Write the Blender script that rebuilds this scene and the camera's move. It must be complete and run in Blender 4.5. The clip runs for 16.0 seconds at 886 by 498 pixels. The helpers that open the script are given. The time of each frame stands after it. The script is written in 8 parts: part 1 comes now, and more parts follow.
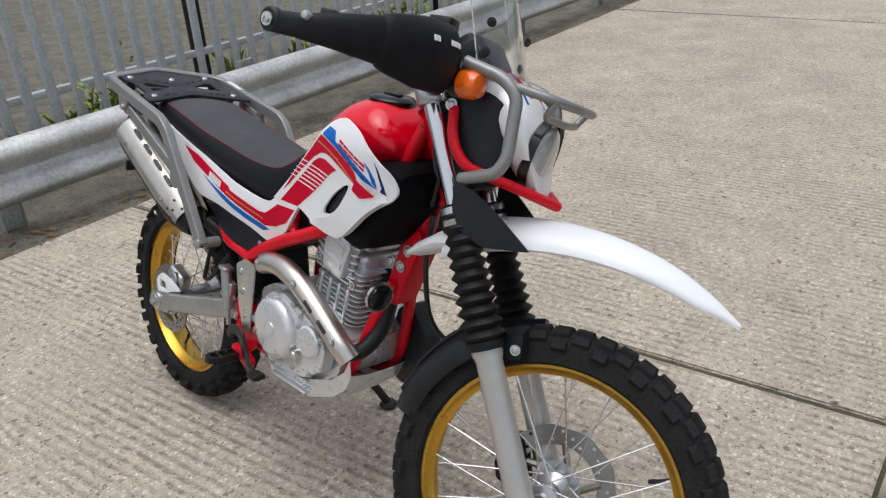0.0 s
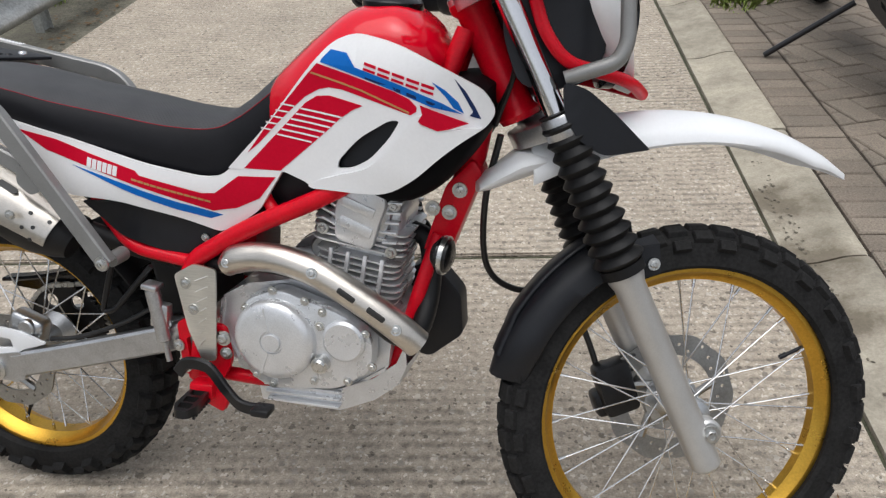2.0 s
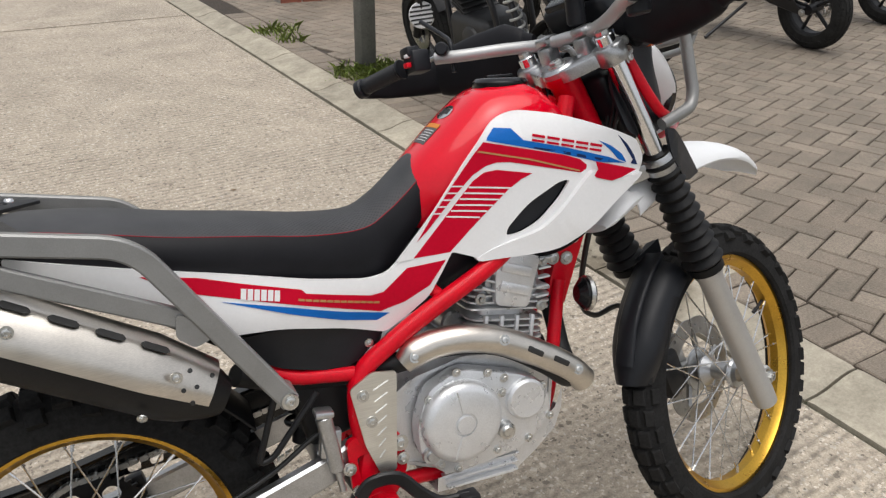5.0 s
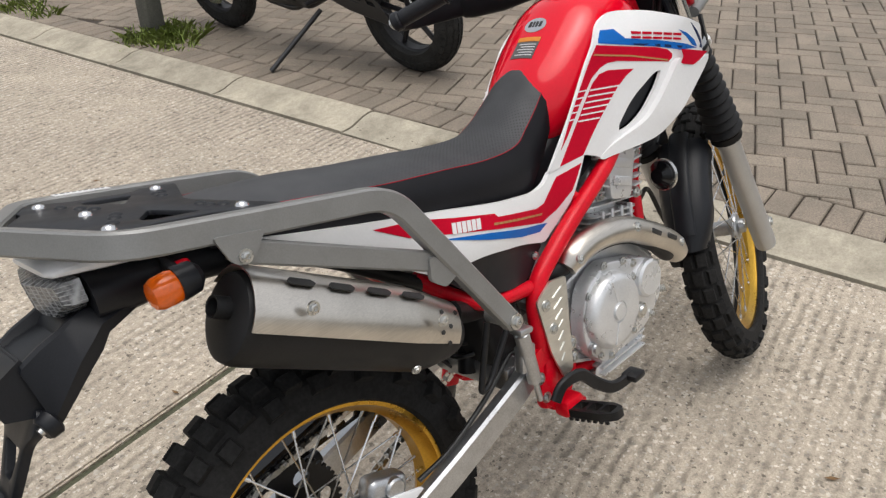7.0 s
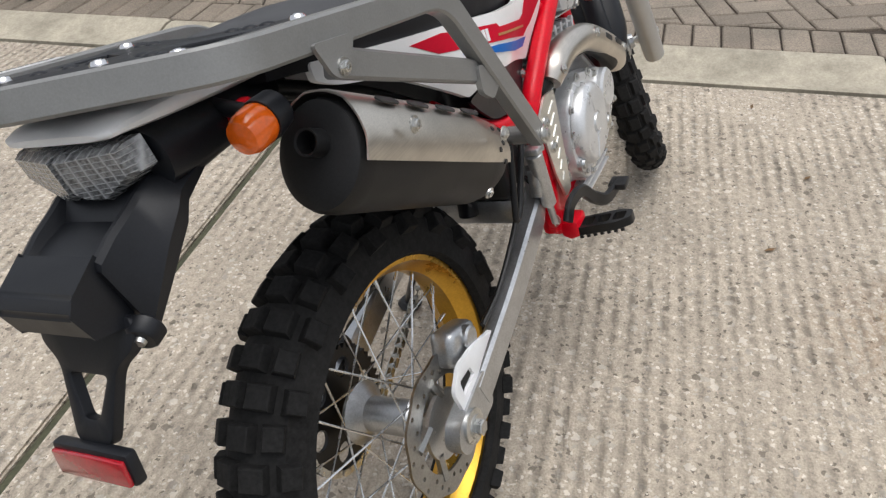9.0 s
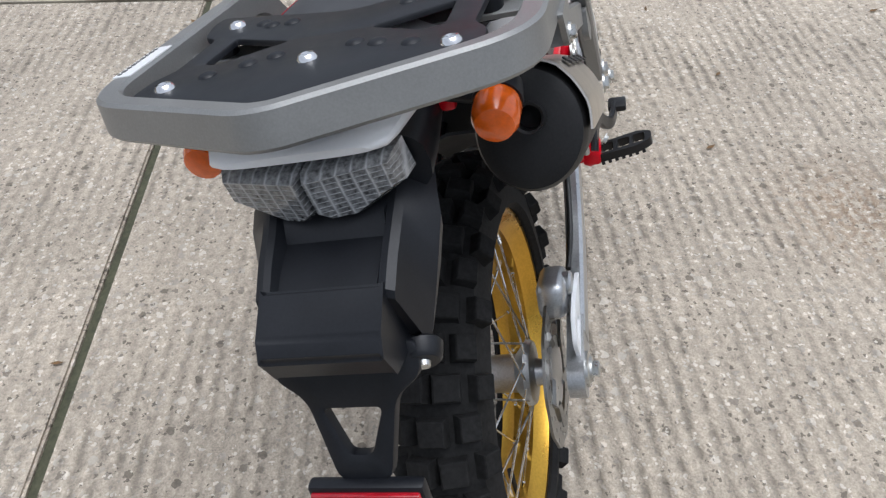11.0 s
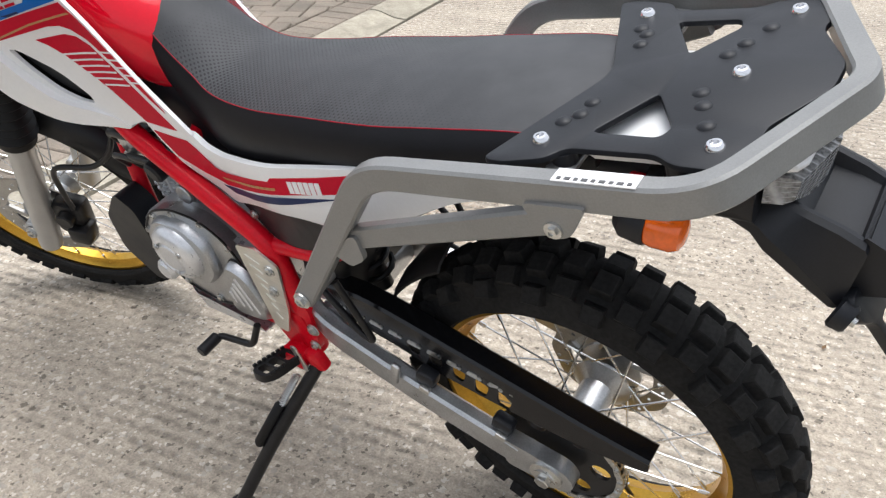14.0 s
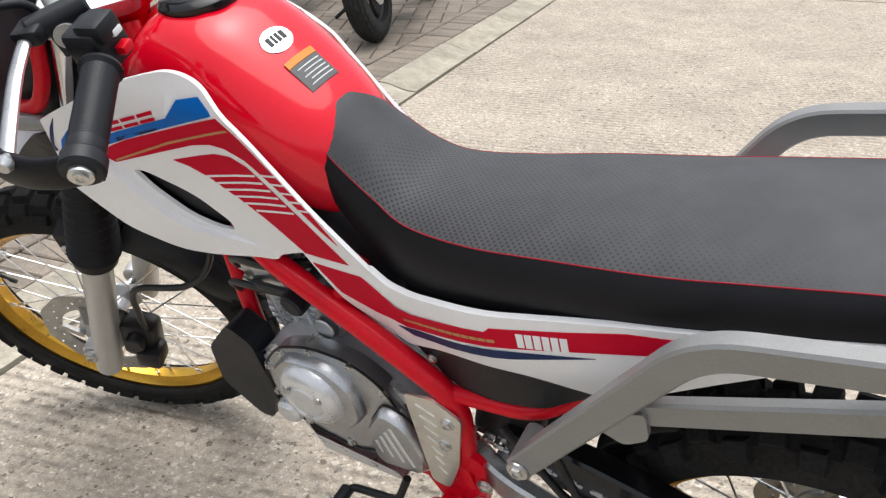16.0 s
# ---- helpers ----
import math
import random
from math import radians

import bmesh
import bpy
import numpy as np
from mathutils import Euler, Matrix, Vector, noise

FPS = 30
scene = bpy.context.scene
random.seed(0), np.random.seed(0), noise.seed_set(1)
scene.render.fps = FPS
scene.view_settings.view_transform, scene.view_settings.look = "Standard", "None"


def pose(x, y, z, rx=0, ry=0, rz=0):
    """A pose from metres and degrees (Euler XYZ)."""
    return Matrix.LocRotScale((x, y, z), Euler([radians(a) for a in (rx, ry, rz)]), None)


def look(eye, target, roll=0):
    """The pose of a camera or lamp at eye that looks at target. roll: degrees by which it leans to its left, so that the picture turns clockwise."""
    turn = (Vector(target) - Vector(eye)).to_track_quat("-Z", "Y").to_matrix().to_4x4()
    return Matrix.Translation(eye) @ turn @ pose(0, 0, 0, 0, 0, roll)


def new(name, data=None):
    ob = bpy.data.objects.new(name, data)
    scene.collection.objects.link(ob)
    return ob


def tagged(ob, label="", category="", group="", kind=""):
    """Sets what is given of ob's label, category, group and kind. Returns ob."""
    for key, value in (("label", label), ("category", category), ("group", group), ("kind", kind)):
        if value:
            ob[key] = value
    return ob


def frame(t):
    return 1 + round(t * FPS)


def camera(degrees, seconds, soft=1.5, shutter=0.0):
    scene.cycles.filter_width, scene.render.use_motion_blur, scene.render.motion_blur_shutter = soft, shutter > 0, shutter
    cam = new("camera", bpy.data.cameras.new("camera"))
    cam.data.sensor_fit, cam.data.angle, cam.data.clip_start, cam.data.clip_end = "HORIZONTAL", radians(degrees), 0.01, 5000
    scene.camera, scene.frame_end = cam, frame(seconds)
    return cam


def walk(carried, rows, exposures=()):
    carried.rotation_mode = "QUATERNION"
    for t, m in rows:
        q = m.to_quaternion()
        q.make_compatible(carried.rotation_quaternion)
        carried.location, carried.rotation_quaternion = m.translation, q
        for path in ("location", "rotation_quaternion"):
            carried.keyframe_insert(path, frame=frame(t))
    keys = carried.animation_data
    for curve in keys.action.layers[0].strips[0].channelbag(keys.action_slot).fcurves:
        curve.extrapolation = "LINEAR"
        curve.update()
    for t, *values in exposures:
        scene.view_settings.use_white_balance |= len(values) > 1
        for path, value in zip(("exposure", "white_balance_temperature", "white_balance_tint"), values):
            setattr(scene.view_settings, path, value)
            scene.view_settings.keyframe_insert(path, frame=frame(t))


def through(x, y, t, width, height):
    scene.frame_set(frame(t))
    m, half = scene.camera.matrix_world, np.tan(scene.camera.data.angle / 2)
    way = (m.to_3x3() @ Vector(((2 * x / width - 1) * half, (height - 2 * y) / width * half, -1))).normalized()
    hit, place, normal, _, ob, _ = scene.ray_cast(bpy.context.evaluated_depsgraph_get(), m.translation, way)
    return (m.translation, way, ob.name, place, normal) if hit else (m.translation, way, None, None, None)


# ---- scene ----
cam = camera(58.4, 16.0, 1.3)
PATH = [
    (0, (2.107, -0.863, 1.497), (0.805, 0.365, 0.603), -3.8),
    (0.5, (1.856, -0.979, 1.448), (0.787, 0.43, 0.514), -4.7),
    (1, (1.628, -0.953, 1.394), (0.835, 0.592, 0.403), -3.3),
    (1.5, (1.45, -0.929, 1.378), (0.85, 0.667, 0.331), -2.7),
    (2, (1.219, -1.042, 1.386), (0.784, 0.586, 0.308), -3.1),
    (2.5, (1.04, -1.06, 1.403), (0.77, 0.622, 0.355), -1.6),
    (3, (0.846, -1.141, 1.405), (0.758, 0.627, 0.474), -1.4),
    (3.2, (0.757, -1.196, 1.407), (0.756, 0.594, 0.515), -1.0),
    (5.3, (0.086, -1.018, 1.411), (0.884, 0.575, 0.502), 0.8),
    (5.5, (0.035, -0.993, 1.419), (0.899, 0.563, 0.508), 0.5),
    (6, (-0.198, -0.936, 1.406), (0.847, 0.485, 0.464), 0.3),
    (6.5, (-0.358, -0.826, 1.377), (0.767, 0.497, 0.385), 0.1),
    (7, (-0.465, -0.706, 1.377), (0.738, 0.526, 0.359), -1.4),
    (7.5, (-0.603, -0.619, 1.366), (0.704, 0.466, 0.31), -2.6),
    (8, (-0.649, -0.511, 1.338), (0.717, 0.457, 0.244), -2.9),
    (8.5, (-0.664, -0.441, 1.277), (0.745, 0.413, 0.142), -4.1),
    (8.7, (-0.661, -0.414, 1.216), (0.759, 0.381, 0.053), -4.3),
    (10.8, (-0.706, -0.044, 1.226), (0.695, 0.285, -0.163), -1.9),
    (11, (-0.708, 0.021, 1.252), (0.715, 0.252, -0.134), -1.5),
    (11.5, (-0.743, 0.252, 1.299), (0.753, 0.189, -0.027), -0.3),
    (12, (-0.669, 0.384, 1.327), (0.858, -0.011, 0.098), 0.1),
    (12.5, (-0.613, 0.527, 1.302), (0.815, -0.286, 0.162), -1.1),
    (13, (-0.508, 0.617, 1.178), (0.686, -0.565, 0.093), -2.2),
    (13.5, (-0.412, 0.838, 1.188), (0.62, -0.479, 0.093), -2.8),
    (14, (-0.352, 0.941, 1.177), (0.63, -0.452, 0.132), -1.6),
    (14.5, (-0.258, 0.967, 1.154), (0.708, -0.495, 0.191), -1.0),
    (15, (-0.16, 0.976, 1.15), (0.766, -0.526, 0.208), -0.4),
    (15.5, (-0.062, 0.985, 1.164), (0.839, -0.537, 0.23), -0.5),
    (16, (0.043, 0.945, 1.192), (0.962, -0.572, 0.267), -1.1),
]
LIGHT = [(0, -0.20, 6150, 10), (3, -0.14, 6350, 10), (6, -0.10, 6500, 10), (8, -0.05, 6500, 10), (11, -0.06, 5900, 10), (12, 0.02, 5900, 10), (13, 0.27, 6000, 10), (15, 0.42, 6300, 10), (16, 0.38, 6300, 10)]
walk(cam, [(t, look(eye, target, roll)) for t, eye, target, roll in PATH], LIGHT)


# ---------------------------------------------------------------- light
def make_world():
    world = bpy.data.worlds.new("overcast_sky")
    scene.world = world
    world.use_nodes = True
    nt = world.node_tree
    nt.nodes.clear()
    out = nt.nodes.new("ShaderNodeOutputWorld")
    bg = nt.nodes.new("ShaderNodeBackground")
    sky = nt.nodes.new("ShaderNodeTexSky")
    sky.sky_type = "NISHITA"
    sky.sun_disc = False
    sky.sun_elevation = radians(82)
    sky.sun_rotation = radians(185)
    sky.dust_density = 4.0
    sky.air_density = 1.0
    hsv = nt.nodes.new("ShaderNodeHueSaturation")
    hsv.inputs["Saturation"].default_value = 0.22
    nt.links.new(sky.outputs[0], hsv.inputs["Color"])
    nt.links.new(hsv.outputs[0], bg.inputs[0])
    bg.inputs[1].default_value = 0.19
    nt.links.new(bg.outputs[0], out.inputs[0])


make_world()
SUN = bpy.data.lights.new("sun", "SUN")
SUN.energy, SUN.angle, SUN.color = 1.3, radians(60), (1.0, 0.96, 0.9)
sun = new("sun", SUN)
sun.matrix_world = look((0, 0, 8), (0.4, 0.6, 0))
scene.view_settings.exposure = 0.0


# ---------------------------------------------------------------- materials
def srgb(r, g, b):
    return tuple(((c / 255) / 12.92 if c / 255 <= 0.04045 else ((c / 255 + 0.055) / 1.055) ** 2.4) for c in (r, g, b))


class Nodes:
    """A short hand for node materials."""

    def __init__(self, name):
        self.m = bpy.data.materials.new(name)
        self.m.use_nodes = True
        self.t = self.m.node_tree
        self.b = self.t.nodes["Principled BSDF"]

    def n(self, kind):
        return self.t.nodes.new(kind)

    def l(self, a, b):
        self.t.links.new(a, b)

    def noise(self, vec, scale, detail=3.0, rough=0.6):
        x = self.n("ShaderNodeTexNoise")
        x.inputs["Scale"].default_value, x.inputs["Detail"].default_value, x.inputs["Roughness"].default_value = scale, detail, rough
        self.l(vec, x.inputs["Vector"])
        return x.outputs["Fac"]

    def ramp(self, fac, a, b, lo=0.3, hi=0.7):
        x = self.n("ShaderNodeValToRGB")
        e = x.color_ramp.elements
        e[0].position, e[1].position = lo, hi
        e[0].color, e[1].color = (*a, 1), (*b, 1)
        self.l(fac, x.inputs[0])
        return x.outputs[0]

    def mix(self, fac, a, b, mode="MIX"):
        x = self.n("ShaderNodeMix")
        x.data_type, x.blend_type = "RGBA", mode
        for sock, v in ((x.inputs[0], fac), (x.inputs[6], a), (x.inputs[7], b)):
            if isinstance(v, (int, float)):
                sock.default_value = v
            elif isinstance(v, tuple):
                sock.default_value = (*v, 1)
            else:
                self.l(v, sock)
        return x.outputs[2]

    def math(self, op, a, b=0.0):
        x = self.n("ShaderNodeMath")
        x.operation = op
        for sock, v in zip(x.inputs, (a, b)):
            if isinstance(v, (int, float)):
                sock.default_value = v
            else:
                self.l(v, sock)
        return x.outputs[0]

    def bump(self, height, strength=0.2, dist=0.001, normal=None):
        x = self.n("ShaderNodeBump")
        x.inputs["Strength"].default_value, x.inputs["Distance"].default_value = strength, dist
        self.l(height, x.inputs["Height"])
        if normal is not None:
            self.l(normal, x.inputs["Normal"])
        self.l(x.outputs[0], self.b.inputs["Normal"])
        return x.outputs[0]


def surface(name, colour, rough=0.5, metal=0.0, vary=0.15, scale=25.0, fine=300.0, bump=0.1, coat=0.0, spec=0.5, rough_vary=0.12, grain=0.0006, random=0.0):
    """Paint, plastic, rubber or metal with wear at two scales."""
    k = Nodes(name)
    co = k.n("ShaderNodeTexCoord").outputs["Object"]
    big, small = k.noise(co, scale, 4.0), k.noise(co, fine, 3.0)
    dark = tuple(c * (1 - vary) for c in colour)
    lite = tuple(min(1.0, c * (1 + vary * 0.6)) for c in colour)
    col = k.ramp(k.math("MULTIPLY", k.math("ADD", big, small), 0.5), dark, lite, 0.36, 0.64)
    if random:
        info = k.n("ShaderNodeObjectInfo").outputs["Random"]
        col = k.mix(1.0, col, k.ramp(info, (1 - random,) * 3, (1 + random * 0.4,) * 3, 0.0, 1.0), "MULTIPLY")
    k.l(col, k.b.inputs["Base Color"])
    r = k.n("ShaderNodeMapRange")
    r.inputs["To Min"].default_value, r.inputs["To Max"].default_value = max(0.02, rough - rough_vary), min(1.0, rough + rough_vary)
    k.l(big, r.inputs["Value"])
    k.l(r.outputs[0], k.b.inputs["Roughness"])
    k.b.inputs["Metallic"].default_value = metal
    k.b.inputs["Specular IOR Level"].default_value = spec
    k.b.inputs["Coat Weight"].default_value = coat
    k.b.inputs["Coat Roughness"].default_value = 0.06
    if bump:
        k.bump(small, bump, grain)
    return k.m


def concrete_material(name, base, groove=1.0, angle=0.0, speck=0.68):
    """Tamped concrete: exposed stones at two sizes, cross grooves that are worn off in places, stains."""
    k = Nodes(name)
    co = k.n("ShaderNodeTexCoord").outputs["Object"]
    rot = k.n("ShaderNodeMapping")
    rot.inputs["Rotation"].default_value = (0, 0, angle)
    k.l(co, rot.inputs["Vector"])
    p = rot.outputs[0]
    stain, patch = k.noise(p, 0.9, 5.0), k.noise(p, 3.3, 5.0, 0.65)
    sand, mid = k.noise(p, 210.0, 3.0, 0.7), k.noise(p, 55.0, 4.0, 0.75)
    c = k.ramp(mid, tuple(v * 0.55 for v in base), tuple(min(0.85, v * 1.4) for v in base), 0.33, 0.68)
    c = k.mix(0.35, c, k.ramp(sand, tuple(v * 0.5 for v in base), tuple(min(0.85, v * 1.6) for v in base), 0.35, 0.65))
    height = k.math("ADD", k.math("MULTIPLY", sand, 0.2), k.math("MULTIPLY", mid, 0.6))
    warp = k.n("ShaderNodeTexNoise")
    warp.inputs["Scale"].default_value, warp.inputs["Detail"].default_value = 120.0, 2.0
    k.l(p, warp.inputs["Vector"])
    push = k.n("ShaderNodeVectorMath")
    push.operation = "SCALE"
    push.inputs["Scale"].default_value = 0.016
    k.l(warp.outputs["Color"], push.inputs[0])
    bent = k.n("ShaderNodeVectorMath")
    k.l(p, bent.inputs[0])
    k.l(push.outputs[0], bent.inputs[1])
    for size, reach, share, pale, dark in ((34.0, 0.30, 0.55, 0.66, 0.09), (85.0, 0.36, 0.42, 0.76, 0.06)):
        stones = k.n("ShaderNodeTexVoronoi")
        stones.inputs["Scale"].default_value = size
        k.l(bent.outputs[0], stones.inputs["Vector"])
        tone = k.n("ShaderNodeSeparateColor")
        k.l(stones.outputs["Color"], tone.inputs[0])
        grey = k.ramp(tone.outputs[1], (dark, dark * 0.85, dark * 0.7), (pale, pale * 0.93, pale * 0.82), 0.15, 0.75)
        here = k.math("MULTIPLY", k.math("LESS_THAN", stones.outputs["Distance"], reach), k.math("GREATER_THAN", tone.outputs[0], share))
        c = k.mix(k.math("MULTIPLY", here, speck), c, grey)
    c = k.mix(1.0, c, k.ramp(stain, (0.88, 0.87, 0.86), (1.06, 1.05, 1.03), 0.3, 0.7), "MULTIPLY")
    c = k.mix(1.0, c, k.ramp(patch, (0.87, 0.87, 0.87), (1.08, 1.08, 1.08), 0.32, 0.68), "MULTIPLY")
    blot = k.n("ShaderNodeMapRange")
    blot.inputs["From Min"].default_value, blot.inputs["From Max"].default_value = 0.60, 0.72
    k.l(k.noise(p, 7.5, 5.0, 0.65), blot.inputs["Value"])
    c = k.mix(k.math("MULTIPLY", blot.outputs[0], 0.32), c, tuple(v * 0.45 for v in base))
    if groove:
        away = k.n("ShaderNodeVectorMath")
        away.operation = "DISTANCE"
        away.inputs[1].default_value = (0.83, -0.72, 0.0)
        k.l(co, away.inputs[0])
        near = k.n("ShaderNodeMapRange")
        near.inputs["From Min"].default_value, near.inputs["From Max"].default_value = 0.28, 0.02
        k.l(away.outputs["Value"], near.inputs["Value"])
        rust = k.math("MULTIPLY", k.math("MULTIPLY", near.outputs[0], k.math("GREATER_THAN", k.noise(p, 46.0, 4.0, 0.7), 0.5)), 0.55)
        c = k.mix(rust, c, (0.20, 0.115, 0.055))
        wave = k.n("ShaderNodeTexWave")
        wave.wave_type, wave.bands_direction = "BANDS", "Y"
        wave.inputs["Scale"].default_value, wave.inputs["Distortion"].default_value = 8.5, 1.3
        wave.inputs["Detail"].default_value, wave.inputs["Detail Scale"].default_value = 4.0, 1.4
        k.l(p, wave.inputs["Vector"])
        worn = k.n("ShaderNodeMapRange")
        worn.inputs["From Min"].default_value, worn.inputs["From Max"].default_value = 0.34, 0.60
        k.l(k.noise(p, 1.9, 4.0), worn.inputs["Value"])
        rag = k.n("ShaderNodeMapRange")
        rag.inputs["From Min"].default_value, rag.inputs["From Max"].default_value = 0.35, 0.6
        k.l(k.noise(p, 28.0, 3.0), rag.inputs["Value"])
        cut = k.math("MULTIPLY", k.math("MULTIPLY", k.math("POWER", wave.outputs["Fac"], 1.8), worn.outputs[0]), rag.outputs[0])
        c = k.mix(k.math("MULTIPLY", cut, 0.72 * groove), c, tuple(v * 0.36 for v in base))
        height = k.math("SUBTRACT", height, k.math("MULTIPLY", cut, 1.3 * groove))
    k.l(c, k.b.inputs["Base Color"])
    k.b.inputs["Roughness"].default_value = 0.88
    k.b.inputs["Specular IOR Level"].default_value = 0.25
    k.bump(height, 0.9, 0.006)
    return k.m


def kerb_material():
    """Smooth weathered kerb concrete, with brown silt lying in the channel."""
    k = Nodes("kerb_concrete")
    co = k.n("ShaderNodeTexCoord").outputs["Object"]
    big, mid, fine = k.noise(co, 4.5, 5.0, 0.6), k.noise(co, 22.0, 4.0, 0.65), k.noise(co, 120.0, 3.0, 0.7)
    c = k.ramp(big, (0.31, 0.28, 0.225), (0.46, 0.415, 0.335), 0.32, 0.66)
    c = k.mix(1.0, c, k.ramp(mid, (0.80, 0.80, 0.79), (1.10, 1.10, 1.09), 0.3, 0.7), "MULTIPLY")
    c = k.mix(1.0, c, k.ramp(fine, (0.82, 0.82, 0.82), (1.10, 1.10, 1.10), 0.3, 0.7), "MULTIPLY")
    info = k.n("ShaderNodeObjectInfo").outputs["Random"]
    c = k.mix(1.0, c, k.ramp(info, (0.90, 0.90, 0.90), (1.05, 1.05, 1.04), 0.0, 1.0), "MULTIPLY")
    silt = None
    for x, y, reach in ((1.725, 1.50, 0.28), (1.775, 1.16, 0.26), (1.825, 0.86, 0.22)):
        away = k.n("ShaderNodeVectorMath")
        away.operation = "DISTANCE"
        away.inputs[1].default_value = (x, y, 0.0)
        k.l(co, away.inputs[0])
        near = k.n("ShaderNodeMapRange")
        near.inputs["From Min"].default_value, near.inputs["From Max"].default_value = reach, 0.0
        k.l(away.outputs["Value"], near.inputs["Value"])
        silt = near.outputs[0] if silt is None else k.math("MAXIMUM", silt, near.outputs[0])
    edge = k.n("ShaderNodeMapRange")
    edge.inputs["From Min"].default_value, edge.inputs["From Max"].default_value = 0.72, 0.98
    k.l(k.math("ADD", k.math("MULTIPLY", silt, 0.62), k.noise(co, 11.0, 5.0, 0.7)), edge.inputs["Value"])
    c = k.mix(k.math("MULTIPLY", edge.outputs[0], 0.75), c, (0.105, 0.085, 0.058))
    k.l(c, k.b.inputs["Base Color"])
    k.b.inputs["Roughness"].default_value = 0.9
    k.b.inputs["Specular IOR Level"].default_value = 0.25
    k.bump(k.math("ADD", fine, mid), 0.35, 0.002)
    return k.m


def paver_material():
    k = Nodes("paver_block")
    co = k.n("ShaderNodeTexCoord").outputs["Object"]
    geo = k.n("ShaderNodeNewGeometry")
    rnd = k.n("ShaderNodeObjectInfo").outputs["Random"]
    both = k.math("FRACT", k.math("ADD", rnd, geo.outputs["Random Per Island"]))
    where = geo.outputs["Position"]
    grain, patch = k.noise(where, 140.0, 4.0, 0.7), k.noise(where, 4.0, 4.0)
    c = k.ramp(both, (0.198, 0.166, 0.134), (0.262, 0.222, 0.180), 0.0, 1.0)
    c = k.mix(1.0, c, k.ramp(grain, (0.6, 0.6, 0.6), (1.3, 1.28, 1.24), 0.3, 0.7), "MULTIPLY")
    c = k.mix(1.0, c, k.ramp(patch, (0.75, 0.76, 0.75), (1.12, 1.1, 1.08), 0.3, 0.7), "MULTIPLY")
    k.l(c, k.b.inputs["Base Color"])
    k.b.inputs["Roughness"].default_value = 0.8
    k.bump(grain, 0.5, 0.003)
    return k.m


def clear(name, colour=(1, 1, 1), rough=0.03, ior=1.45, through=1.0):
    k = Nodes(name)
    k.b.inputs["Base Color"].default_value = (*colour, 1)
    k.b.inputs["Roughness"].default_value = rough
    k.b.inputs["IOR"].default_value = ior
    k.b.inputs["Transmission Weight"].default_value = through
    return k.m


def brushed(name, colour, rough=0.32, stretch=(4, 220, 220)):
    """Brushed metal, its lines along the local x axis."""
    k = Nodes(name)
    co = k.n("ShaderNodeTexCoord").outputs["Object"]
    mp = k.n("ShaderNodeMapping")
    mp.inputs["Scale"].default_value = stretch
    k.l(co, mp.inputs["Vector"])
    lines, blot = k.noise(mp.outputs[0], 4.0, 3.0), k.noise(co, 14.0, 3.0)
    k.l(k.ramp(k.math("MULTIPLY", k.math("ADD", lines, blot), 0.5), tuple(v * 0.8 for v in colour), tuple(min(1, v * 1.1) for v in colour), 0.35, 0.65), k.b.inputs["Base Color"])
    r = k.n("ShaderNodeMapRange")
    r.inputs["To Min"].default_value, r.inputs["To Max"].default_value = rough - 0.08, rough + 0.1
    k.l(lines, r.inputs["Value"])
    k.l(r.outputs[0], k.b.inputs["Roughness"])
    k.b.inputs["Metallic"].default_value = 1.0
    k.bump(lines, 0.08, 0.0004)
    return k.m


def seat_top_material():
    """Seat vinyl with a pressed grid of small dimples."""
    k = Nodes("seat_vinyl_dimpled")
    co = k.n("ShaderNodeTexCoord").outputs["Object"]
    mp = k.n("ShaderNodeMapping")
    mp.inputs["Rotation"].default_value = (0, 0, radians(45))
    mp.inputs["Scale"].default_value = (1, 1, 0.02)
    k.l(co, mp.inputs["Vector"])
    v = k.n("ShaderNodeTexVoronoi")
    v.inputs["Scale"].default_value, v.inputs["Randomness"].default_value = 185.0, 0.0
    k.l(mp.outputs[0], v.inputs["Vector"])
    hole = k.n("ShaderNodeMapRange")
    hole.inputs["From Min"].default_value, hole.inputs["From Max"].default_value = 0.22, 0.4
    k.l(v.outputs["Distance"], hole.inputs["Value"])
    soft = k.noise(co, 18.0, 3.0)
    c = k.ramp(soft, (0.042, 0.043, 0.046), (0.060, 0.061, 0.064), 0.3, 0.7)
    # the dimples' shade is painted in as a darker colour, besides the bump
    c = k.mix(hole.outputs[0], (0.022, 0.022, 0.024), c)
    k.l(c, k.b.inputs["Base Color"])
    k.b.inputs["Roughness"].default_value = 0.55
    k.b.inputs["Specular IOR Level"].default_value = 0.3
    k.bump(hole.outputs[0], 0.35, 0.001)
    return k.m


M_CONCRETE = concrete_material("tamped_concrete", (0.43, 0.375, 0.305), 1.0, radians(-11))
M_KERB = kerb_material()
M_VERGE = surface("verge_soil", (0.15, 0.14, 0.105), 0.95, vary=0.6, scale=6, fine=60, bump=1.0, grain=0.02)
M_JOINT = surface("joint_filler", (0.07, 0.072, 0.042), 0.95, vary=0.4, scale=12, fine=90, bump=0.6, grain=0.004)
M_PAVER = paver_material()
M_SAND = surface("jointing_sand", (0.045, 0.034, 0.025), 0.95, vary=0.4, scale=8, fine=120, bump=0.6, grain=0.004)
M_GALV = surface("weathered_galvanised_steel", (0.52, 0.53, 0.52), 0.5, 0.6, vary=0.35, scale=5, fine=60, bump=0.1)
M_PALE = surface("dull_galvanised_pale", (0.46, 0.48, 0.49), 0.6, 0.35, vary=0.3, scale=6, fine=70, bump=0.1)
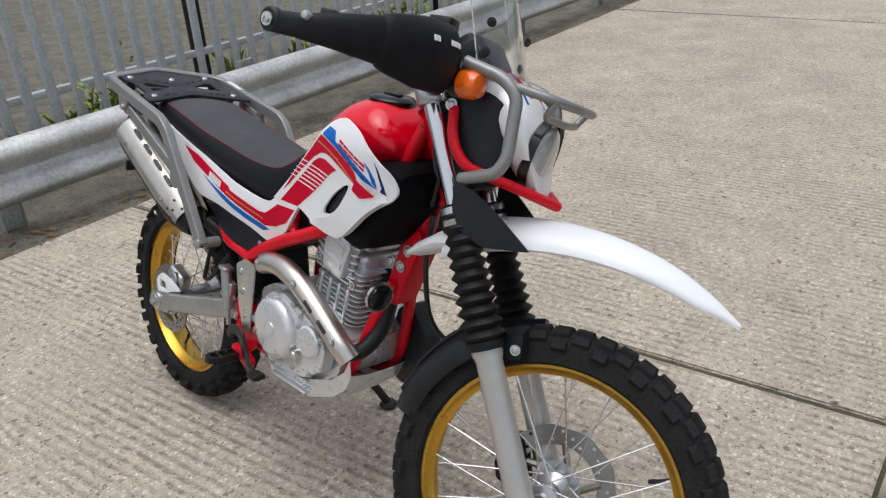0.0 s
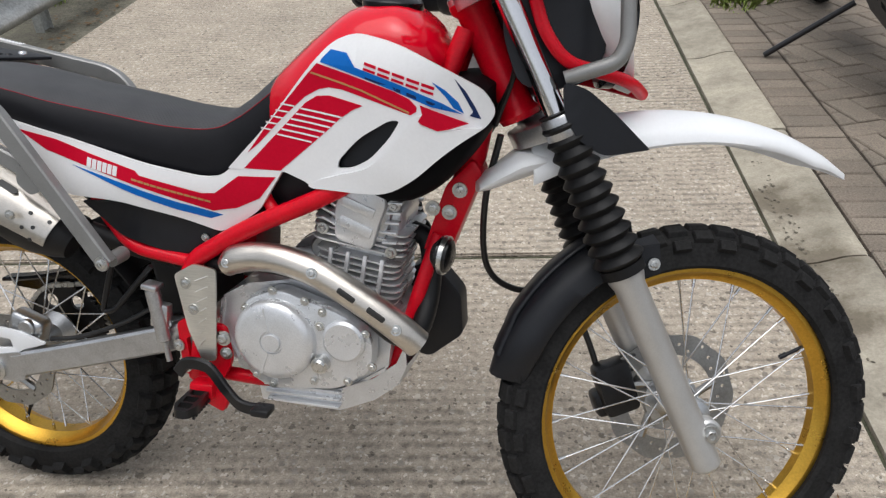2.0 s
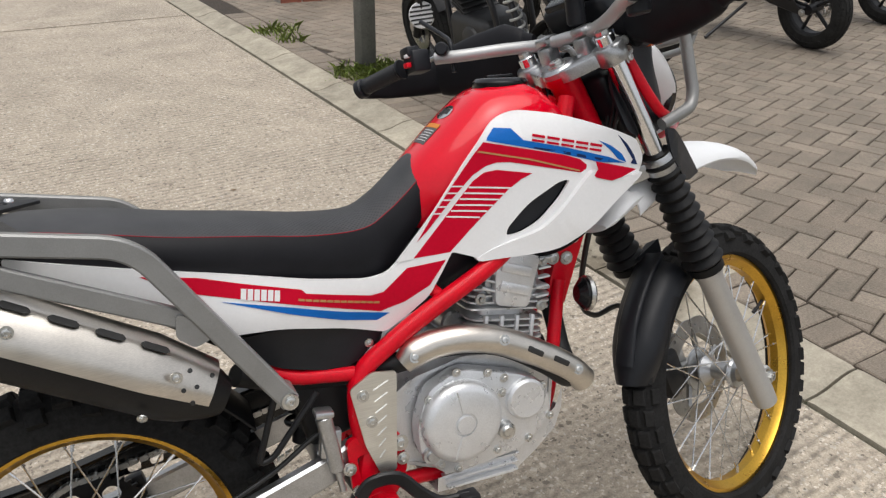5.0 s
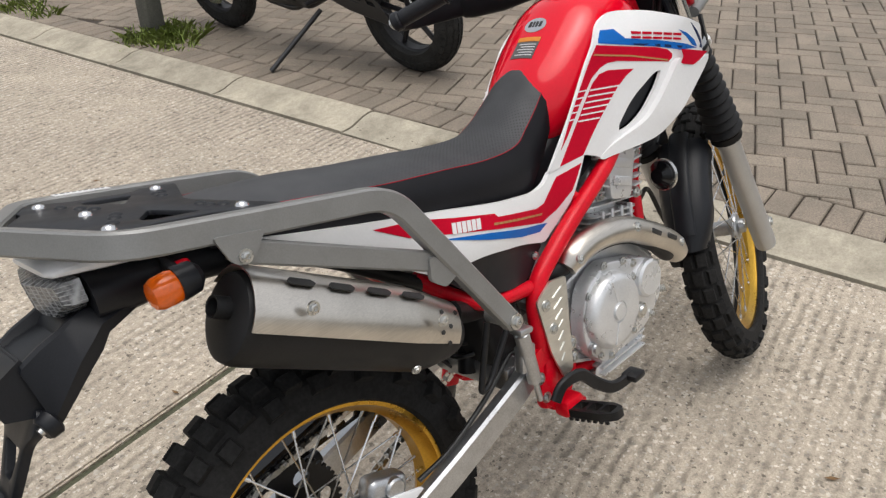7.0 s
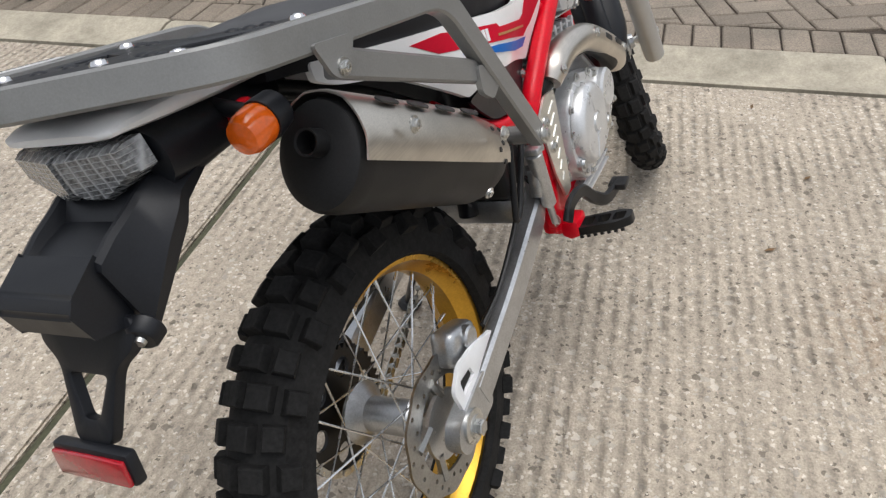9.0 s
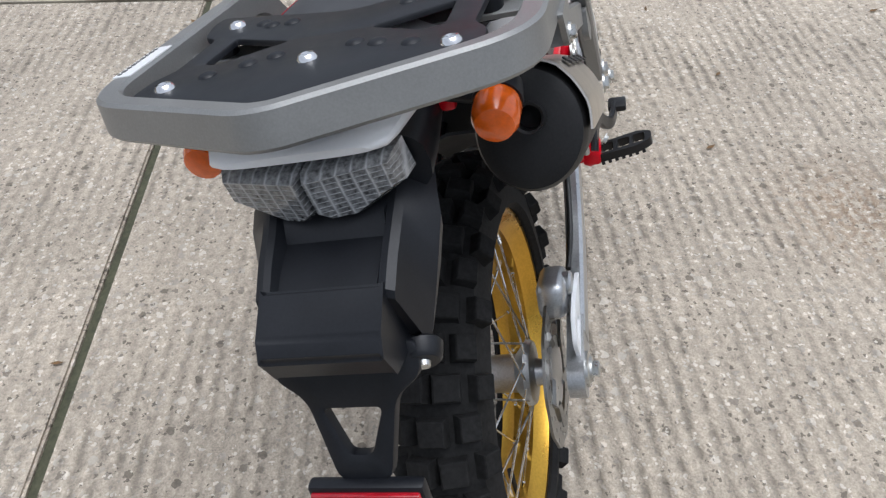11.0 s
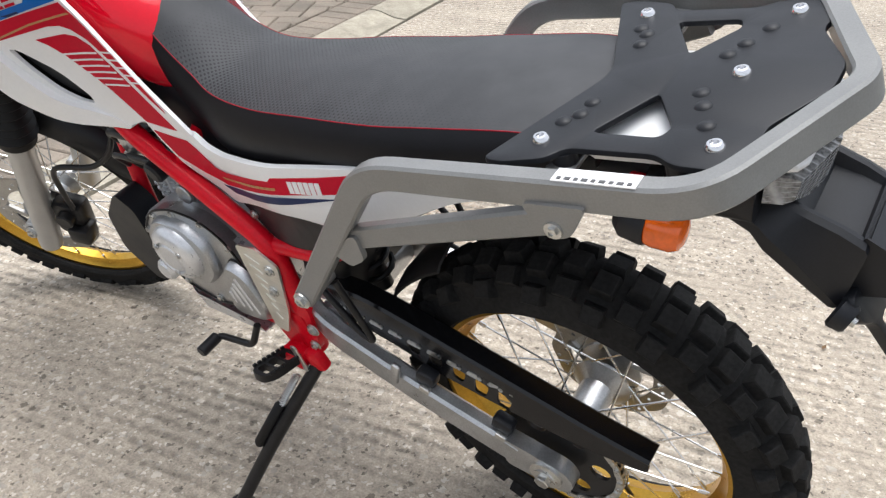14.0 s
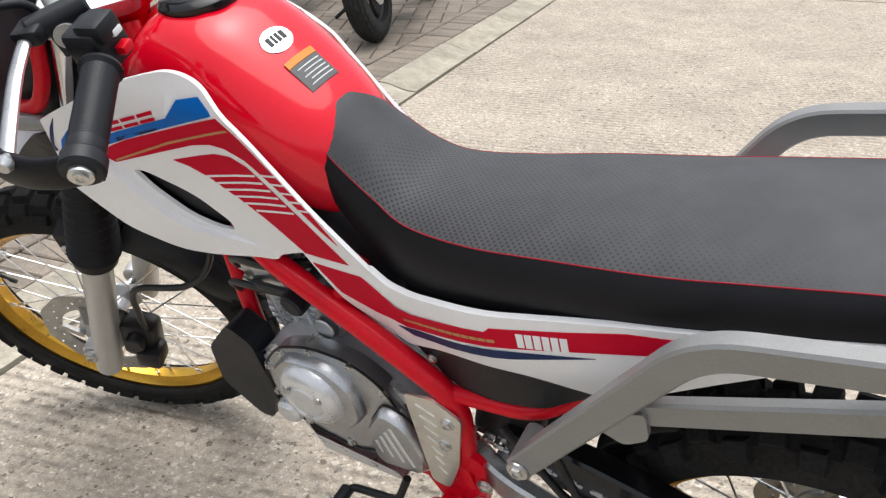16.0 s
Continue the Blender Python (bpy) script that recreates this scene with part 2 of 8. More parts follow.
M_RED = surface("red_gloss_paint", (0.68, 0.001, 0.016), 0.25, vary=0.05, scale=8, fine=200, bump=0.0, coat=0.9, spec=0.04, rough_vary=0.04)
M_FRAME = surface("red_frame_enamel", (0.62, 0.002, 0.014), 0.32, vary=0.15, scale=20, fine=200, bump=0.03, coat=0.1, spec=0.2, rough_vary=0.06)
M_WHITE = surface("white_gloss_plastic", (0.80, 0.80, 0.80), 0.3, vary=0.03, scale=10, fine=200, bump=0.02, coat=0.5, rough_vary=0.05)
M_WHITEFENDER = surface("white_moulded_plastic", (0.80, 0.81, 0.82), 0.38, vary=0.03, scale=10, fine=200, bump=0.02, rough_vary=0.05)
M_DECALRED = surface("crimson_decal", (0.53, 0.003, 0.024), 0.4, vary=0.08, scale=20, fine=200, bump=0.0, spec=0.08)
M_DECALBLUE = surface("blue_decal", (0.003, 0.125, 0.47), 0.4, vary=0.08, bump=0.0, spec=0.2)
M_DECALNAVY = surface("navy_decal", (0.008, 0.022, 0.085), 0.4, vary=0.08, bump=0.0, spec=0.2)
M_GOLDLINE = surface("gold_pinstripe", (0.45, 0.22, 0.08), 0.4, vary=0.1, bump=0.0)
M_DECALWHITE = surface("white_decal", (0.78, 0.78, 0.78), 0.35, vary=0.03, bump=0.0)
M_BLACK = surface("black_moulded_plastic", (0.009, 0.010, 0.013), 0.42, vary=0.3, scale=20, fine=420, bump=0.18, grain=0.0004, spec=0.34)
M_BLACKGLOSS = surface("gloss_black_plastic", (0.006, 0.006, 0.007), 0.2, vary=0.2, bump=0.03, spec=0.4)
M_RUBBER = surface("tyre_rubber", (0.019, 0.0187, 0.0185), 0.8, vary=0.5, scale=14, fine=160, bump=0.3, grain=0.0012, spec=0.14)
M_BOOT = surface("gaiter_rubber", (0.007, 0.007, 0.0075), 0.5, vary=0.25, scale=20, fine=200, bump=0.1, spec=0.24)
M_INNER = surface("matt_black_plastic", (0.004, 0.004, 0.005), 0.65, vary=0.3, scale=20, fine=300, bump=0.1, spec=0.08)
M_GOLD = surface("gold_anodised_rim", (0.62, 0.36, 0.055), 0.3, 1.0, vary=0.15, scale=15, fine=240, bump=0.05)
M_ALLOY = surface("cast_silver_alloy", (0.50, 0.51, 0.52), 0.32, 0.9, vary=0.22, scale=25, fine=380, bump=0.18)
M_ALLOYPAINT = surface("silver_engine_paint", (0.70, 0.71, 0.72), 0.30, 0.55, vary=0.14, scale=25, fine=420, bump=0.15)
M_SLIDER = surface("silver_fork_slider", (0.52, 0.52, 0.51), 0.4, 0.6, vary=0.08, scale=25, fine=420, bump=0.05)
M_CHROME = surface("polished_chrome", (0.75, 0.75, 0.76), 0.12, 1.0, vary=0.06, bump=0.0, rough_vary=0.04)
M_STEEL = surface("zinc_plated_steel", (0.62, 0.62, 0.60), 0.3, 1.0, vary=0.2, scale=60, fine=300, bump=0.05)
M_DISC = surface("worn_disc_steel", (0.36, 0.36, 0.35), 0.36, 1.0, vary=0.2, scale=40, fine=300, bump=0.05)
M_SPOKE = surface("bright_spoke_steel", (0.72, 0.72, 0.71), 0.25, 1.0, vary=0.1, bump=0.0)
M_BRUSHED = brushed("brushed_stainless", (0.66, 0.62, 0.56))
M_GUSSET = brushed("brushed_aluminium_plate", (0.78, 0.77, 0.72), 0.38, (4, 160, 160))
M_RACK = surface("grey_powder_coat", (0.255, 0.255, 0.248), 0.38, 0.4, vary=0.12, scale=18, fine=500, bump=0.2, grain=0.0004, spec=0.5)
M_DARKSTEEL = surface("black_enamelled_steel", (0.012, 0.012, 0.013), 0.35, 0.0, vary=0.4, scale=30, fine=300, bump=0.1, spec=0.3)
M_EXBLACK = surface("heat_black_coating", (0.010, 0.010, 0.0105), 0.5, 0.0, vary=0.4, scale=15, fine=400, bump=0.15, spec=0.3)
M_SEATTOP = seat_top_material()
M_SEATSIDE = surface("seat_vinyl_smooth", (0.008, 0.008, 0.010), 0.5, vary=0.3, scale=20, fine=500, bump=0.2, grain=0.0004, spec=0.2)
M_STITCH = surface("red_seat_piping", (0.30, 0.008, 0.02), 0.6, vary=0.2, bump=0.0, spec=0.2)
M_AMBER = surface("amber_lens", (0.80, 0.13, 0.005), 0.2, vary=0.15, scale=60, fine=200, bump=0.05, coat=0.4)
M_REFLECT = surface("red_reflector", (0.38, 0.006, 0.015), 0.2, vary=0.25, scale=80, fine=400, bump=0.1, coat=0.8)
M_CLEAR = clear("clear_acrylic", (0.93, 0.95, 0.95))
M_CABLE = surface("black_cable", (0.012, 0.012, 0.012), 0.4, vary=0.2, bump=0.0)
M_LABEL = surface("grey_label", (0.085, 0.085, 0.085), 0.5, vary=0.15, bump=0.0)
M_ORANGE = surface("orange_label_band", (0.65, 0.22, 0.02), 0.5, vary=0.1, bump=0.0)
M_DARKPRINT = surface("black_print", (0.02, 0.02, 0.02), 0.5, vary=0.1, bump=0.0)
M_GREEN = surface("weed_leaf", (0.27, 0.36, 0.07), 0.6, vary=0.6, scale=30, fine=200, bump=0.2)
M_WOODPOST = surface("weathered_post", (0.115, 0.115, 0.10), 0.85, vary=0.4, scale=9, fine=120, bump=0.5, grain=0.003)


# ---------------------------------------------------------------- mesh helpers
def finish(bm, angle=38):
    """Smooth shading, with sharp edges past the angle."""
    bmesh.ops.recalc_face_normals(bm, faces=bm.faces[:])
    lim = radians(angle)
    for f in bm.faces:
        f.smooth = True
    for e in bm.edges:
        if len(e.link_faces) == 2 and e.calc_face_angle(0) > lim:
            e.smooth = False


def part(name, bm, material, parent=None, label="", m=None, angle=38):
    """Links a bmesh as one mesh object under its thing or part."""
    if m is not None:
        bmesh.ops.transform(bm, matrix=m, verts=bm.verts[:])
    finish(bm, angle)
    me = bpy.data.meshes.new(name)
    bm.to_mesh(me)
    bm.free()
    for mt in material if isinstance(material, (list, tuple)) else (material,):
        me.materials.append(mt)
    ob = new(name, me)
    if parent is not None:
        ob.parent = parent
    if label:
        ob["label"] = label
    return ob


def empty(name, m=None):
    ob = new(name)
    ob.empty_display_size = 0.1
    if m is not None:
        ob.matrix_world = m
    return ob


def V(*a):
    return Vector(a)


def box(bm, c, size, rot=None, bevel=0.0, seg=2):
    made = bmesh.ops.create_cube(bm, size=1.0)["verts"]
    m = Matrix.Translation(c) @ (rot.to_4x4() if rot is not None else Matrix()) @ Matrix.Diagonal((*size, 1))
    bmesh.ops.transform(bm, matrix=m, verts=made)
    if bevel:
        edges = list({e for v in made for e in v.link_edges})
        bmesh.ops.bevel(bm, geom=edges, offset=bevel, segments=seg, profile=0.5, affect="EDGES")
    return bm


def basis(a):
    a = Vector(a).normalized()
    ref = Vector((0, 0, 1)) if abs(a.z) < 0.9 else Vector((1, 0, 0))
    u = a.cross(ref).normalized()
    return u, a.cross(u).normalized(), a


def cyl(bm, p0, p1, r0, r1=None, seg=20, bevel=0.0):
    """A closed round bar from p0 to p1, its ends chamfered by bevel."""
    r1 = r0 if r1 is None else r1
    p0, p1 = Vector(p0), Vector(p1)
    d = (p1 - p0).length
    prof = [(0, 0), (r0 - bevel, 0), (r0, bevel), (r1, d - bevel), (r1 - bevel, d), (0, d)] if bevel else [(0, 0), (r0, 0), (r1, d), (0, d)]
    return lathe(bm, prof, p0, p1 - p0, seg)


def lathe(bm, profile, origin, axis, seg=32, closed=False):
    """Turns (radius, height) pairs round an axis."""
    u, v, a = basis(axis)
    origin = Vector(origin)
    rings = []
    for r, h in profile:
        if r < 1e-6:
            rings.append([bm.verts.new(origin + a * h)])
        else:
            rings.append([bm.verts.new(origin + a * h + (u * math.cos(2 * math.pi * i / seg) + v * math.sin(2 * math.pi * i / seg)) * r) for i in range(seg)])
    pairs = list(zip(rings, rings[1:])) + ([(rings[-1], rings[0])] if closed else [])
    for a_, b_ in pairs:
        for i in range(seg):
            j = (i + 1) % seg
            q = [a_[0], b_[i], b_[j]] if len(a_) == 1 and len(b_) > 1 else [a_[i], a_[j], b_[0]] if len(b_) == 1 and len(a_) > 1 else [a_[i], a_[j], b_[j], b_[i]] if len(a_) > 1 else None
            if q:
                bm.faces.new(q)
    return bm


def smooth_line(pts, steps=6):
    """Catmull-Rom through the points."""
    P = [Vector(p) for p in pts]
    P = [P[0] * 2 - P[1]] + P + [P[-1] * 2 - P[-2]]
    out = []
    for a, b, c, d in zip(P, P[1:], P[2:], P[3:]):
        for i in range(steps):
            t = i / steps
            out.append(0.5 * (2 * b + (c - a) * t + (2 * a - 5 * b + 4 * c - d) * t * t + (3 * b - a - 3 * c + d) * t ** 3))
    return out + [P[-2]]


def rounded(pts, r, steps=5):
    """A polyline with its inner corners rounded off."""
    P = [Vector(p) for p in pts]
    out = [P[0]]
    for a, b, c in zip(P, P[1:], P[2:]):
        k = min(r, (a - b).length * 0.45, (c - b).length * 0.45)
        s, e = b + (a - b).normalized() * k, b + (c - b).normalized() * k
        out += [s * (1 - t) ** 2 + b * 2 * t * (1 - t) + e * t * t for t in (i / steps for i in range(steps + 1))]
    return out + [P[-1]]


def tube(bm, pts, r, seg=12, section=None, up=None, closed=False):
    """Sweeps a round (or given) section along the points. r: one radius or one a point."""
    P = [Vector(p) for p in pts]
    n = len(P)
    rad = r if isinstance(r, (list, tuple)) else [r] * n
    tang = []
    for i in range(n):
        a, b = (P[i - 1], P[(i + 1) % n]) if closed else (P[max(0, i - 1)], P[min(n - 1, i + 1)])
        tang.append((b - a).normalized())
    u = Vector(up) if up is not None else basis(tang[0])[0]
    rings = []
    for i in range(n):
        t = tang[i]
        u = (u - t * u.dot(t)).normalized() if up is None else (Vector(up) - t * Vector(up).dot(t)).normalized()
        v = t.cross(u)
        sec = section or [(math.cos(2 * math.pi * j / seg), math.sin(2 * math.pi * j / seg)) for j in range(seg)]
        k = 1.0 if section else rad[i]
        rings.append([bm.verts.new(P[i] + (u * x + v * y) * k) for x, y in sec])
    m = len(rings[0])
    for a, b in list(zip(rings, rings[1:])) + ([(rings[-1], rings[0])] if closed else []):
        for j in range(m):
            bm.faces.new((a[j], a[(j + 1) % m], b[(j + 1) % m], b[j]))
    if not closed:
        bm.faces.new(rings[0][::-1])
        bm.faces.new(rings[-1])
    return bm


def bar_section(w, h, c):
    """A rectangle with cut corners: w along up, h across."""
    a, b = w / 2, h / 2
    return [(a, b - c), (a - c, b), (-a + c, b), (-a, b - c), (-a, -b + c), (-a + c, -b), (a - c, -b), (a, -b + c)]


def loft(bm, loops, caps=True):
    rings = [[bm.verts.new(p) for p in loop] for loop in loops]
    m = len(rings[0])
    for a, b in zip(rings, rings[1:]):
        for j in range(m):
            bm.faces.new((a[j], a[(j + 1) % m], b[(j + 1) % m], b[j]))
    if caps:
        bm.faces.new(rings[0][::-1])
        bm.faces.new(rings[-1])
    return bm


def fill(bm, outer, holes=()):
    """A flat face in the xy plane, with holes; returns its faces."""
    edges = []
    for loop in (outer, *holes):
        vs = [bm.verts.new((x, y, 0)) for x, y in loop]
        edges += [bm.edges.new((vs[i], vs[(i + 1) % len(vs)])) for i in range(len(vs))]
    made = bmesh.ops.triangle_fill(bm, edges=edges, use_beauty=True, use_dissolve=False)
    return [g for g in made["geom"] if isinstance(g, bmesh.types.BMFace)]


def plate(outer, holes=(), thick=0.004, m=None, bevel=0.0):
    """A flat plate with holes, thick along its own z."""
    bm = bmesh.new()
    faces = fill(bm, outer, holes)
    for f in faces:
        if f.normal.z < 0:
            f.normal_flip()
    ext = bmesh.ops.extrude_face_region(bm, geom=faces)
    top = [g for g in ext["geom"] if isinstance(g, bmesh.types.BMVert)]
    bmesh.ops.translate(bm, vec=(0, 0, thick), verts=top)
    if bevel:
        rim = [e for e in bm.edges if all(abs(v.co.z - thick) < 1e-6 for v in e.verts) and any(abs(f.normal.z) < 0.5 for f in e.link_faces)]
        bmesh.ops.bevel(bm, geom=rim, offset=bevel, segments=2, profile=0.5, affect="EDGES")
    if m is not None:
        bmesh.ops.transform(bm, matrix=m, verts=bm.verts[:])
    return bm


def sstep(a, b, x):
    t = max(0.0, min(1.0, (x - a) / (b - a)))
    return t * t * (3 - 2 * t)


def soft_poly(pts, r=0.01, steps=4):
    """A closed outline with rounded corners; a third number of a point is its own radius."""
    n = len(pts)
    out = []
    for i in range(n):
        a, b, c = (Vector(pts[j % n][:2]) for j in (i - 1, i, i + 1))
        k = pts[i][2] if len(pts[i]) > 2 else r
        k = min(k, (a - b).length * 0.45, (c - b).length * 0.45)
        s, e = b + (a - b).normalized() * k, b + (c - b).normalized() * k
        if k < 1e-5:
            out.append(tuple(b))
        else:
            out += [tuple(s * (1 - t) ** 2 + b * 2 * t * (1 - t) + e * t * t) for t in (q / steps for q in range(steps + 1))]
    return out


def skin(outer, shape, side, thick=0.004, lift=0.0, holes=(), step=0.03, bevel=0.0015):
    """A moulded panel: an outline in (x, z), laid on the half width shape(x, z), side -1 right or 1 left."""
    bm = bmesh.new()
    fill(bm, outer, holes)
    xs, zs = [p[0] for p in outer], [p[1] for p in outer]
    for axis, lo, hi in ((0, min(xs), max(xs)), (1, min(zs), max(zs))):
        k = lo + step
        while k < hi:
            no = Vector((1, 0, 0)) if axis == 0 else Vector((0, 1, 0))
            bmesh.ops.bisect_plane(bm, geom=bm.verts[:] + bm.edges[:] + bm.faces[:], plane_co=no * k, plane_no=no, dist=1e-5)
            k += step
    base = bm.faces[:]
    for v in bm.verts:
        x, z = v.co.x, v.co.y
        v.co = Vector((x, side * (shape(x, z) + lift), z))
    if thick:
        ext = bmesh.ops.extrude_face_region(bm, geom=base)
        inner = [g for g in ext["geom"] if isinstance(g, bmesh.types.BMVert)]
        bmesh.ops.translate(bm, vec=(0, -side * thick, 0), verts=inner)
    return bm


# ---------------------------------------------------------------- ground
ALONG, ACROSS = V(-0.1469, 0.9892, 0), V(0.9892, 0.1469, 0)
ROAD = Matrix(((ACROSS.x, ALONG.x, 0, 0), (ACROSS.y, ALONG.y, 0, 0), (0, 0, 1, 0), (0, 0, 0, 1)))
KERB_IN, KERB_OUT, EDGE = 1.87, 2.10, -1.55


def slab_outline(bm, corners, z0, z1):
    vs = [bm.verts.new((x, y, z0)) for x, y in corners] + [bm.verts.new((x, y, z1)) for x, y in corners]
    n = len(corners)
    bm.faces.new(vs[:n][::-1])
    top = bm.faces.new(vs[n:])
    for i in range(n):
        bm.faces.new((vs[i], vs[(i + 1) % n], vs[n + (i + 1) % n], vs[n + i]))
    return top


ground = part("ground", box(bmesh.new(), (0, 0, -0.16), (1600, 1600, 0.2)), M_VERGE)
tagged(ground, "dark earth and dead leaves of the verge", "ground", kind="structure")

road = empty("road")
tagged(road, "pale tamped concrete road slabs with worn cross grooves", "road", kind="structure")
SKEW = 0.040
cuts = [-13.2, -6.12, 0.865, 6.40, 13.0, 22.0]
for s0, s1 in zip(cuts, cuts[1:]):
    bm = bmesh.new()
    g = 0.011
    pts = [(ACROSS * d + ALONG * (s + SKEW * d)) for d, s in ((EDGE, s0 + g), (KERB_IN - 0.012, s0 + g), (KERB_IN - 0.012, s1 - g), (EDGE, s1 - g))]
    slab_outline(bm, [(p.x, p.y) for p in pts], -0.12, 0.0)
    bmesh.ops.bevel(bm, geom=[e for e in bm.edges if all(v.co.z > -0.01 for v in e.verts)], offset=0.006, segments=2, affect="EDGES")
    part("slab", bm, M_CONCRETE, road)
part("joint_filler", box(bmesh.new(), (0, 3, -0.07), (3.5, 40, 0.115), ROAD.to_3x3()), M_JOINT, road, "dark weathered joint filler").matrix_basis = Matrix.Translation(ACROSS * 0.15)

kerb = empty("kerb")
tagged(kerb, "low weathered concrete kerb stones, laid end to end", "kerb", kind="structure")
joints = [-13 + 0.915 * i for i in range(36)]
off = (2.987 * ALONG.y + 1.698 * ALONG.x) - 2.555
for i, s in enumerate(joints):
    bm = bmesh.new()
    prof = [(KERB_IN, -0.1), (KERB_IN, 0.002), (KERB_IN + 0.05, 0.003), (KERB_IN + 0.085, 0.009), (KERB_IN + 0.12, 0.020), (KERB_IN + 0.155, 0.031), (KERB_IN + 0.185, 0.036), (KERB_OUT - 0.01, 0.037), (KERB_OUT, 0.031), (KERB_OUT, -0.1)]
    j = random.uniform(-0.004, 0.004)
    loops = [[ACROSS * (d + j) + ALONG * (s + off + e) + V(0, 0, z + j * 0.7) for d, z in prof] for e in (0.004, 0.02, 0.89, 0.909)]
    for k, l in ((0, loops[0]), (3, loops[3])):
        for p in l:
            if p.z > 0:
                p.z -= 0.004
    loft(bm, loops)
    part("kerb_stone", bm, M_KERB, kerb)


# ---------------------------------------------------------------- guard rail and fence
def guard_rail():
    rail = empty("guard_rail")
    tagged(rail, "weathered galvanised steel guard rail with corrugated beam and posts", "guard rail", kind="structure")
    D = -1.93
    # corrugated beam, two humps towards the road
    prof = [(0.0, 0.400), (0.03, 0.392), (0.075, 0.355), (0.08, 0.325), (0.03, 0.275), (0.0, 0.245), (0.0, 0.235), (0.03, 0.205), (0.08, 0.155), (0.075, 0.125), (0.03, 0.088), (0.0, 0.08)]
    back = [(d - 0.004, z) for d, z in prof[::-1]]
    for k in range(5):
        bm = bmesh.new()
        s0, s1 = -5.2 + 3.2 * k, -5.2 + 3.2 * (k + 1) + 0.12
        lift = 0.003 * (k % 2)
        loft(bm, [[ACROSS * (D + d + lift) + ALONG * s + V(0, 0, z) for d, z in prof + back] for s in (s0, s1)])
        part("beam", bm, M_GALV, rail, angle=60)
    for k in range(8):
        bm = bmesh.new()
        c = ACROSS * (D - 0.06) + ALONG * (-4.4 + 1.6 * k)
        R3 = ROAD.to_3x3()
        box(bm, c + V(0, 0, 0.13), (0.008, 0.11, 0.6), R3)
        for e in (-0.055, 0.055):
            box(bm, c + ALONG * e + V(0, 0, 0.13), (0.06, 0.006, 0.598), R3)
        part("post", bm, M_GALV, rail)
    return rail


guard_rail()


def palisade():
    fence = empty("palisade_fence")
    tagged(fence, "grey galvanised palisade fence with upright pales", "fence", kind="structure")
    D = -2.75
    bm = bmesh.new()
    sec = [(-0.034, 0.0), (-0.02, 0.012), (0.02, 0.012), (0.034, 0.0), (0.034, -0.003), (0.02, 0.009), (-0.02, 0.009), (-0.034, -0.003)]
    loft(bm, [[V(d, s * k, z) for s, d in sec] for z, k in ((0.0, 1), (1.72, 1), (1.8, 0.15))])
    first = part("pale", bm, M_PALE, fence)
    for i in range(60):
        ob = first if i == 0 else first.copy()
        if i:
            scene.collection.objects.link(ob)
            ob.parent = fence
        p = ACROSS * D + ALONG * (-3.5 + 0.155 * i)
        ob.matrix_basis = Matrix.Translation((p.x, p.y, -0.05)) @ ROAD @ pose(0, 0, 0, random.uniform(-0.6, 0.6), random.uniform(-0.5, 0.5), 0)
    for z in (0.35, 1.5):
        bm = bmesh.new()
        box(bm, ACROSS * (D - 0.03) + ALONG * 1.1 + V(0, 0, z), (0.045, 9.4, 0.045), ROAD.to_3x3(), 0.003)
        part("rail", bm, M_PALE, fence)
    for i in range(4):
        bm = bmesh.new()
        box(bm, ACROSS * (D - 0.09) + ALONG * (-3.2 + 2.75 * i) + V(0, 0, 0.9), (0.06, 0.1, 1.9), ROAD.to_3x3(), 0.004)
        part("post", bm, M_DARKSTEEL, fence)
    return fence


palisade()


# ---------------------------------------------------------------- the motorcycle
LEAN = 13.65
BIKE = Matrix.Translation((0, -0.012, 0.002)) @ pose(0, 0, 0, -LEAN, 0, 0)
bike = empty("motorcycle", BIKE)
tagged(bike, "red and white trail motorcycle leaning on its side stand", "motorcycle")

# steering: the axis leans back, the bars are turned to the left
RAKE, STEER = radians(26.2), radians(21.5)
AXIS0, AXIS = V(1.465, 0, 0), V(-math.sin(RAKE), 0, math.cos(RAKE))
TURNED = Matrix.Translation(AXIS0) @ Matrix.Rotation(STEER, 4, AXIS) @ Matrix.Translation(-AXIS0)


def stem(h, ahead=0.0, y=0.0):
    """A point by its height h on the steering axis, its distance ahead of the axis and y."""
    p = AXIS0 + AXIS * (h / math.cos(RAKE))
    return p + V(math.cos(RAKE), 0, math.sin(RAKE)) * ahead + V(0, y, 0)


def hexbolt(bm, p, axis, r=0.007, h=0.006, washer=True):
    """A flanged hexagon bolt head."""
    a = Vector(axis).normalized()
    p = Vector(p)
    if washer:
        lathe(bm, [(0, 0), (r * 1.55, 0), (r * 1.5, h * 0.35), (0, h * 0.35)], p, a, 16)
    lathe(bm, [(0, h * 0.3), (r, h * 0.3), (r, h * 0.9), (r * 0.85, h), (r * 0.5, h), (r * 0.45, h * 0.7), (0, h * 0.7)], p, a, 6)
    return bm


def bolt(parent, p, axis, r=0.007, h=0.006, material=None, name="bolt", m=None):
    return part(name, hexbolt(bmesh.new(), p, axis, r, h), material or M_STEEL, parent, "bright flanged bolt", m)


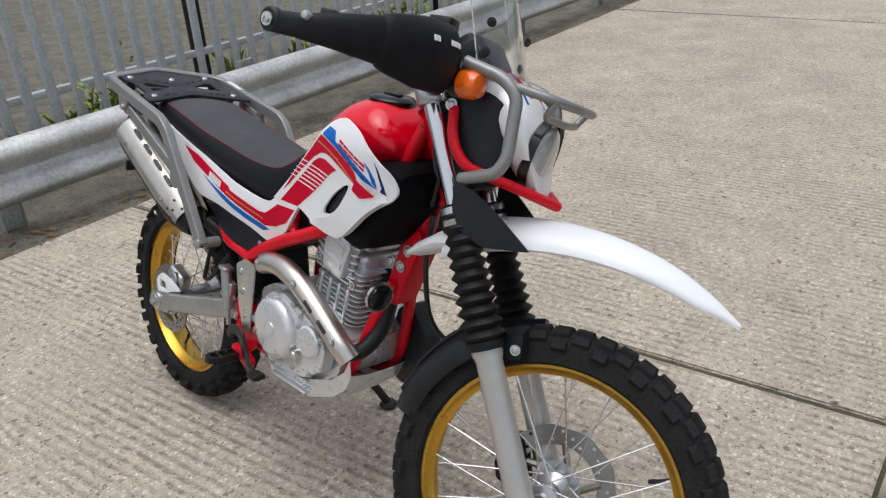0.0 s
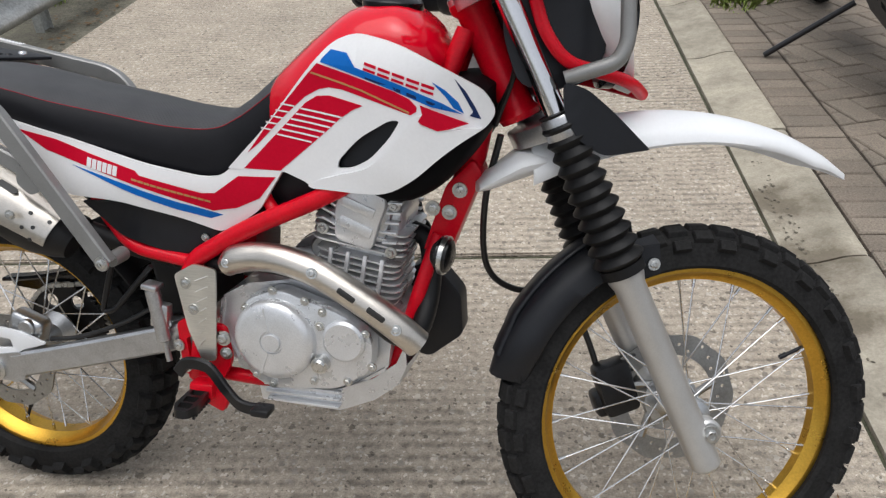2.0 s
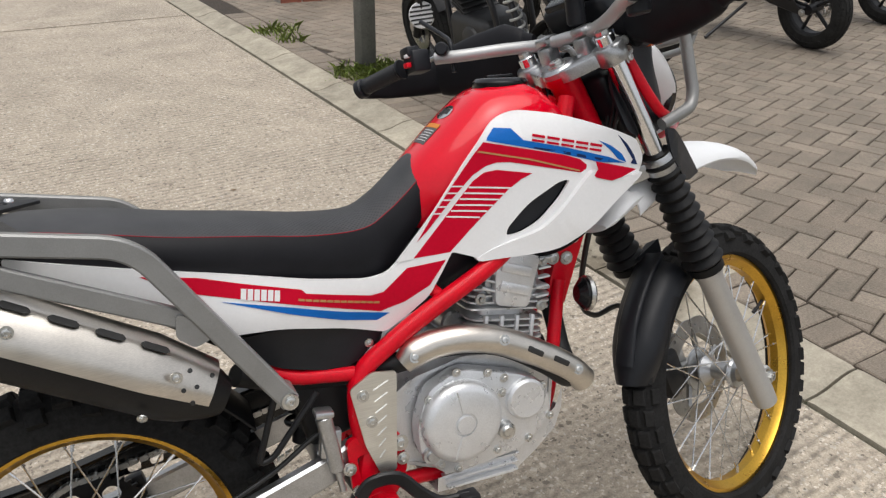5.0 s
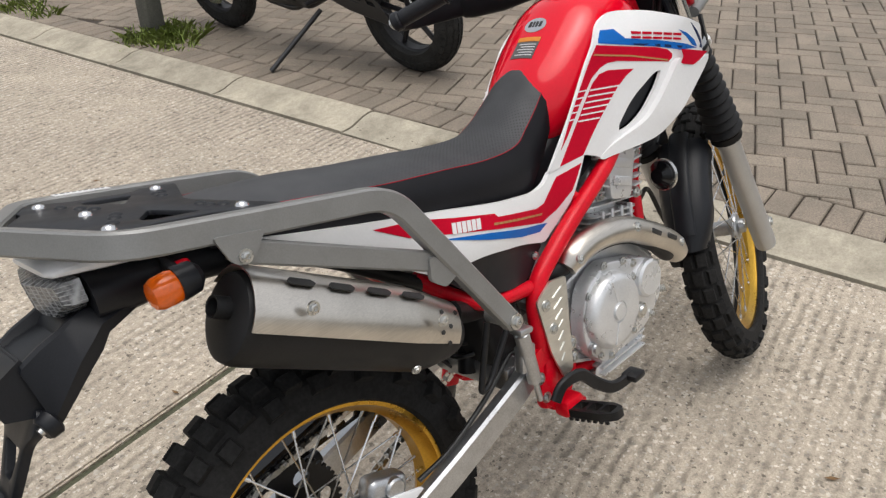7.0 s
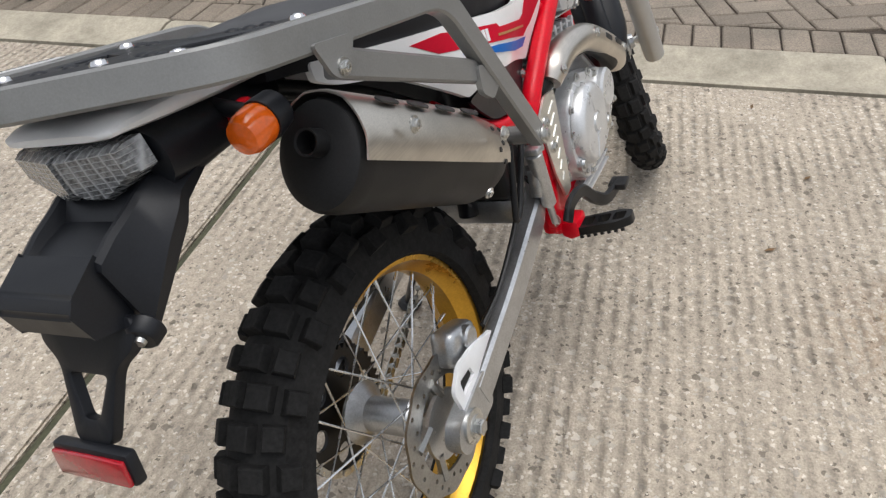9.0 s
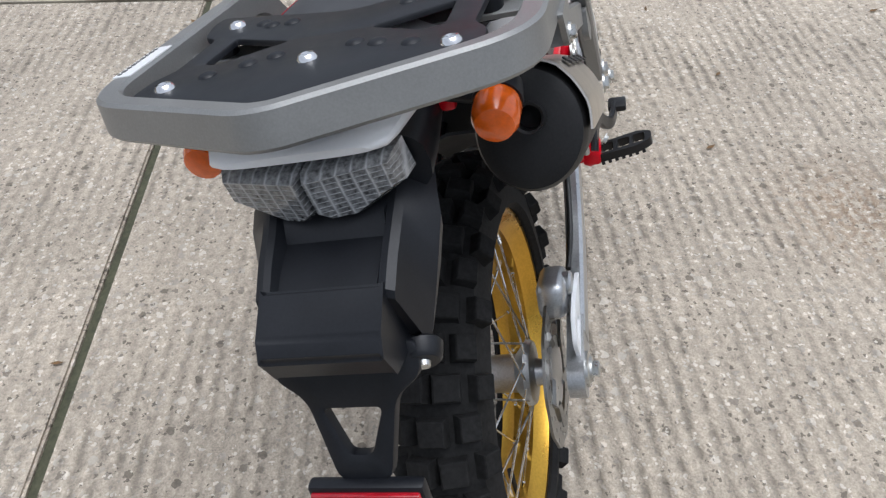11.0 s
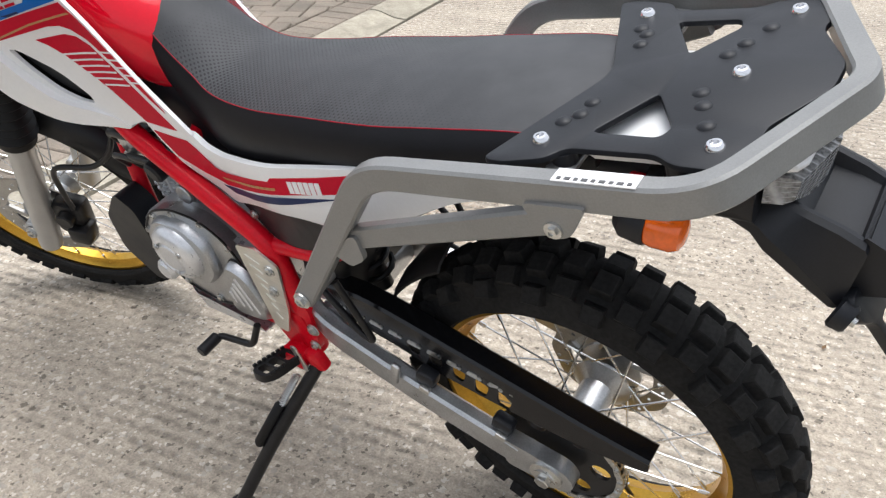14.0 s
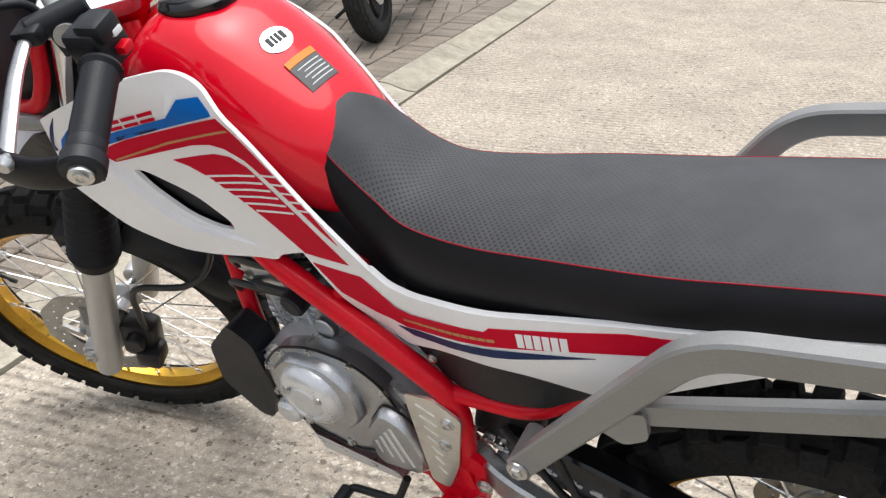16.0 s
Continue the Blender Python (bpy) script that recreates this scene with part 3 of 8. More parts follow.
# ---- wheels
def tyre_mesh(R, half, knob, bead):
    """The carcass of a tyre on the y axis."""
    bm = bmesh.new()
    base = R - knob
    rim_r = bead
    depth = base - rim_r
    prof = []
    for i in range(15):
        a = math.pi * (i / 14)
        prof.append((rim_r + depth * (math.sin(a) ** 0.75), -half * math.cos(a) * (1.0 if 0.15 < i / 14 < 0.85 else 0.92)))
    prof += [(rim_r - 0.006, half * 0.78), (rim_r - 0.006, -half * 0.78)]
    lathe(bm, [(r, y) for r, y in prof], (0, 0, 0), (0, 1, 0), 72, closed=True)
    return bm


def tread_block(R, half, knob, bead, ang, hl, hw):
    """One tread block at the top of the tyre, at an angle from its crown, with half length and half width."""
    bm = bmesh.new()
    depth = R - knob - bead
    c = V(0, half * math.sin(ang) * 0.96, bead + depth * max(0.0, math.cos(ang)) ** 0.75)
    out, side, fwd = V(0, math.sin(ang), math.cos(ang)), V(0, math.cos(ang), -math.sin(ang)), V(1, 0, 0)
    four = ((-1, -1), (1, -1), (1, 1), (-1, 1))
    rings = [[bm.verts.new(c + fwd * sx * (hl * kl) + side * sy * (hw * kl) + out * h) for sx, sy in four] for kl, h in ((1.12, -0.004), (1.0, knob - 0.0015), (0.9, knob))]
    bm.faces.new(rings[2])
    for p, q in zip(rings, rings[1:]):
        for i in range(4):
            bm.faces.new((p[i], p[(i + 1) % 4], q[(i + 1) % 4], q[i]))
    return bm


def rim_mesh(r, w):
    """An alloy rim with raised edges and a well."""
    prof = [(r + 0.012, -w), (r + 0.013, -w + 0.004), (r + 0.003, -w + 0.007), (r - 0.004, -w * 0.55), (r - 0.012, -w * 0.35), (r - 0.012, w * 0.35), (r - 0.004, w * 0.55), (r + 0.003, w - 0.007), (r + 0.013, w - 0.004), (r + 0.012, w)]
    inner = [(r - 0.006, w - 0.001), (r - 0.013, w * 0.62), (r - 0.022, w * 0.4), (r - 0.022, -w * 0.4), (r - 0.013, -w * 0.62), (r - 0.006, -w + 0.001)]
    return lathe(bmesh.new(), prof + inner, (0, 0, 0), (0, 1, 0), 72, closed=True)


def spoke_mesh(hub_r, hub_y, rim_r, rim_y, twist):
    a = V(hub_r * math.sin(twist), hub_y, hub_r * math.cos(twist))
    b = V(0, rim_y, rim_r - 0.016)
    bm = tube(bmesh.new(), [a, a.lerp(b, 0.5), b], 0.0017, 6)
    d = (b - a).normalized()
    cyl(bm, b - d * 0.022, b + d * 0.004, 0.0032, 0.0036, 8)
    return bm


def disc_mesh(r, r_in, y, th, holes=30, arms=5):
    """A drilled brake disc with arms to its carrier."""
    outer = [(r * (1 + 0.018 * math.cos(10 * 2 * math.pi * i / 120)) * math.cos(2 * math.pi * i / 120), r * (1 + 0.018 * math.cos(10 * 2 * math.pi * i / 120)) * math.sin(2 * math.pi * i / 120)) for i in range(120)]
    cut = [[(r_in * math.cos(2 * math.pi * i / 48), r_in * math.sin(2 * math.pi * i / 48)) for i in range(48)]]
    for k in range(holes):
        a = 2 * math.pi * k / holes
        rr = r_in + (r - r_in) * (0.28 + 0.24 * (k % 3))
        cut.append([(rr * math.cos(a) + 0.0038 * math.cos(2 * math.pi * i / 8), rr * math.sin(a) + 0.0038 * math.sin(2 * math.pi * i / 8)) for i in range(8)])
    bm = plate(outer, cut, th, Matrix.Translation((0, y, 0)) @ pose(0, 0, 0, 90, 0, 0))
    for k in range(arms):
        a = 2 * math.pi * k / arms
        p, q = V(0.045 * math.cos(a), y, 0.045 * math.sin(a)), V((r_in + 0.008) * math.cos(a + 0.35), y - th / 2, (r_in + 0.008) * math.sin(a + 0.35))
        tube(bm, [p, q], 0.0075, 6)
    return bm


def wheel(name, W, R, half, knob, rows, rim_r, rim_w, hub_half, hub_r, disc_y, disc_r, label):
    w = part(name, rim_mesh(rim_r, rim_w), M_GOLD, bike, label)
    w.matrix_basis = W
    part("tyre", tyre_mesh(R, half, knob, rim_r + 0.008), M_RUBBER, w, "black block tread tyre", angle=30)
    kinds = {}
    for k, row in enumerate(rows):
        for blk in row:
            if blk not in kinds:
                ob = part("tread_block", tread_block(R, half, knob, rim_r + 0.008, *blk), M_RUBBER, w, angle=20)
                kinds[blk] = ob.data
            else:
                ob = new("tread_block", kinds[blk])
                ob.parent = w
            ob.matrix_basis = Matrix.Rotation(2 * math.pi * k / len(rows) + random.uniform(-0.004, 0.004), 4, V(0, 1, 0))
    bm = bmesh.new()
    lathe(bm, [(0, -hub_half), (0.018, -hub_half), (0.02, -hub_half + 0.012), (hub_r, -hub_half + 0.016), (hub_r + 0.004, -hub_half + 0.024), (hub_r * 0.62, -hub_half + 0.04), (hub_r * 0.6, hub_half - 0.04), (hub_r + 0.004, hub_half - 0.024), (hub_r, hub_half - 0.016), (0.02, hub_half - 0.012), (0.018, hub_half), (0, hub_half)], (0, 0, 0), (0, 1, 0), 40)
    part("hub", bm, M_ALLOY, w, "silver cast hub")
    meshes = []
    for s in (-1, 1):
        for tw in (-0.95, 0.95):
            meshes.append(part("spoke", spoke_mesh(hub_r, s * (hub_half - 0.021), rim_r, s * 0.006, tw), M_SPOKE, w))
    for i in range(32):
        src = meshes[i % 4]
        ob = src if i < 4 else src.copy()
        if i >= 4:
            scene.collection.objects.link(ob)
            ob.parent = w
        ob.matrix_basis = Matrix.Rotation(2 * math.pi * (i + 0.5 * (i % 2)) / 32, 4, V(0, 1, 0))
    part("brake_disc", disc_mesh(disc_r, disc_r * 0.68, disc_y, 0.004), M_DISC, w, "drilled steel brake disc")
    bm = bmesh.new()
    lathe(bm, [(0, 0), (0.052, 0), (0.052, 0.006), (0.03, 0.012), (0, 0.012)], (0, disc_y - 0.004, 0), (0, -1 if disc_y > 0 else 1, 0), 24)
    part("disc_carrier", bm, M_ALLOY, w)
    bm = bmesh.new()
    cyl(bm, V(0, 0, rim_r - 0.02), V(0, 0.004, rim_r - 0.058), 0.004, 0.0035, 10)
    cyl(bm, V(0, 0.004, rim_r - 0.052), V(0, 0.005, rim_r - 0.066), 0.005, 0.0045, 10)
    part("valve", bm, M_BLACK, w).matrix_basis = Matrix.Rotation(radians(62 if W.translation.x > 1 else 200), 4, V(0, 1, 0))
    return w


rear_rows = []
for i in range(44):
    if i % 2:
        rear_rows.append([(-0.30, 0.0145, 0.0150), (0.30, 0.0145, 0.0150), (-1.0, 0.0135, 0.0125), (1.0, 0.0135, 0.0125)])
    else:
        rear_rows.append([(0.0, 0.0145, 0.0150), (-0.66, 0.014, 0.0125), (0.66, 0.014, 0.0125)])
front_rows = []
for i in range(48):
    if i % 2:
        front_rows.append([(-0.34, 0.0165, 0.0115), (0.34, 0.0165, 0.0115), (-1.05, 0.0145, 0.009), (1.05, 0.0145, 0.009)])
    else:
        front_rows.append([(0.0, 0.0165, 0.0115), (-0.72, 0.016, 0.010), (0.72, 0.016, 0.010)])

REAR_AXLE, FRONT_AXLE = V(0, 0, 0.325), V(1.36, 0, 0.345)
wheel("rear_wheel", Matrix.Translation(REAR_AXLE), 0.325, 0.058, 0.014, rear_rows, 0.238, 0.041, 0.075, 0.045, -0.088, 0.105, "gold spoked rear wheel with knobbly tyre")
wheel("front_wheel", TURNED @ Matrix.Translation(FRONT_AXLE), 0.345, 0.043, 0.008, front_rows, 0.270, 0.026, 0.058, 0.033, 0.066, 0.125, "gold spoked front wheel with block tyre")

# ---- front fork, clamps, bars (turned with the steering)
def fork(s):
    y = 0.097 * s
    A = lambda h: stem(h, 0.036, y)
    slider = part("fork_slider", lathe(bmesh.new(), [(0, 0), (0.02, 0.0), (0.026, 0.006), (0.027, 0.03), (0.0265, 0.36), (0.031, 0.375), (0.031, 0.415), (0, 0.415)], A(0.262), AXIS, 28), M_SLIDER, bike, "silver painted fork slider", TURNED)
    n = 11
    prof = [(0, 0)]
    h0 = 0.40
    for i in range(n):
        h = h0 + i * 0.0235
        big, small = 0.044 - 0.0011 * i, 0.031 - 0.0005 * i
        prof += [(small, h), (big * 0.97, h + 0.0095), (big, h + 0.0118), (big * 0.97, h + 0.014), (small, h + 0.0225)]
    prof += [(0.029, prof[-1][1] + 0.012), (0, prof[-1][1] + 0.012)]
    prof = [(r, h if i else 0.385) for i, (r, h) in enumerate(prof)]
    prof.insert(1, (0.037, 0.385))
    prof.insert(2, (0.037, 0.402))
    part("fork_gaiter", lathe(bmesh.new(), prof, A(0.262), AXIS, 28), M_BOOT, bike, "black ribbed rubber fork gaiter", TURNED, angle=30)
    part("fork_tube", cyl(bmesh.new(), A(0.84), A(1.092), 0.0185, None, 24, 0.002), M_CHROME, bike, "polished fork tube", TURNED)
    bm = bmesh.new()
    lathe(bm, [(0, 0), (0.013, 0), (0.013, 0.008), (0.008, 0.01), (0, 0.01)], A(1.092), AXIS, 6)
    part("fork_cap", bm, M_STEEL, slider, "", TURNED)
    # axle lug
    bm = bmesh.new()
    c = FRONT_AXLE + V(0, y, 0)
    loft(bm, [[c + V(math.cos(a) * r + dx, dy, math.sin(a) * r + dz) for a in [2 * math.pi * i / 20 for i in range(20)]] for r, dx, dy, dz in ((0.02, 0, -0.016, 0), (0.024, 0, -0.012, 0), (0.024, 0, 0.012, 0), (0.02, 0, 0.016, 0))])
    part("axle_lug", bm, M_SLIDER, slider, "", TURNED)
    return slider


for s in (-1, 1):
    fork(s)
bm = bmesh.new()
cyl(bm, FRONT_AXLE + V(0, -0.122, 0), FRONT_AXLE + V(0, 0.122, 0), 0.008)
hexbolt(bm, FRONT_AXLE + V(0, 0.115, 0), (0, 1, 0), 0.011, 0.012)
hexbolt(bm, FRONT_AXLE + V(0, -0.115, 0), (0, -1, 0), 0.011, 0.012)
part("front_axle", bm, M_STEEL, bike, "zinc plated axle", TURNED)

def clamp_mesh(h, th, arm):
    bm = bmesh.new()
    rot = Matrix.Rotation(-RAKE, 3, V(0, 1, 0))
    for s in (-1, 1):
        lathe(bm, [(0, -th), (0.027, -th), (0.03, -th + 0.004), (0.03, th - 0.004), (0.027, th), (0, th)], stem(h, 0.036, 0.097 * s), AXIS, 24)
    outline = soft_poly([(-0.03, -0.03), (0.01, -0.085), (0.045, -0.105), (0.055, -0.08), (0.04, -0.03), (0.04, 0.03), (0.055, 0.08), (0.045, 0.105), (0.01, 0.085), (-0.03, 0.03)], 0.015)
    X = Matrix(((math.cos(RAKE), 0, AXIS.x, 0), (0, 1, 0, 0), (math.sin(RAKE), 0, AXIS.z, 0), (0, 0, 0, 1)))
    p = plate(outline, (), arm, Matrix.Translation(stem(h) - AXIS * arm / 2) @ X, 0.004)
    tmp = bpy.data.meshes.new("tmp")
    p.to_mesh(tmp)
    p.free()
    bm.from_mesh(tmp)
    bpy.data.meshes.remove(tmp)
    return bm


top_clamp = part("top_clamp", clamp_mesh(1.058, 0.018, 0.024), M_ALLOY, bike, "bare cast alloy top clamp", TURNED)
part("lower_clamp", clamp_mesh(0.842, 0.02, 0.03), M_ALLOY, bike, "bare cast alloy lower clamp", TURNED)
bolt(top_clamp, stem(1.072), AXIS, 0.013, 0.01, m=TURNED)
for s in (-1, 1):
    for z in (0.006, -0.012):
        bolt(top_clamp, stem(1.058 + z, 0.066, 0.112 * s), V(math.cos(RAKE), 0, math.sin(RAKE)), 0.006, 0.006, m=TURNED)
part("head_tube", lathe(bmesh.new(), [(0, 0), (0.034, 0), (0.037, 0.01), (0.03, 0.02), (0.03, 0.19), (0.037, 0.2), (0.037, 0.212), (0, 0.212)], stem(0.868), AXIS, 28), M_FRAME, bike, "red frame head tube")
part("steering_bearing_cap", lathe(bmesh.new(), [(0, 0), (0.036, 0), (0.036, 0.01), (0.03, 0.016), (0, 0.016)], stem(0.868) + AXIS * 0.212, AXIS, 28), M_ALLOY, bike, "silver bearing cap", TURNED)

# handlebar: clamp risers, bar, grips, switch blocks, levers, hand guards
BAR = [V(0.972, 0, 1.121), V(0.972, 0.07, 1.123), V(0.938, 0.135, 1.130), V(0.886, 0.195, 1.133), V(0.852, 0.245, 1.138)]
BARS = Matrix.Translation(AXIS0) @ Matrix.Rotation(STEER + radians(4), 4, AXIS) @ Matrix.Translation(-AXIS0) @ Matrix.Translation((0.0, 0, 0.060))  # grips and controls
bar_line = [V(p.x, -p.y, p.z) for p in BAR[:0:-1]] + BAR
handlebar = part("handlebar", tube(bmesh.new(), smooth_line(bar_line, 8), 0.0125, 16), M_SLIDER, bike, "silver tubular handlebar", TURNED)
for s in (-1, 1):
    bm = bmesh.new()
    box(bm, V(0.974, 0.045 * s, 1.091), (0.036, 0.03, 0.05), Matrix.Rotation(-RAKE * 0.6, 3, V(0, 1, 0)), 0.006)
    box(bm, V(0.970, 0.045 * s, 1.127), (0.042, 0.03, 0.016), Matrix.Rotation(-RAKE * 0.6, 3, V(0, 1, 0)), 0.005)
    part("bar_clamp", bm, M_ALLOY, handlebar, "cast alloy bar clamp", TURNED)
    a, b = V(0.815, 0.295 * s, 1.077), V(0.797, 0.402 * s, 1.0625)
    d = b - a
    L = d.length
    prof = [(0, 0), (0.02, 0), (0.021, 0.004)]
    for i in range(40):
        h = 0.008 + (L - 0.02) * i / 40
        prof += [(0.0172, h), (0.0172, h + 0.0008), (0.0176, h + 0.0012)]
    prof += [(0.0175, L - 0.006), (0.016, L), (0, L)]
    part("grip", lathe(bmesh.new(), prof, a, d, 20), M_BLACK, handlebar, "black rubber grip", BARS)
    part("bar_end", hexbolt(cyl(bmesh.new(), b + d.normalized() * 0.018, b + d.normalized() * 0.023, 0.0115, None, 20, 0.001), b + d.normalized() * 0.022, d, 0.0075, 0.005), M_STEEL, handlebar, "bar end bolt", BARS)
    part("guard_end", cyl(bmesh.new(), b, b + d.normalized() * 0.019, 0.0205, None, 24, 0.003), M_BLACK, handlebar, "black guard end round the bar", BARS)
    # switch block
    c = V(0.828, 0.262 * s, 1.083)
    rot = Matrix.Rotation(radians(12) * -s, 3, V(0, 0, 1))
    block = part("switch_block", box(box(bmesh.new(), c, (0.042, 0.045, 0.046), rot, 0.007), c + V(-0.012, 0.004 * s, 0.02), (0.03, 0.034, 0.022), rot, 0.005), M_BLACK, handlebar, "black switch block", BARS)
    part("switch_button", box(bmesh.new(), c + V(-0.026, 0.002, -0.006), (0.012, 0.016, 0.010), rot, 0.002), M_FRAME, block, "red switch button", BARS)
    part("switch_slider", box(bmesh.new(), c + V(-0.024, 0.0, 0.012), (0.010, 0.014, 0.008), rot, 0.002), M_DECALWHITE, block, "pale grey switch slider", BARS)
    # lever perch and lever
    q = V(0.872, 0.232 * s, 1.098)
    part("lever_perch", box(cyl(bmesh.new(), q + V(-0.02, -0.02 * s, 0), q + V(0.03, 0.02 * s, 0.0), 0.014, None, 14, 0.003), q + V(0.025, 0.02 * s, 0), (0.03, 0.03, 0.018), None, 0.004), M_BLACK, handlebar, "black lever perch", BARS)
    lever = smooth_line([q + V(0.03, 0.02 * s, 0), q + V(0.02, 0.08 * s, -0.008), q + V(0.0, 0.15 * s, -0.018), q + V(-0.012, 0.185 * s, -0.022)], 6)
    bm = tube(bmesh.new(), lever, 1, section=[(0.005 * math.cos(a), 0.008 * math.sin(a)) for a in [2 * math.pi * i / 10 for i in range(10)]], up=(0, 0, 1))
    lathe(bm, [(0, -0.009), (0.006, -0.007), (0.009, 0), (0.006, 0.007), (0, 0.009)], lever[-1], (0, 1, 0), 12)
    part("lever", bm, M_ALLOY, handlebar, "cast alloy hand lever", BARS)
    # padded hand guard: shell in front of the grip
    path = [V(0.785, 0.412 * s, 1.062), V(0.84, 0.415 * s, 1.062), V(0.90, 0.39 * s, 1.068), V(0.955, 0.33 * s, 1.076), V(0.992, 0.25 * s, 1.082), V(1.01, 0.17 * s, 1.084), V(1.005, 0.095 * s, 1.075)]
    half = [0.018, 0.020, 0.030, 0.043, 0.056, 0.058, 0.026]
    thick = [0.006, 0.007, 0.010, 0.018, 0.026, 0.024, 0.010]
    loops = []
    line = smooth_line(path, 5)
    for i, p in enumerate(line):
        f = i / 5
        k = min(len(path) - 2, int(f))
        t = f - k
        h = half[k] * (1 - t) + half[k + 1] * t
        th = thick[k] * (1 - t) + thick[k + 1] * t
        tang = (line[min(len(line) - 1, i + 1)] - line[max(0, i - 1)]).normalized()
        out = tang.cross(V(0, 0, 1)).normalized() * s
        loops.append([p + out * (th * math.cos(a)) + V(0.02 * (-math.sin(a)), 0, 1).normalized() * (h * math.sin(a)) * (0.78 if math.sin(a) > 0 else 1.15) for a in [2 * math.pi * j / 20 for j in range(20)]])
    guard = part("hand_guard", loft(bmesh.new(), loops), M_SEATSIDE, handlebar, "black padded hand guard cover", BARS, angle=60)
    swell = [[p + (q - p) * (1.0 + 0.16 * sstep(0, 1, min(1, (i + 0.5) / 3))) * (0.55 if i in (0, 15) else 1.0) for q in l] for i, (l, p) in enumerate(zip(loops[14:30], line[14:30]))]
    part("guard_shell", loft(bmesh.new(), swell), M_SEATSIDE, guard, "bulged black guard shell", BARS, angle=60)
    seam = [q[6] for q in swell[2:-1]]
    print_line = 9
    part("guard_seam", tube(bmesh.new(), seam, 0.0007, 6), M_LABEL, guard, "pale stitched seam", BARS)
    for i0, n in ((20, 2), (23, 4)):
        for k in range(n):
            j = print_line
            p = swell[i0 - 14 + k // 2][j].lerp(swell[i0 - 13 + k // 2][j], 0.5 * (k % 2))
            q = swell[i0 - 14 + k // 2][j].lerp(swell[i0 - 13 + k // 2][j], 0.5 * (k % 2) + 0.36)
            o = (p - line[i0 + k // 2]).normalized() * 0.0012
            part("word_bar", tube(bmesh.new(), [p + o, q + o], 1, section=bar_section(0.010, 0.0024, 0.0002), up=swell[i0 - 14 + k // 2][j - 1] - swell[i0 - 14 + k // 2][j]), M_DECALWHITE, guard, "white print bar", BARS)

# ---- front mudguards
def fender():
    """The high white mudguard: an arched section along a drooping line, drawn to a point."""
    line = smooth_line([V(1.05, 0, 0.838), V(1.14, 0, 0.868), V(1.25, 0, 0.886), V(1.36, 0, 0.884), V(1.47, 0, 0.862), V(1.56, 0, 0.824), V(1.626, 0, 0.782)], 6)
    n = len(line)
    bm = bmesh.new()
    rows = []
    for i, p in enumerate(line):
        f = i / (n - 1)
        w = 0.062 + 0.014 * math.sin(math.pi * min(1, f * 1.35)) if f < 0.5 else 0.073 * (1 - ((f - 0.5) / 0.5) ** 1.6) + 0.0015
        drop = 0.074 * (1 - 0.70 * f) * (1 - 0.7 * max(0.0, (f - 0.8) / 0.2))
        row = []
        for j in range(17):
            a = (j - 8) / 8
            row.append(p + V(0, w * math.sin(a * math.pi / 2) ** 1, -drop * abs(a) ** 1.6))
        rows.append(row)
    up = [[bm.verts.new(q) for q in row] for row in rows]
    lo = [[bm.verts.new(q - V(0, q.y * 0.05, 0.004)) for q in row] for row in rows]
    for i in range(n - 1):
        for j in range(16):
            bm.faces.new((up[i][j], up[i + 1][j], up[i + 1][j + 1], up[i][j + 1]))
            bm.faces.new((lo[i][j], lo[i][j + 1], lo[i + 1][j + 1], lo[i + 1][j]))
        for j in (0, 16):
            bm.faces.new((up[i][j], lo[i][j], lo[i + 1][j], up[i + 1][j]))
    for i in (0, n - 1):
        for j in range(16):
            bm.faces.new((up[i][j], up[i][j + 1], lo[i][j + 1], lo[i][j]))
    return part("front_mudguard", bm, M_WHITEFENDER, bike, "white high front mudguard drawn to a point", TURNED, angle=50)


fender()
for s in (-1, 1):
    outline = soft_poly([(1.075, 0.925, 0.012), (1.115, 0.915), (1.165, 0.88), (1.235, 0.822, 0.006), (1.15, 0.812), (1.105, 0.835), (1.08, 0.87)], 0.015)
    part("mudguard_flank", skin(outline, lambda x, z: 0.128 - 0.33 * (x - 1.10) ** 1 * (x > 1.10) - 0.0, s, 0.006), M_BLACK, bike, "matt black mudguard flank", TURNED)
# short white tongue behind the clamp
bm = bmesh.new()
loft(bm, [[V(x, w * math.cos(a), z + h * math.sin(a)) for a in [2 * math.pi * i / 20 for i in range(20)]] for x, z, w, h in ((1.075, 0.80, 0.06, 0.02), (1.03, 0.79, 0.065, 0.026), (0.985, 0.765, 0.055, 0.018), (0.965, 0.752, 0.04, 0.008))])
part("mudguard_tail", bm, M_WHITEFENDER, bike, "white rear tongue of the mudguard", TURNED)


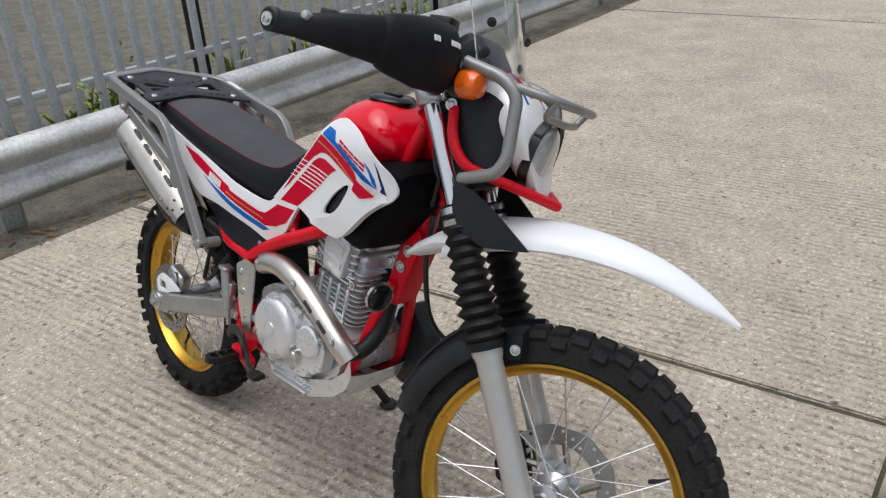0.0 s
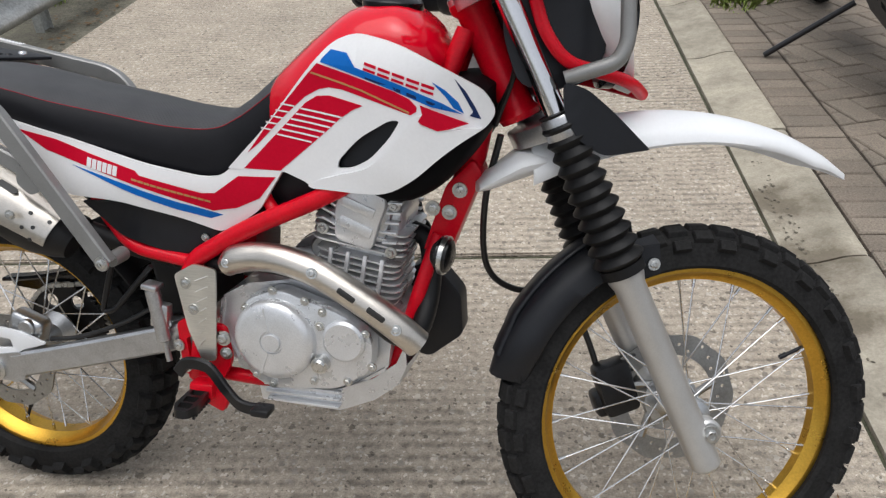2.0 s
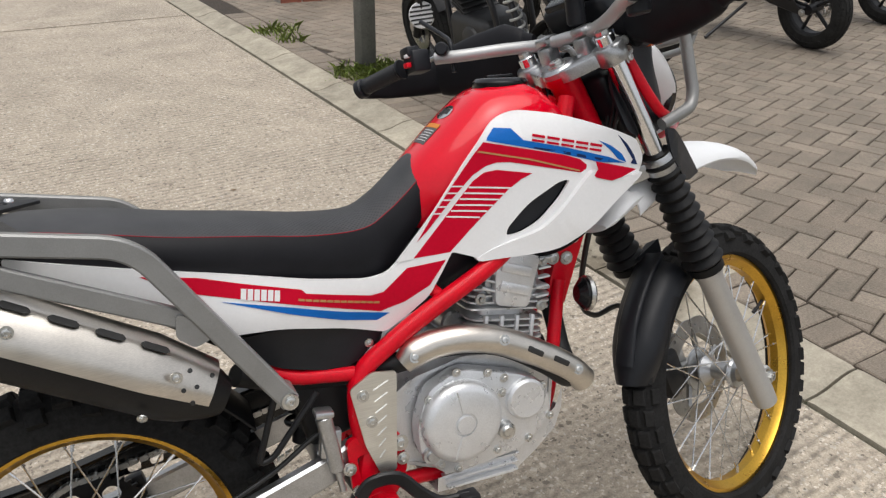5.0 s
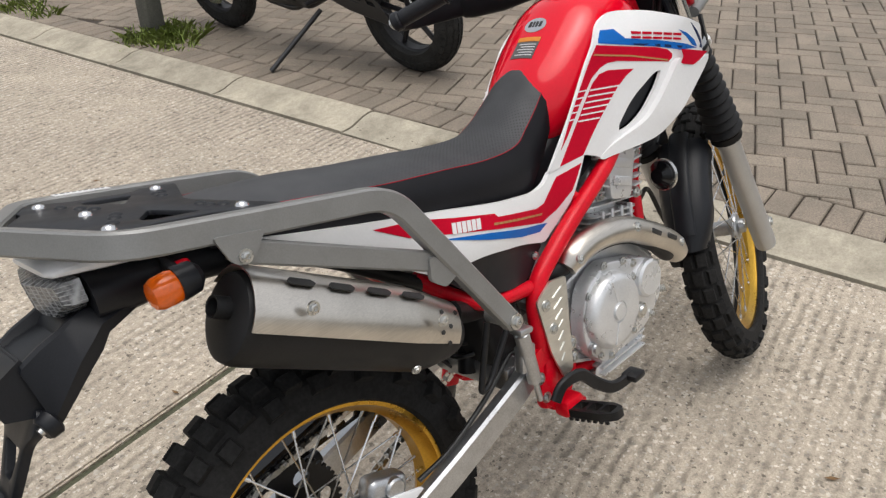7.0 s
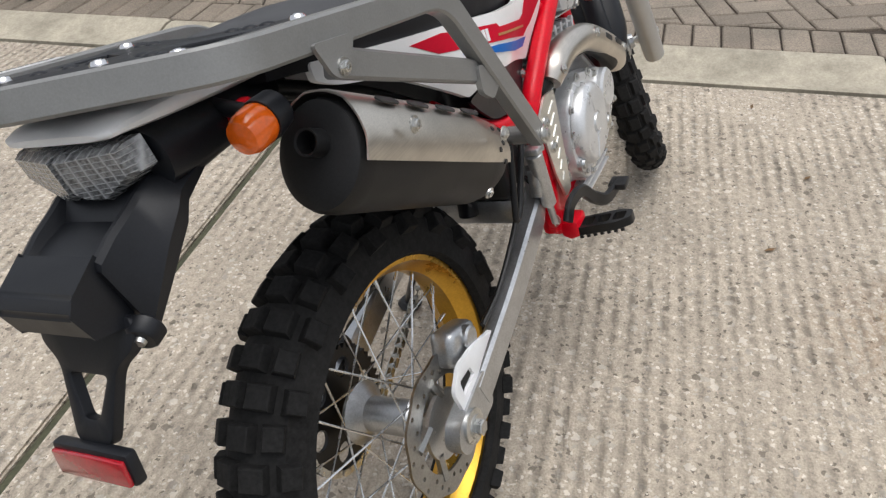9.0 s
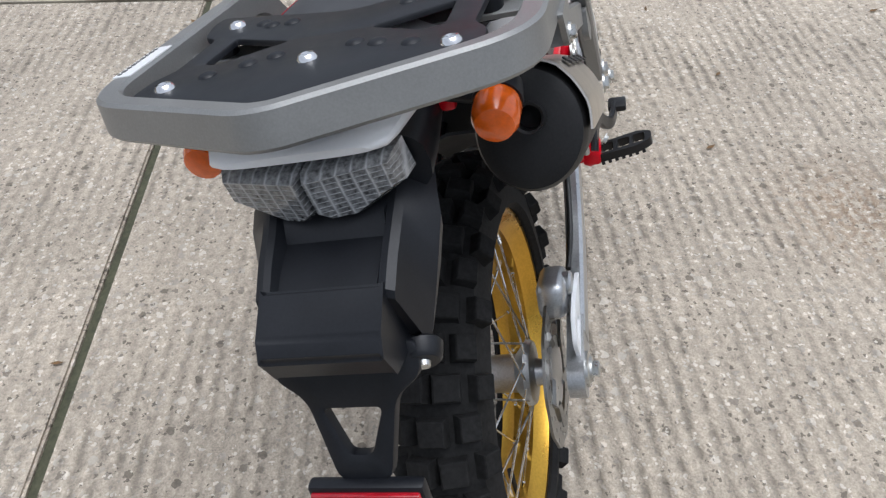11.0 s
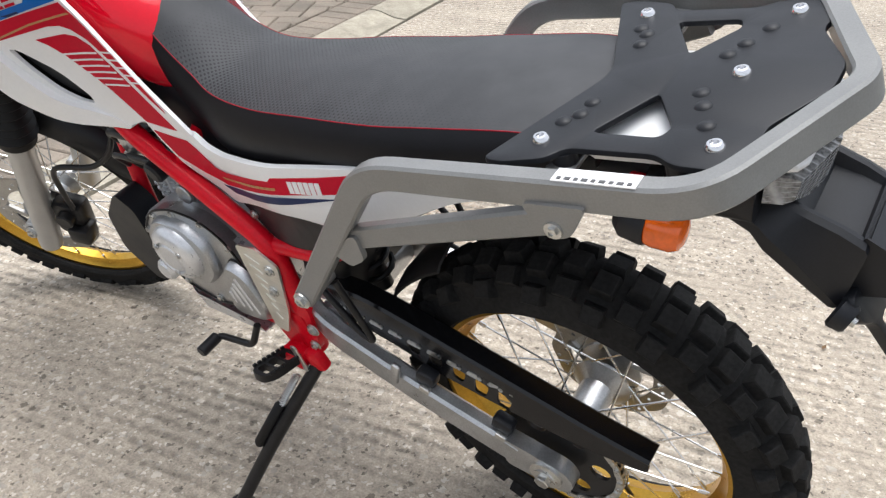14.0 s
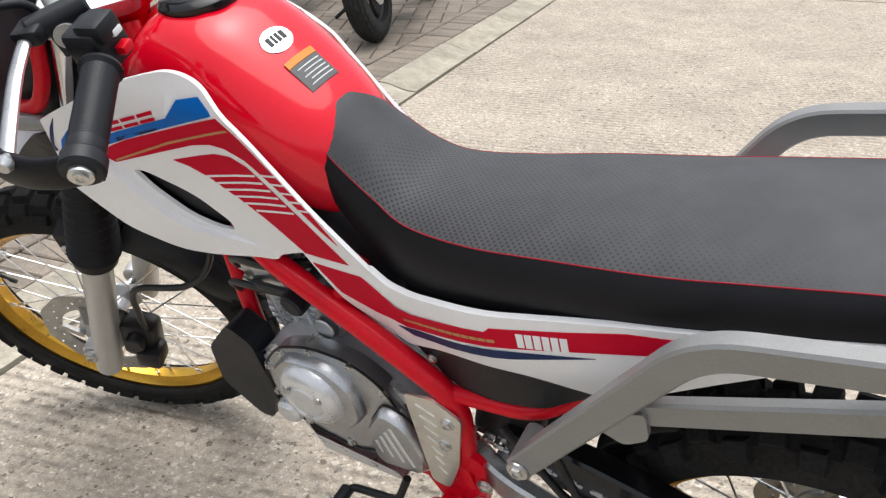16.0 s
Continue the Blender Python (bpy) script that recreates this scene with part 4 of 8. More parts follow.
def arch(a0, a1, R, half, depth, n=26):
    """A tyre hugger round the front axle, from angle a0 to a1 (degrees from straight ahead, up positive)."""
    bm = bmesh.new()
    up, lo = [], []
    for i in range(n):
        a = radians(a0 + (a1 - a0) * i / (n - 1))
        c = V(math.cos(a), 0, math.sin(a))
        f = i / (n - 1)
        w = half * (1.0 if f < 0.65 else 1.0 - 0.42 * ((f - 0.65) / 0.35) ** 1.6) * (1.0 + 0.10 * (1 - f))
        prof = [(-1, -depth), (-0.96, -depth * 0.45), (-0.7, -0.002), (-0.25, 0.006), (0.25, 0.006), (0.7, -0.002), (0.96, -depth * 0.45), (1, -depth)]
        up.append([bm.verts.new(FRONT_AXLE + c * (R + d) + V(0, y * w, 0)) for y, d in prof])
        lo.append([bm.verts.new(FRONT_AXLE + c * (R + d - 0.004) + V(0, y * (w - 0.004), 0)) for y, d in prof])
    m = 8
    for i in range(n - 1):
        for j in range(m - 1):
            bm.faces.new((up[i][j], up[i + 1][j], up[i + 1][j + 1], up[i][j + 1]))
            bm.faces.new((lo[i][j], lo[i][j + 1], lo[i + 1][j + 1], lo[i + 1][j]))
        for j in (0, m - 1):
            bm.faces.new((up[i][j], lo[i][j], lo[i + 1][j], up[i + 1][j]))
    for i in (0, n - 1):
        for j in range(m - 1):
            bm.faces.new((up[i][j], up[i][j + 1], lo[i][j + 1], lo[i][j]))
    return bm


hugger = part("tyre_hugger", arch(124, 168, 0.364, 0.056, 0.05), M_BLACK, bike, "matt black plastic tyre hugger", TURNED, angle=50)
bm = bmesh.new()
tube(bm, [FRONT_AXLE + V(math.cos(radians(a)), 0, math.sin(radians(a))) * (0.372 - 0.004 * (a > 150)) for a in range(122, 166, 4)], 1, section=bar_section(0.012, 0.046, 0.005), up=(-0.6, 0, 0.8))
part("hugger_spine", bm, M_BLACK, hugger, "raised black spine", TURNED, angle=50)
for s in (-1, 1):
    bm = bmesh.new()
    loft(bm, [[FRONT_AXLE + V(x, y * s, z) for x, y, z in ring] for ring in (
        [(-0.19, 0.054, 0.305), (-0.10, 0.054, 0.335), (-0.09, 0.054, 0.285), (-0.12, 0.054, 0.27)],
        [(-0.165, 0.074, 0.305), (-0.10, 0.088, 0.325), (-0.095, 0.088, 0.275), (-0.12, 0.08, 0.265)])])
    part("hugger_stay", bm, M_BLACK, hugger, "", TURNED)
    bolt(hugger, FRONT_AXLE + V(-0.108, 0.088 * s, 0.29), (0, s, 0), 0.007, 0.006, m=TURNED)

# brake caliper and hose on the left leg
bm = bmesh.new()
c = FRONT_AXLE + V(-0.105, 0.075, 0.02)
box(bm, c, (0.07, 0.05, 0.105), Matrix.Rotation(radians(-20), 3, V(0, 1, 0)), 0.012)
box(bm, c + V(-0.012, 0.02, -0.035), (0.05, 0.05, 0.05), Matrix.Rotation(radians(-20), 3, V(0, 1, 0)), 0.01)
cyl(bm, c + V(-0.01, 0.02, 0.02), c + V(-0.01, 0.045, 0.02), 0.02, None, 20, 0.003)
part("brake_caliper", bm, M_DARKSTEEL, bike, "black front brake caliper", TURNED)
hose = smooth_line([V(1.0, -0.02, 0.84), V(0.985, 0.03, 0.72), V(1.0, 0.08, 0.60), V(1.06, 0.10, 0.55), V(1.16, 0.105, 0.545), V(1.20, 0.10, 0.46), V(1.225, 0.09, 0.39)], 8)
part("brake_hose", tube(bmesh.new(), hose, 0.006, 10), M_CABLE, bike, "black rubber brake hose", TURNED)

# ---- headlight cowl, lamp, guards, front indicators
LAMP = TURNED @ Matrix.Translation((-0.035, 0, 0.004))


def head_lamp():
    bm = bmesh.new()
    loops = []
    for x, z, w, h, k in ((1.105, 1.07, 0.045, 0.055, 1), (1.13, 1.062, 0.075, 0.082, 1), (1.17, 1.04, 0.092, 0.102, 1), (1.205, 1.02, 0.094, 0.105, 1), (1.225, 1.005, 0.085, 0.097, 1)):
        loops.append([V(x - 0.03 * math.sin(a) * (x > 1.1), w * math.cos(a) * (1 - 0.22 * max(0, -math.sin(a))), z + h * math.sin(a)) for a in [2 * math.pi * i / 32 for i in range(32)]])
    loft(bm, loops)
    cowl = part("headlight_cowl", bm, M_WHITE, bike, "white headlight cowl with stripes", LAMP, angle=50)
    bm = bmesh.new()
    ax = V(0.95, 0, -0.18).normalized()
    lathe(bm, [(0, 0.018), (0.03, 0.016), (0.055, 0.008), (0.07, -0.004), (0.074, -0.02), (0, -0.02)], V(1.232, 0, 0.995), ax, 36)
    part("headlight_lens", bm, surface("headlight_glass", (0.45, 0.47, 0.47), 0.12, 0.2, vary=0.2, scale=40, bump=0.1, coat=1.0), cowl, "round clear headlight lens", LAMP)
    part("headlight_rim", lathe(bmesh.new(), [(0.07, 0.0), (0.08, 0.004), (0.083, -0.014), (0.074, -0.02)], V(1.232, 0, 0.995), ax, 36, True), M_BLACKGLOSS, cowl, "gloss black lamp rim", LAMP)
    for y, w, mt in ((-0.03, 0.012, M_DECALRED), (-0.052, 0.008, M_DECALBLUE), (0.03, 0.012, M_DECALRED), (0.052, 0.008, M_DECALBLUE)):
        bm = bmesh.new()
        pts = []
        for x, z, hw, h in ((1.10, 1.07, 0.07, 0.074), (1.12, 1.065, 0.085, 0.088), (1.17, 1.04, 0.098, 0.105), (1.205, 1.02, 0.094, 0.105), (1.22, 1.008, 0.087, 0.099)):
            a = math.acos(max(-1, min(1, y / hw)))
            pts.append(V(x - 0.03 * math.sin(a), y, z + h * math.sin(a) + 0.0012))
        tube(bm, pts, 1, section=bar_section(0.002, w, 0.0004), up=(0, 0, 1))
        part("cowl_stripe", bm, mt, cowl, "", LAMP)
    for s in (-1, 1):
        outline = soft_poly([(1.03, 1.09), (1.13, 1.10), (1.185, 1.06), (1.195, 0.97), (1.15, 0.915), (1.05, 0.91), (1.02, 1.0)], 0.03)
        part("lamp_side_cover", skin(outline, lambda x, z: 0.090 - 0.5 * max(0.0, x - 1.15) - 0.25 * max(0.0, 1.06 - x), s, 0.006), M_BLACK, cowl, "matt black side cover", LAMP)
        bolt(cowl, V(1.06, s * 0.100, 1.06), (0, s, 0), 0.008, 0.006, m=LAMP)


head_lamp()
for s in (-1, 1):
    pts = rounded([V(1.03, 0.095 * s, 1.06), V(1.045, 0.112 * s, 1.0), V(1.08, 0.114 * s, 0.955), V(1.20, 0.07 * s, 0.93), V(1.245, 0.0, 0.912)], 0.04)
    part("lamp_stay", tube(bmesh.new(), pts, 0.0105, 14), M_FRAME, bike, "red tubular lamp stay", TURNED)
    pts = rounded([V(1.05, 0.13 * s, 1.145), V(1.13, 0.135 * s, 1.128), V(1.165, 0.135 * s, 1.10), V(1.17, 0.135 * s, 0.985), V(1.155, 0.135 * s, 0.955), V(1.08, 0.115 * s, 0.93)], 0.035)
    part("lamp_guard_bar", tube(bmesh.new(), pts, 0.0122, 14), M_RACK, bike, "grey tubular guard bar", TURNED)
    c = V(1.05, 0.125 * s, 1.105)
    ind = part("front_indicator", lathe(bmesh.new(), [(0, 0), (0.026, 0), (0.028, 0.006), (0.027, 0.03), (0.022, 0.04), (0.012, 0.044), (0, 0.045)], c, (1, 0.25 * s, 0), 24), M_AMBER, bike, "orange indicator lamp", TURNED)
    bm = lathe(bmesh.new(), [(0, 0), (0.027, 0), (0.026, 0.02), (0.014, 0.03), (0, 0.03)], c, (-1, -0.25 * s, 0), 24)
    cyl(bm, c + V(-0.012, -0.02 * s, 0), c + V(-0.02, -0.075 * s, -0.01), 0.009, None, 12)
    part("indicator_body", bm, M_BLACK, ind, "black rubber stalk", TURNED)
pts = rounded([V(1.16, -0.135, 1.115), V(1.235, -0.12, 1.105), V(1.26, -0.06, 1.10), V(1.26, 0.06, 1.10), V(1.235, 0.12, 1.105), V(1.16, 0.135, 1.115)], 0.05)
hoop = part("lamp_guard_hoop", tube(bmesh.new(), pts, 0.009, 12), M_RACK, bike, "grey tubular guard hoop", TURNED)
part("hoop_brace", tube(bmesh.new(), rounded([V(1.235, -0.115, 1.105), V(1.215, -0.108, 1.072), V(1.225, 0.0, 1.068), V(1.215, 0.108, 1.072), V(1.235, 0.115, 1.105)], 0.02), 0.0075, 12), M_RACK, hoop, "", TURNED)
# clear fly screen and instrument pod
bm = bmesh.new()
rows_s = []
for i in range(9):
    h = i / 8
    rows_s.append([V(1.13 - 0.07 * h - 0.05 * (a * a), 0.12 * a * (1 - 0.12 * h), 1.13 + 0.19 * h - 0.015 * a * a) for a in [(j - 8) / 8 for j in range(17)]])
fr = [[bm.verts.new(p) for p in r] for r in rows_s]
bk = [[bm.verts.new(p + V(-0.003, 0, 0)) for p in r] for r in rows_s]
for i in range(8):
    for j in range(16):
        bm.faces.new((fr[i][j], fr[i][j + 1], fr[i + 1][j + 1], fr[i + 1][j]))
        bm.faces.new((bk[i][j], bk[i + 1][j], bk[i + 1][j + 1], bk[i][j + 1]))
    for j in (0, 16):
        bm.faces.new((fr[i][j], fr[i + 1][j], bk[i + 1][j], bk[i][j]))
for j in range(16):
    bm.faces.new((fr[0][j], bk[0][j], bk[0][j + 1], fr[0][j + 1]))
    bm.faces.new((fr[8][j], fr[8][j + 1], bk[8][j + 1], bk[8][j]))
screen = part("fly_screen", bm, M_CLEAR, bike, "clear acrylic fly screen", TURNED)
for s in (-1, 1):
    for z in (1.17, 1.225):
        part("screen_bolt", hexbolt(bmesh.new(), V(1.075, 0.108 * s, z), (0.6, s, 0), 0.006, 0.006), M_BLACK, screen, "black screen bolt", TURNED)
pod = part("instrument_pod", box(bmesh.new(), V(1.035, 0, 1.165), (0.055, 0.15, 0.075), Matrix.Rotation(radians(-35), 3, V(0, 1, 0)), 0.014, 3), M_BLACK, bike, "black instrument pod", TURNED)
part("instrument_face", box(bmesh.new(), V(1.017, 0, 1.18), (0.03, 0.12, 0.05), Matrix.Rotation(radians(-35), 3, V(0, 1, 0)), 0.004), M_BLACKGLOSS, pod, "dark display", TURNED)
part("phone_mount", box(cyl(bmesh.new(), V(0.975, -0.03, 1.14), V(0.965, -0.04, 1.20), 0.018, None, 18, 0.004), V(0.95, -0.045, 1.215), (0.05, 0.05, 0.03), None, 0.006), M_BLACK, handlebar, "black clamp mount", TURNED)
part("brake_reservoir", box(cyl(bmesh.new(), V(0.88, -0.235, 1.11), V(0.878, -0.235, 1.15), 0.02, None, 18, 0.003), V(0.878, -0.235, 1.155), (0.052, 0.052, 0.01), None, 0.004), M_BLACK, handlebar, "black fluid reservoir", TURNED)
mirror = part("mirror_stalk", tube(bmesh.new(), rounded([V(0.88, 0.225, 1.105), V(0.885, 0.228, 1.17), V(0.90, 0.26, 1.185), V(0.91, 0.34, 1.235)], 0.02), 0.005, 10), M_BLACK, handlebar, "folded black mirror stalk", TURNED)
# looms and cables between bars and frame
for i in range(7):
    y0, y1 = -0.06 + 0.018 * i, -0.05 + 0.015 * i
    pts = smooth_line([V(1.02 + 0.006 * (i % 3), y0, 1.12), V(1.035, y0 * 1.1, 1.04), V(1.03, y1, 0.95), V(1.0 - 0.01 * i, y1 * 0.7, 0.86)], 6)
    part("cable", tube(bmesh.new(), pts, 0.0042, 8), M_CABLE, bike)
part("front_wiring_cover", box(bmesh.new(), V(1.05, 0, 0.985), (0.07, 0.13, 0.16), Matrix.Rotation(-RAKE, 3, V(0, 1, 0)), 0.02, 3), M_BLACK, bike, "black cover behind the lamp", TURNED)

# ---- frame
def pipe(name, pts, r, label="", mat=M_FRAME, rr=0.05, seg=16):
    return part(name, tube(bmesh.new(), rounded(pts, rr, 7), r, seg), mat, bike, label)


for s in (-1, 1):
    pipe("frame_rail", [stem(1.02, -0.02, 0.02 * s), V(0.88, 0.06 * s, 0.84), V(0.74, 0.105 * s, 0.745), V(0.572, 0.116 * s, 0.668), V(0.455, 0.118 * s, 0.595), V(0.45, 0.118 * s, 0.50), V(0.475, 0.10 * s, 0.40)], 0.0165, "red tubular main frame rail", rr=0.06)
    pipe("seat_rail", [V(0.462, 0.112 * s, 0.595), V(0.34, 0.112 * s, 0.612), V(0.28, 0.09 * s, 0.66), V(0.24, 0.07 * s, 0.70)], 0.0125, "red tubular seat rail")
    pipe("subframe_tube", [V(0.26, 0.075 * s, 0.68), V(0.10, 0.07 * s, 0.79), V(-0.05, 0.07 * s, 0.865)], 0.0115, "black subframe tube", M_DARKSTEEL)
    pipe("frame_brace", [V(0.63, 0.105 * s, 0.695), V(0.60, 0.088 * s, 0.728), V(0.59, 0.07 * s, 0.755)], 0.011, "red frame brace")
    pipe("cradle_tube", [V(0.905, 0.03 * s, 0.66), V(0.875, 0.055 * s, 0.56), V(0.845, 0.075 * s, 0.44), V(0.80, 0.085 * s, 0.375), V(0.70, 0.09 * s, 0.352), V(0.50, 0.095 * s, 0.365)], 0.0135, "red cradle tube", rr=0.07)
    # side gusset plate
    outline = soft_poly([(0.437, 0.578), (0.478, 0.602), (0.522, 0.595), (0.506, 0.412), (0.478, 0.408), (0.455, 0.47)], 0.008)
    g = part("frame_gusset", skin(outline, lambda x, z: 0.139, s, 0.004), M_GUSSET, bike, "brushed aluminium frame guard plate")
    for x, z in ((0.459, 0.563), (0.470, 0.513)):
        bolt(g, V(x, 0.139 * s, z), (0, s, 0), 0.007, 0.006)
    for k in range(7):
        z = 0.575 - 0.021 * k
        part("gusset_rib", tube(bmesh.new(), [V(0.478 - 0.0 * k, 0.1395 * s, z - 0.006), V(0.505 - 0.0028 * k, 0.1395 * s, z + 0.006)], 0.0014, 6), M_GUSSET, g)
    out = soft_poly([(0.424, 0.478), (0.452, 0.486), (0.522, 0.476), (0.530, 0.405), (0.505, 0.358), (0.462, 0.342), (0.428, 0.378)], 0.012)
    lug = part("pivot_plate", skin(out, lambda x, z: 0.126, s, 0.012, 0, [soft_poly([(0.440, 0.446), (0.462, 0.452), (0.462, 0.405), (0.444, 0.400)], 0.007)]), M_FRAME, bike, "red pivot plate behind the guard")
    bolt(lug, V(0.522, 0.127 * s, 0.425), (0, s, 0), 0.008, 0.008)
    bolt(lug, V(0.436, 0.127 * s, 0.385), (0, s, 0), 0.007, 0.007)
    pivot = part("pivot_casting", box(box(bmesh.new(), V(0.462, 0.112 * s, 0.405), (0.042, 0.03, 0.11), Matrix.Rotation(radians(12), 3, V(0, 1, 0)), 0.012), V(0.468, 0.116 * s, 0.358), (0.034, 0.026, 0.03), None, 0.008), M_FRAME, bike, "red pivot and footrest bracket")
    bolt(pivot, V(0.519, 0.128 * s, 0.456), (0, s, 0), 0.010, 0.009)
    bolt(pivot, V(0.425, 0.128 * s, 0.43), (0, s, 0), 0.008, 0.007)
down = part("down_tube", tube(bmesh.new(), [stem(0.93, -0.03), V(0.96, 0, 0.80), V(0.905, 0, 0.66)], 0.021, 18), M_FRAME, bike, "red down tube")
bm = plate(soft_poly([(0.872, 0.62), (0.915, 0.605), (0.980, 0.775), (0.962, 0.80), (0.915, 0.75)], 0.01), (), 0.06, Matrix.Translation((0, 0.03, 0)) @ pose(0, 0, 0, 90, 0, 0), 0.003)
part("engine_mount", bm, M_FRAME, down, "red engine mounting plate")
for x, z in ((0.941, 0.744), (0.923, 0.703), (0.893, 0.708)):
    bolt(down, V(x, -0.031, z), (0, -1, 0), 0.009, 0.008)
part("airbox", box(bmesh.new(), V(0.63, 0, 0.755), (0.2, 0.15, 0.14), Matrix.Rotation(radians(-25), 3, V(0, 1, 0)), 0.03, 3), M_BLACK, bike, "black airbox")
# added black block that fills the dark space behind the frame
part("inner_filler", box(bmesh.new(), V(0.405, 0, 0.535), (0.095, 0.17, 0.13), Matrix.Rotation(radians(-12), 3, V(0, 1, 0)), 0.014, 3), M_EXBLACK, bike, "black filler block behind the frame")
part("battery_box", box(bmesh.new(), V(0.40, 0, 0.70), (0.26, 0.17, 0.13), Matrix.Rotation(radians(8), 3, V(0, 1, 0)), 0.02, 3), M_BLACK, bike, "black inner box")

# ---- tank, shrouds, seat, side panels
def section(x, z0, z1, w, power=2.6, n=28, bottom=1.0):
    """One cross section of a body: a rounded box from z0 to z1 with half width w."""
    zc, h = (z0 + z1) / 2, (z1 - z0) / 2
    out = []
    for i in range(n):
        a = 2 * math.pi * i / n
        c, s_ = math.cos(a), math.sin(a)
        y = w * abs(c) ** (2 / power) * (1 if c >= 0 else -1)
        z = h * abs(s_) ** (2 / power) * (1 if s_ >= 0 else -1)
        out.append(V(x, y * (1 if s_ >= 0 else bottom), zc + z))
    return out


def body(stations, power=2.6, bottom=1.0, steps=3, n=28):
    S = smooth_line([V(*a[:3]) for a in stations], steps)
    W = smooth_line([V(a[3], 0, 0) for a in stations], steps)
    return loft(bmesh.new(), [section(p.x, p.y, p.z, w.x, power, n, bottom) for p, w in zip(S, W)])


# (x, bottom, top, half width)
tank = part("fuel_tank", body([(0.592, 0.80, 0.900, 0.050), (0.618, 0.79, 0.934, 0.078), (0.66, 0.80, 0.970, 0.098), (0.71, 0.82, 1.012, 0.106), (0.755, 0.83, 1.042, 0.110), (0.81, 0.84, 1.053, 0.111), (0.85, 0.88, 1.048, 0.108), (0.89, 0.92, 1.018, 0.095), (0.915, 0.935, 0.98, 0.07)], 2.5), M_RED, bike, "glossy red steel fuel tank", angle=70)
part("inner_shroud", body([(0.755, 0.770, 0.86, 0.088), (0.79, 0.742, 0.90, 0.112), (0.84, 0.728, 0.92, 0.124), (0.89, 0.742, 0.935, 0.134), (0.935, 0.776, 0.94, 0.138), (0.975, 0.824, 0.94, 0.136), (0.998, 0.865, 0.93, 0.128)], 5.0), M_INNER, bike, "black inner shroud below the tank", angle=50)
bm = lathe(bmesh.new(), [(0, 0), (0.05, 0), (0.052, 0.004), (0.052, 0.014), (0.046, 0.02), (0.03, 0.022), (0, 0.022)], V(0.815, 0, 1.038), (0.05, 0, 1), 36)
box(bm, V(0.815, 0, 1.062), (0.05, 0.014, 0.006), None, 0.002)
part("filler_cap", bm, M_BLACKGLOSS, tank, "gloss black filler cap")


def on_tank(x, y, lift=0.0008):
    """The height of the tank's top at x, y."""
    st = [(0.618, 0.79, 0.934, 0.078), (0.66, 0.80, 0.970, 0.098), (0.71, 0.82, 1.012, 0.106), (0.755, 0.83, 1.042, 0.110), (0.81, 0.84, 1.053, 0.111)]
    for (xa, la, za, wa), (xb, lb, zb, wb) in zip(st, st[1:]):
        if xa <= x <= xb:
            f = (x - xa) / (xb - xa)
            top, w = za + (zb - za) * f, wa + (wb - wa) * f
            lo = la + (lb - la) * f
            h = (top - lo) / 2
            return lo + h + h * max(0.0, 1 - (abs(y) / w) ** 2.5) ** (1 / 2.5) + lift + 0.001
    return 0.95


def tank_patch(name, material, parent, u0, u1, v0, v1, lift, label="", oval=False):
    """A sticker on the tank's rear slope; u runs down the slope, v across."""
    bm = bmesh.new()
    n = 10
    if oval:
        pts = [((u0 + u1) / 2 + (u1 - u0) / 2 * math.cos(2 * math.pi * i / 32), (v0 + v1) / 2 + (v1 - v0) / 2 * math.sin(2 * math.pi * i / 32)) for i in range(32)]
        cx, cy = (u0 + u1) / 2, (v0 + v1) / 2
        rings = [[bm.verts.new((cx + (x - cx) * k, cy + (y - cy) * k, on_tank(cx + (x - cx) * k, cy + (y - cy) * k, lift))) for x, y in pts] for k in (0.4, 0.75, 1.0)]
        bm.faces.new(rings[0])
        for a, b in zip(rings, rings[1:]):
            for i in range(32):
                bm.faces.new((a[i], a[(i + 1) % 32], b[(i + 1) % 32], b[i]))
    else:
        g = [[bm.verts.new((x, y, on_tank(x, y, lift))) for y in [v0 + (v1 - v0) * j / n for j in range(n + 1)]] for x in [u0 + (u1 - u0) * i / n for i in range(n + 1)]]
        for i in range(n):
            for j in range(n):
                bm.faces.new((g[i][j], g[i][j + 1], g[i + 1][j + 1], g[i + 1][j]))
    ext = bmesh.ops.extrude_face_region(bm, geom=bm.faces[:])
    bmesh.ops.translate(bm, vec=(0, 0, 0.0008), verts=[q for q in ext["geom"] if isinstance(q, bmesh.types.BMVert)])
    return part(name, bm, material, parent, label)


badge = tank_patch("oval_badge", M_CHROME, tank, 0.690, 0.716, -0.022, 0.028, 0.0, "silver oval badge", True)
for k, (y0, y1) in enumerate(((-0.012, -0.006), (-0.003, 0.002), (0.005, 0.009), (0.012, 0.018))):
    tank_patch("badge_mark", M_DARKPRINT, badge, 0.699, 0.708, y0, y1, 0.0009)
label_ = tank_patch("warning_label", M_LABEL, tank, 0.645, 0.680, -0.026, 0.026, 0.0, "grey warning label with an orange heading band")
tank_patch("label_band", M_ORANGE, label_, 0.673, 0.680, -0.026, 0.026, 0.001)
for k in range(5):
    tank_patch("label_line", M_DECALWHITE, label_, 0.6495 + 0.0045 * k, 0.6502 + 0.0045 * k, -0.022, 0.018 - 0.006 * (k % 2), 0.001)


def shroud_y(x, z):
    return 0.113 + 0.053 * sstep(0.68, 0.98, x) - 0.022 * sstep(0.955, 1.015, z) - 0.016 * sstep(0.985, 1.03, x) - 0.012 * sstep(0.80, 0.75, z) * sstep(0.75, 0.95, x)


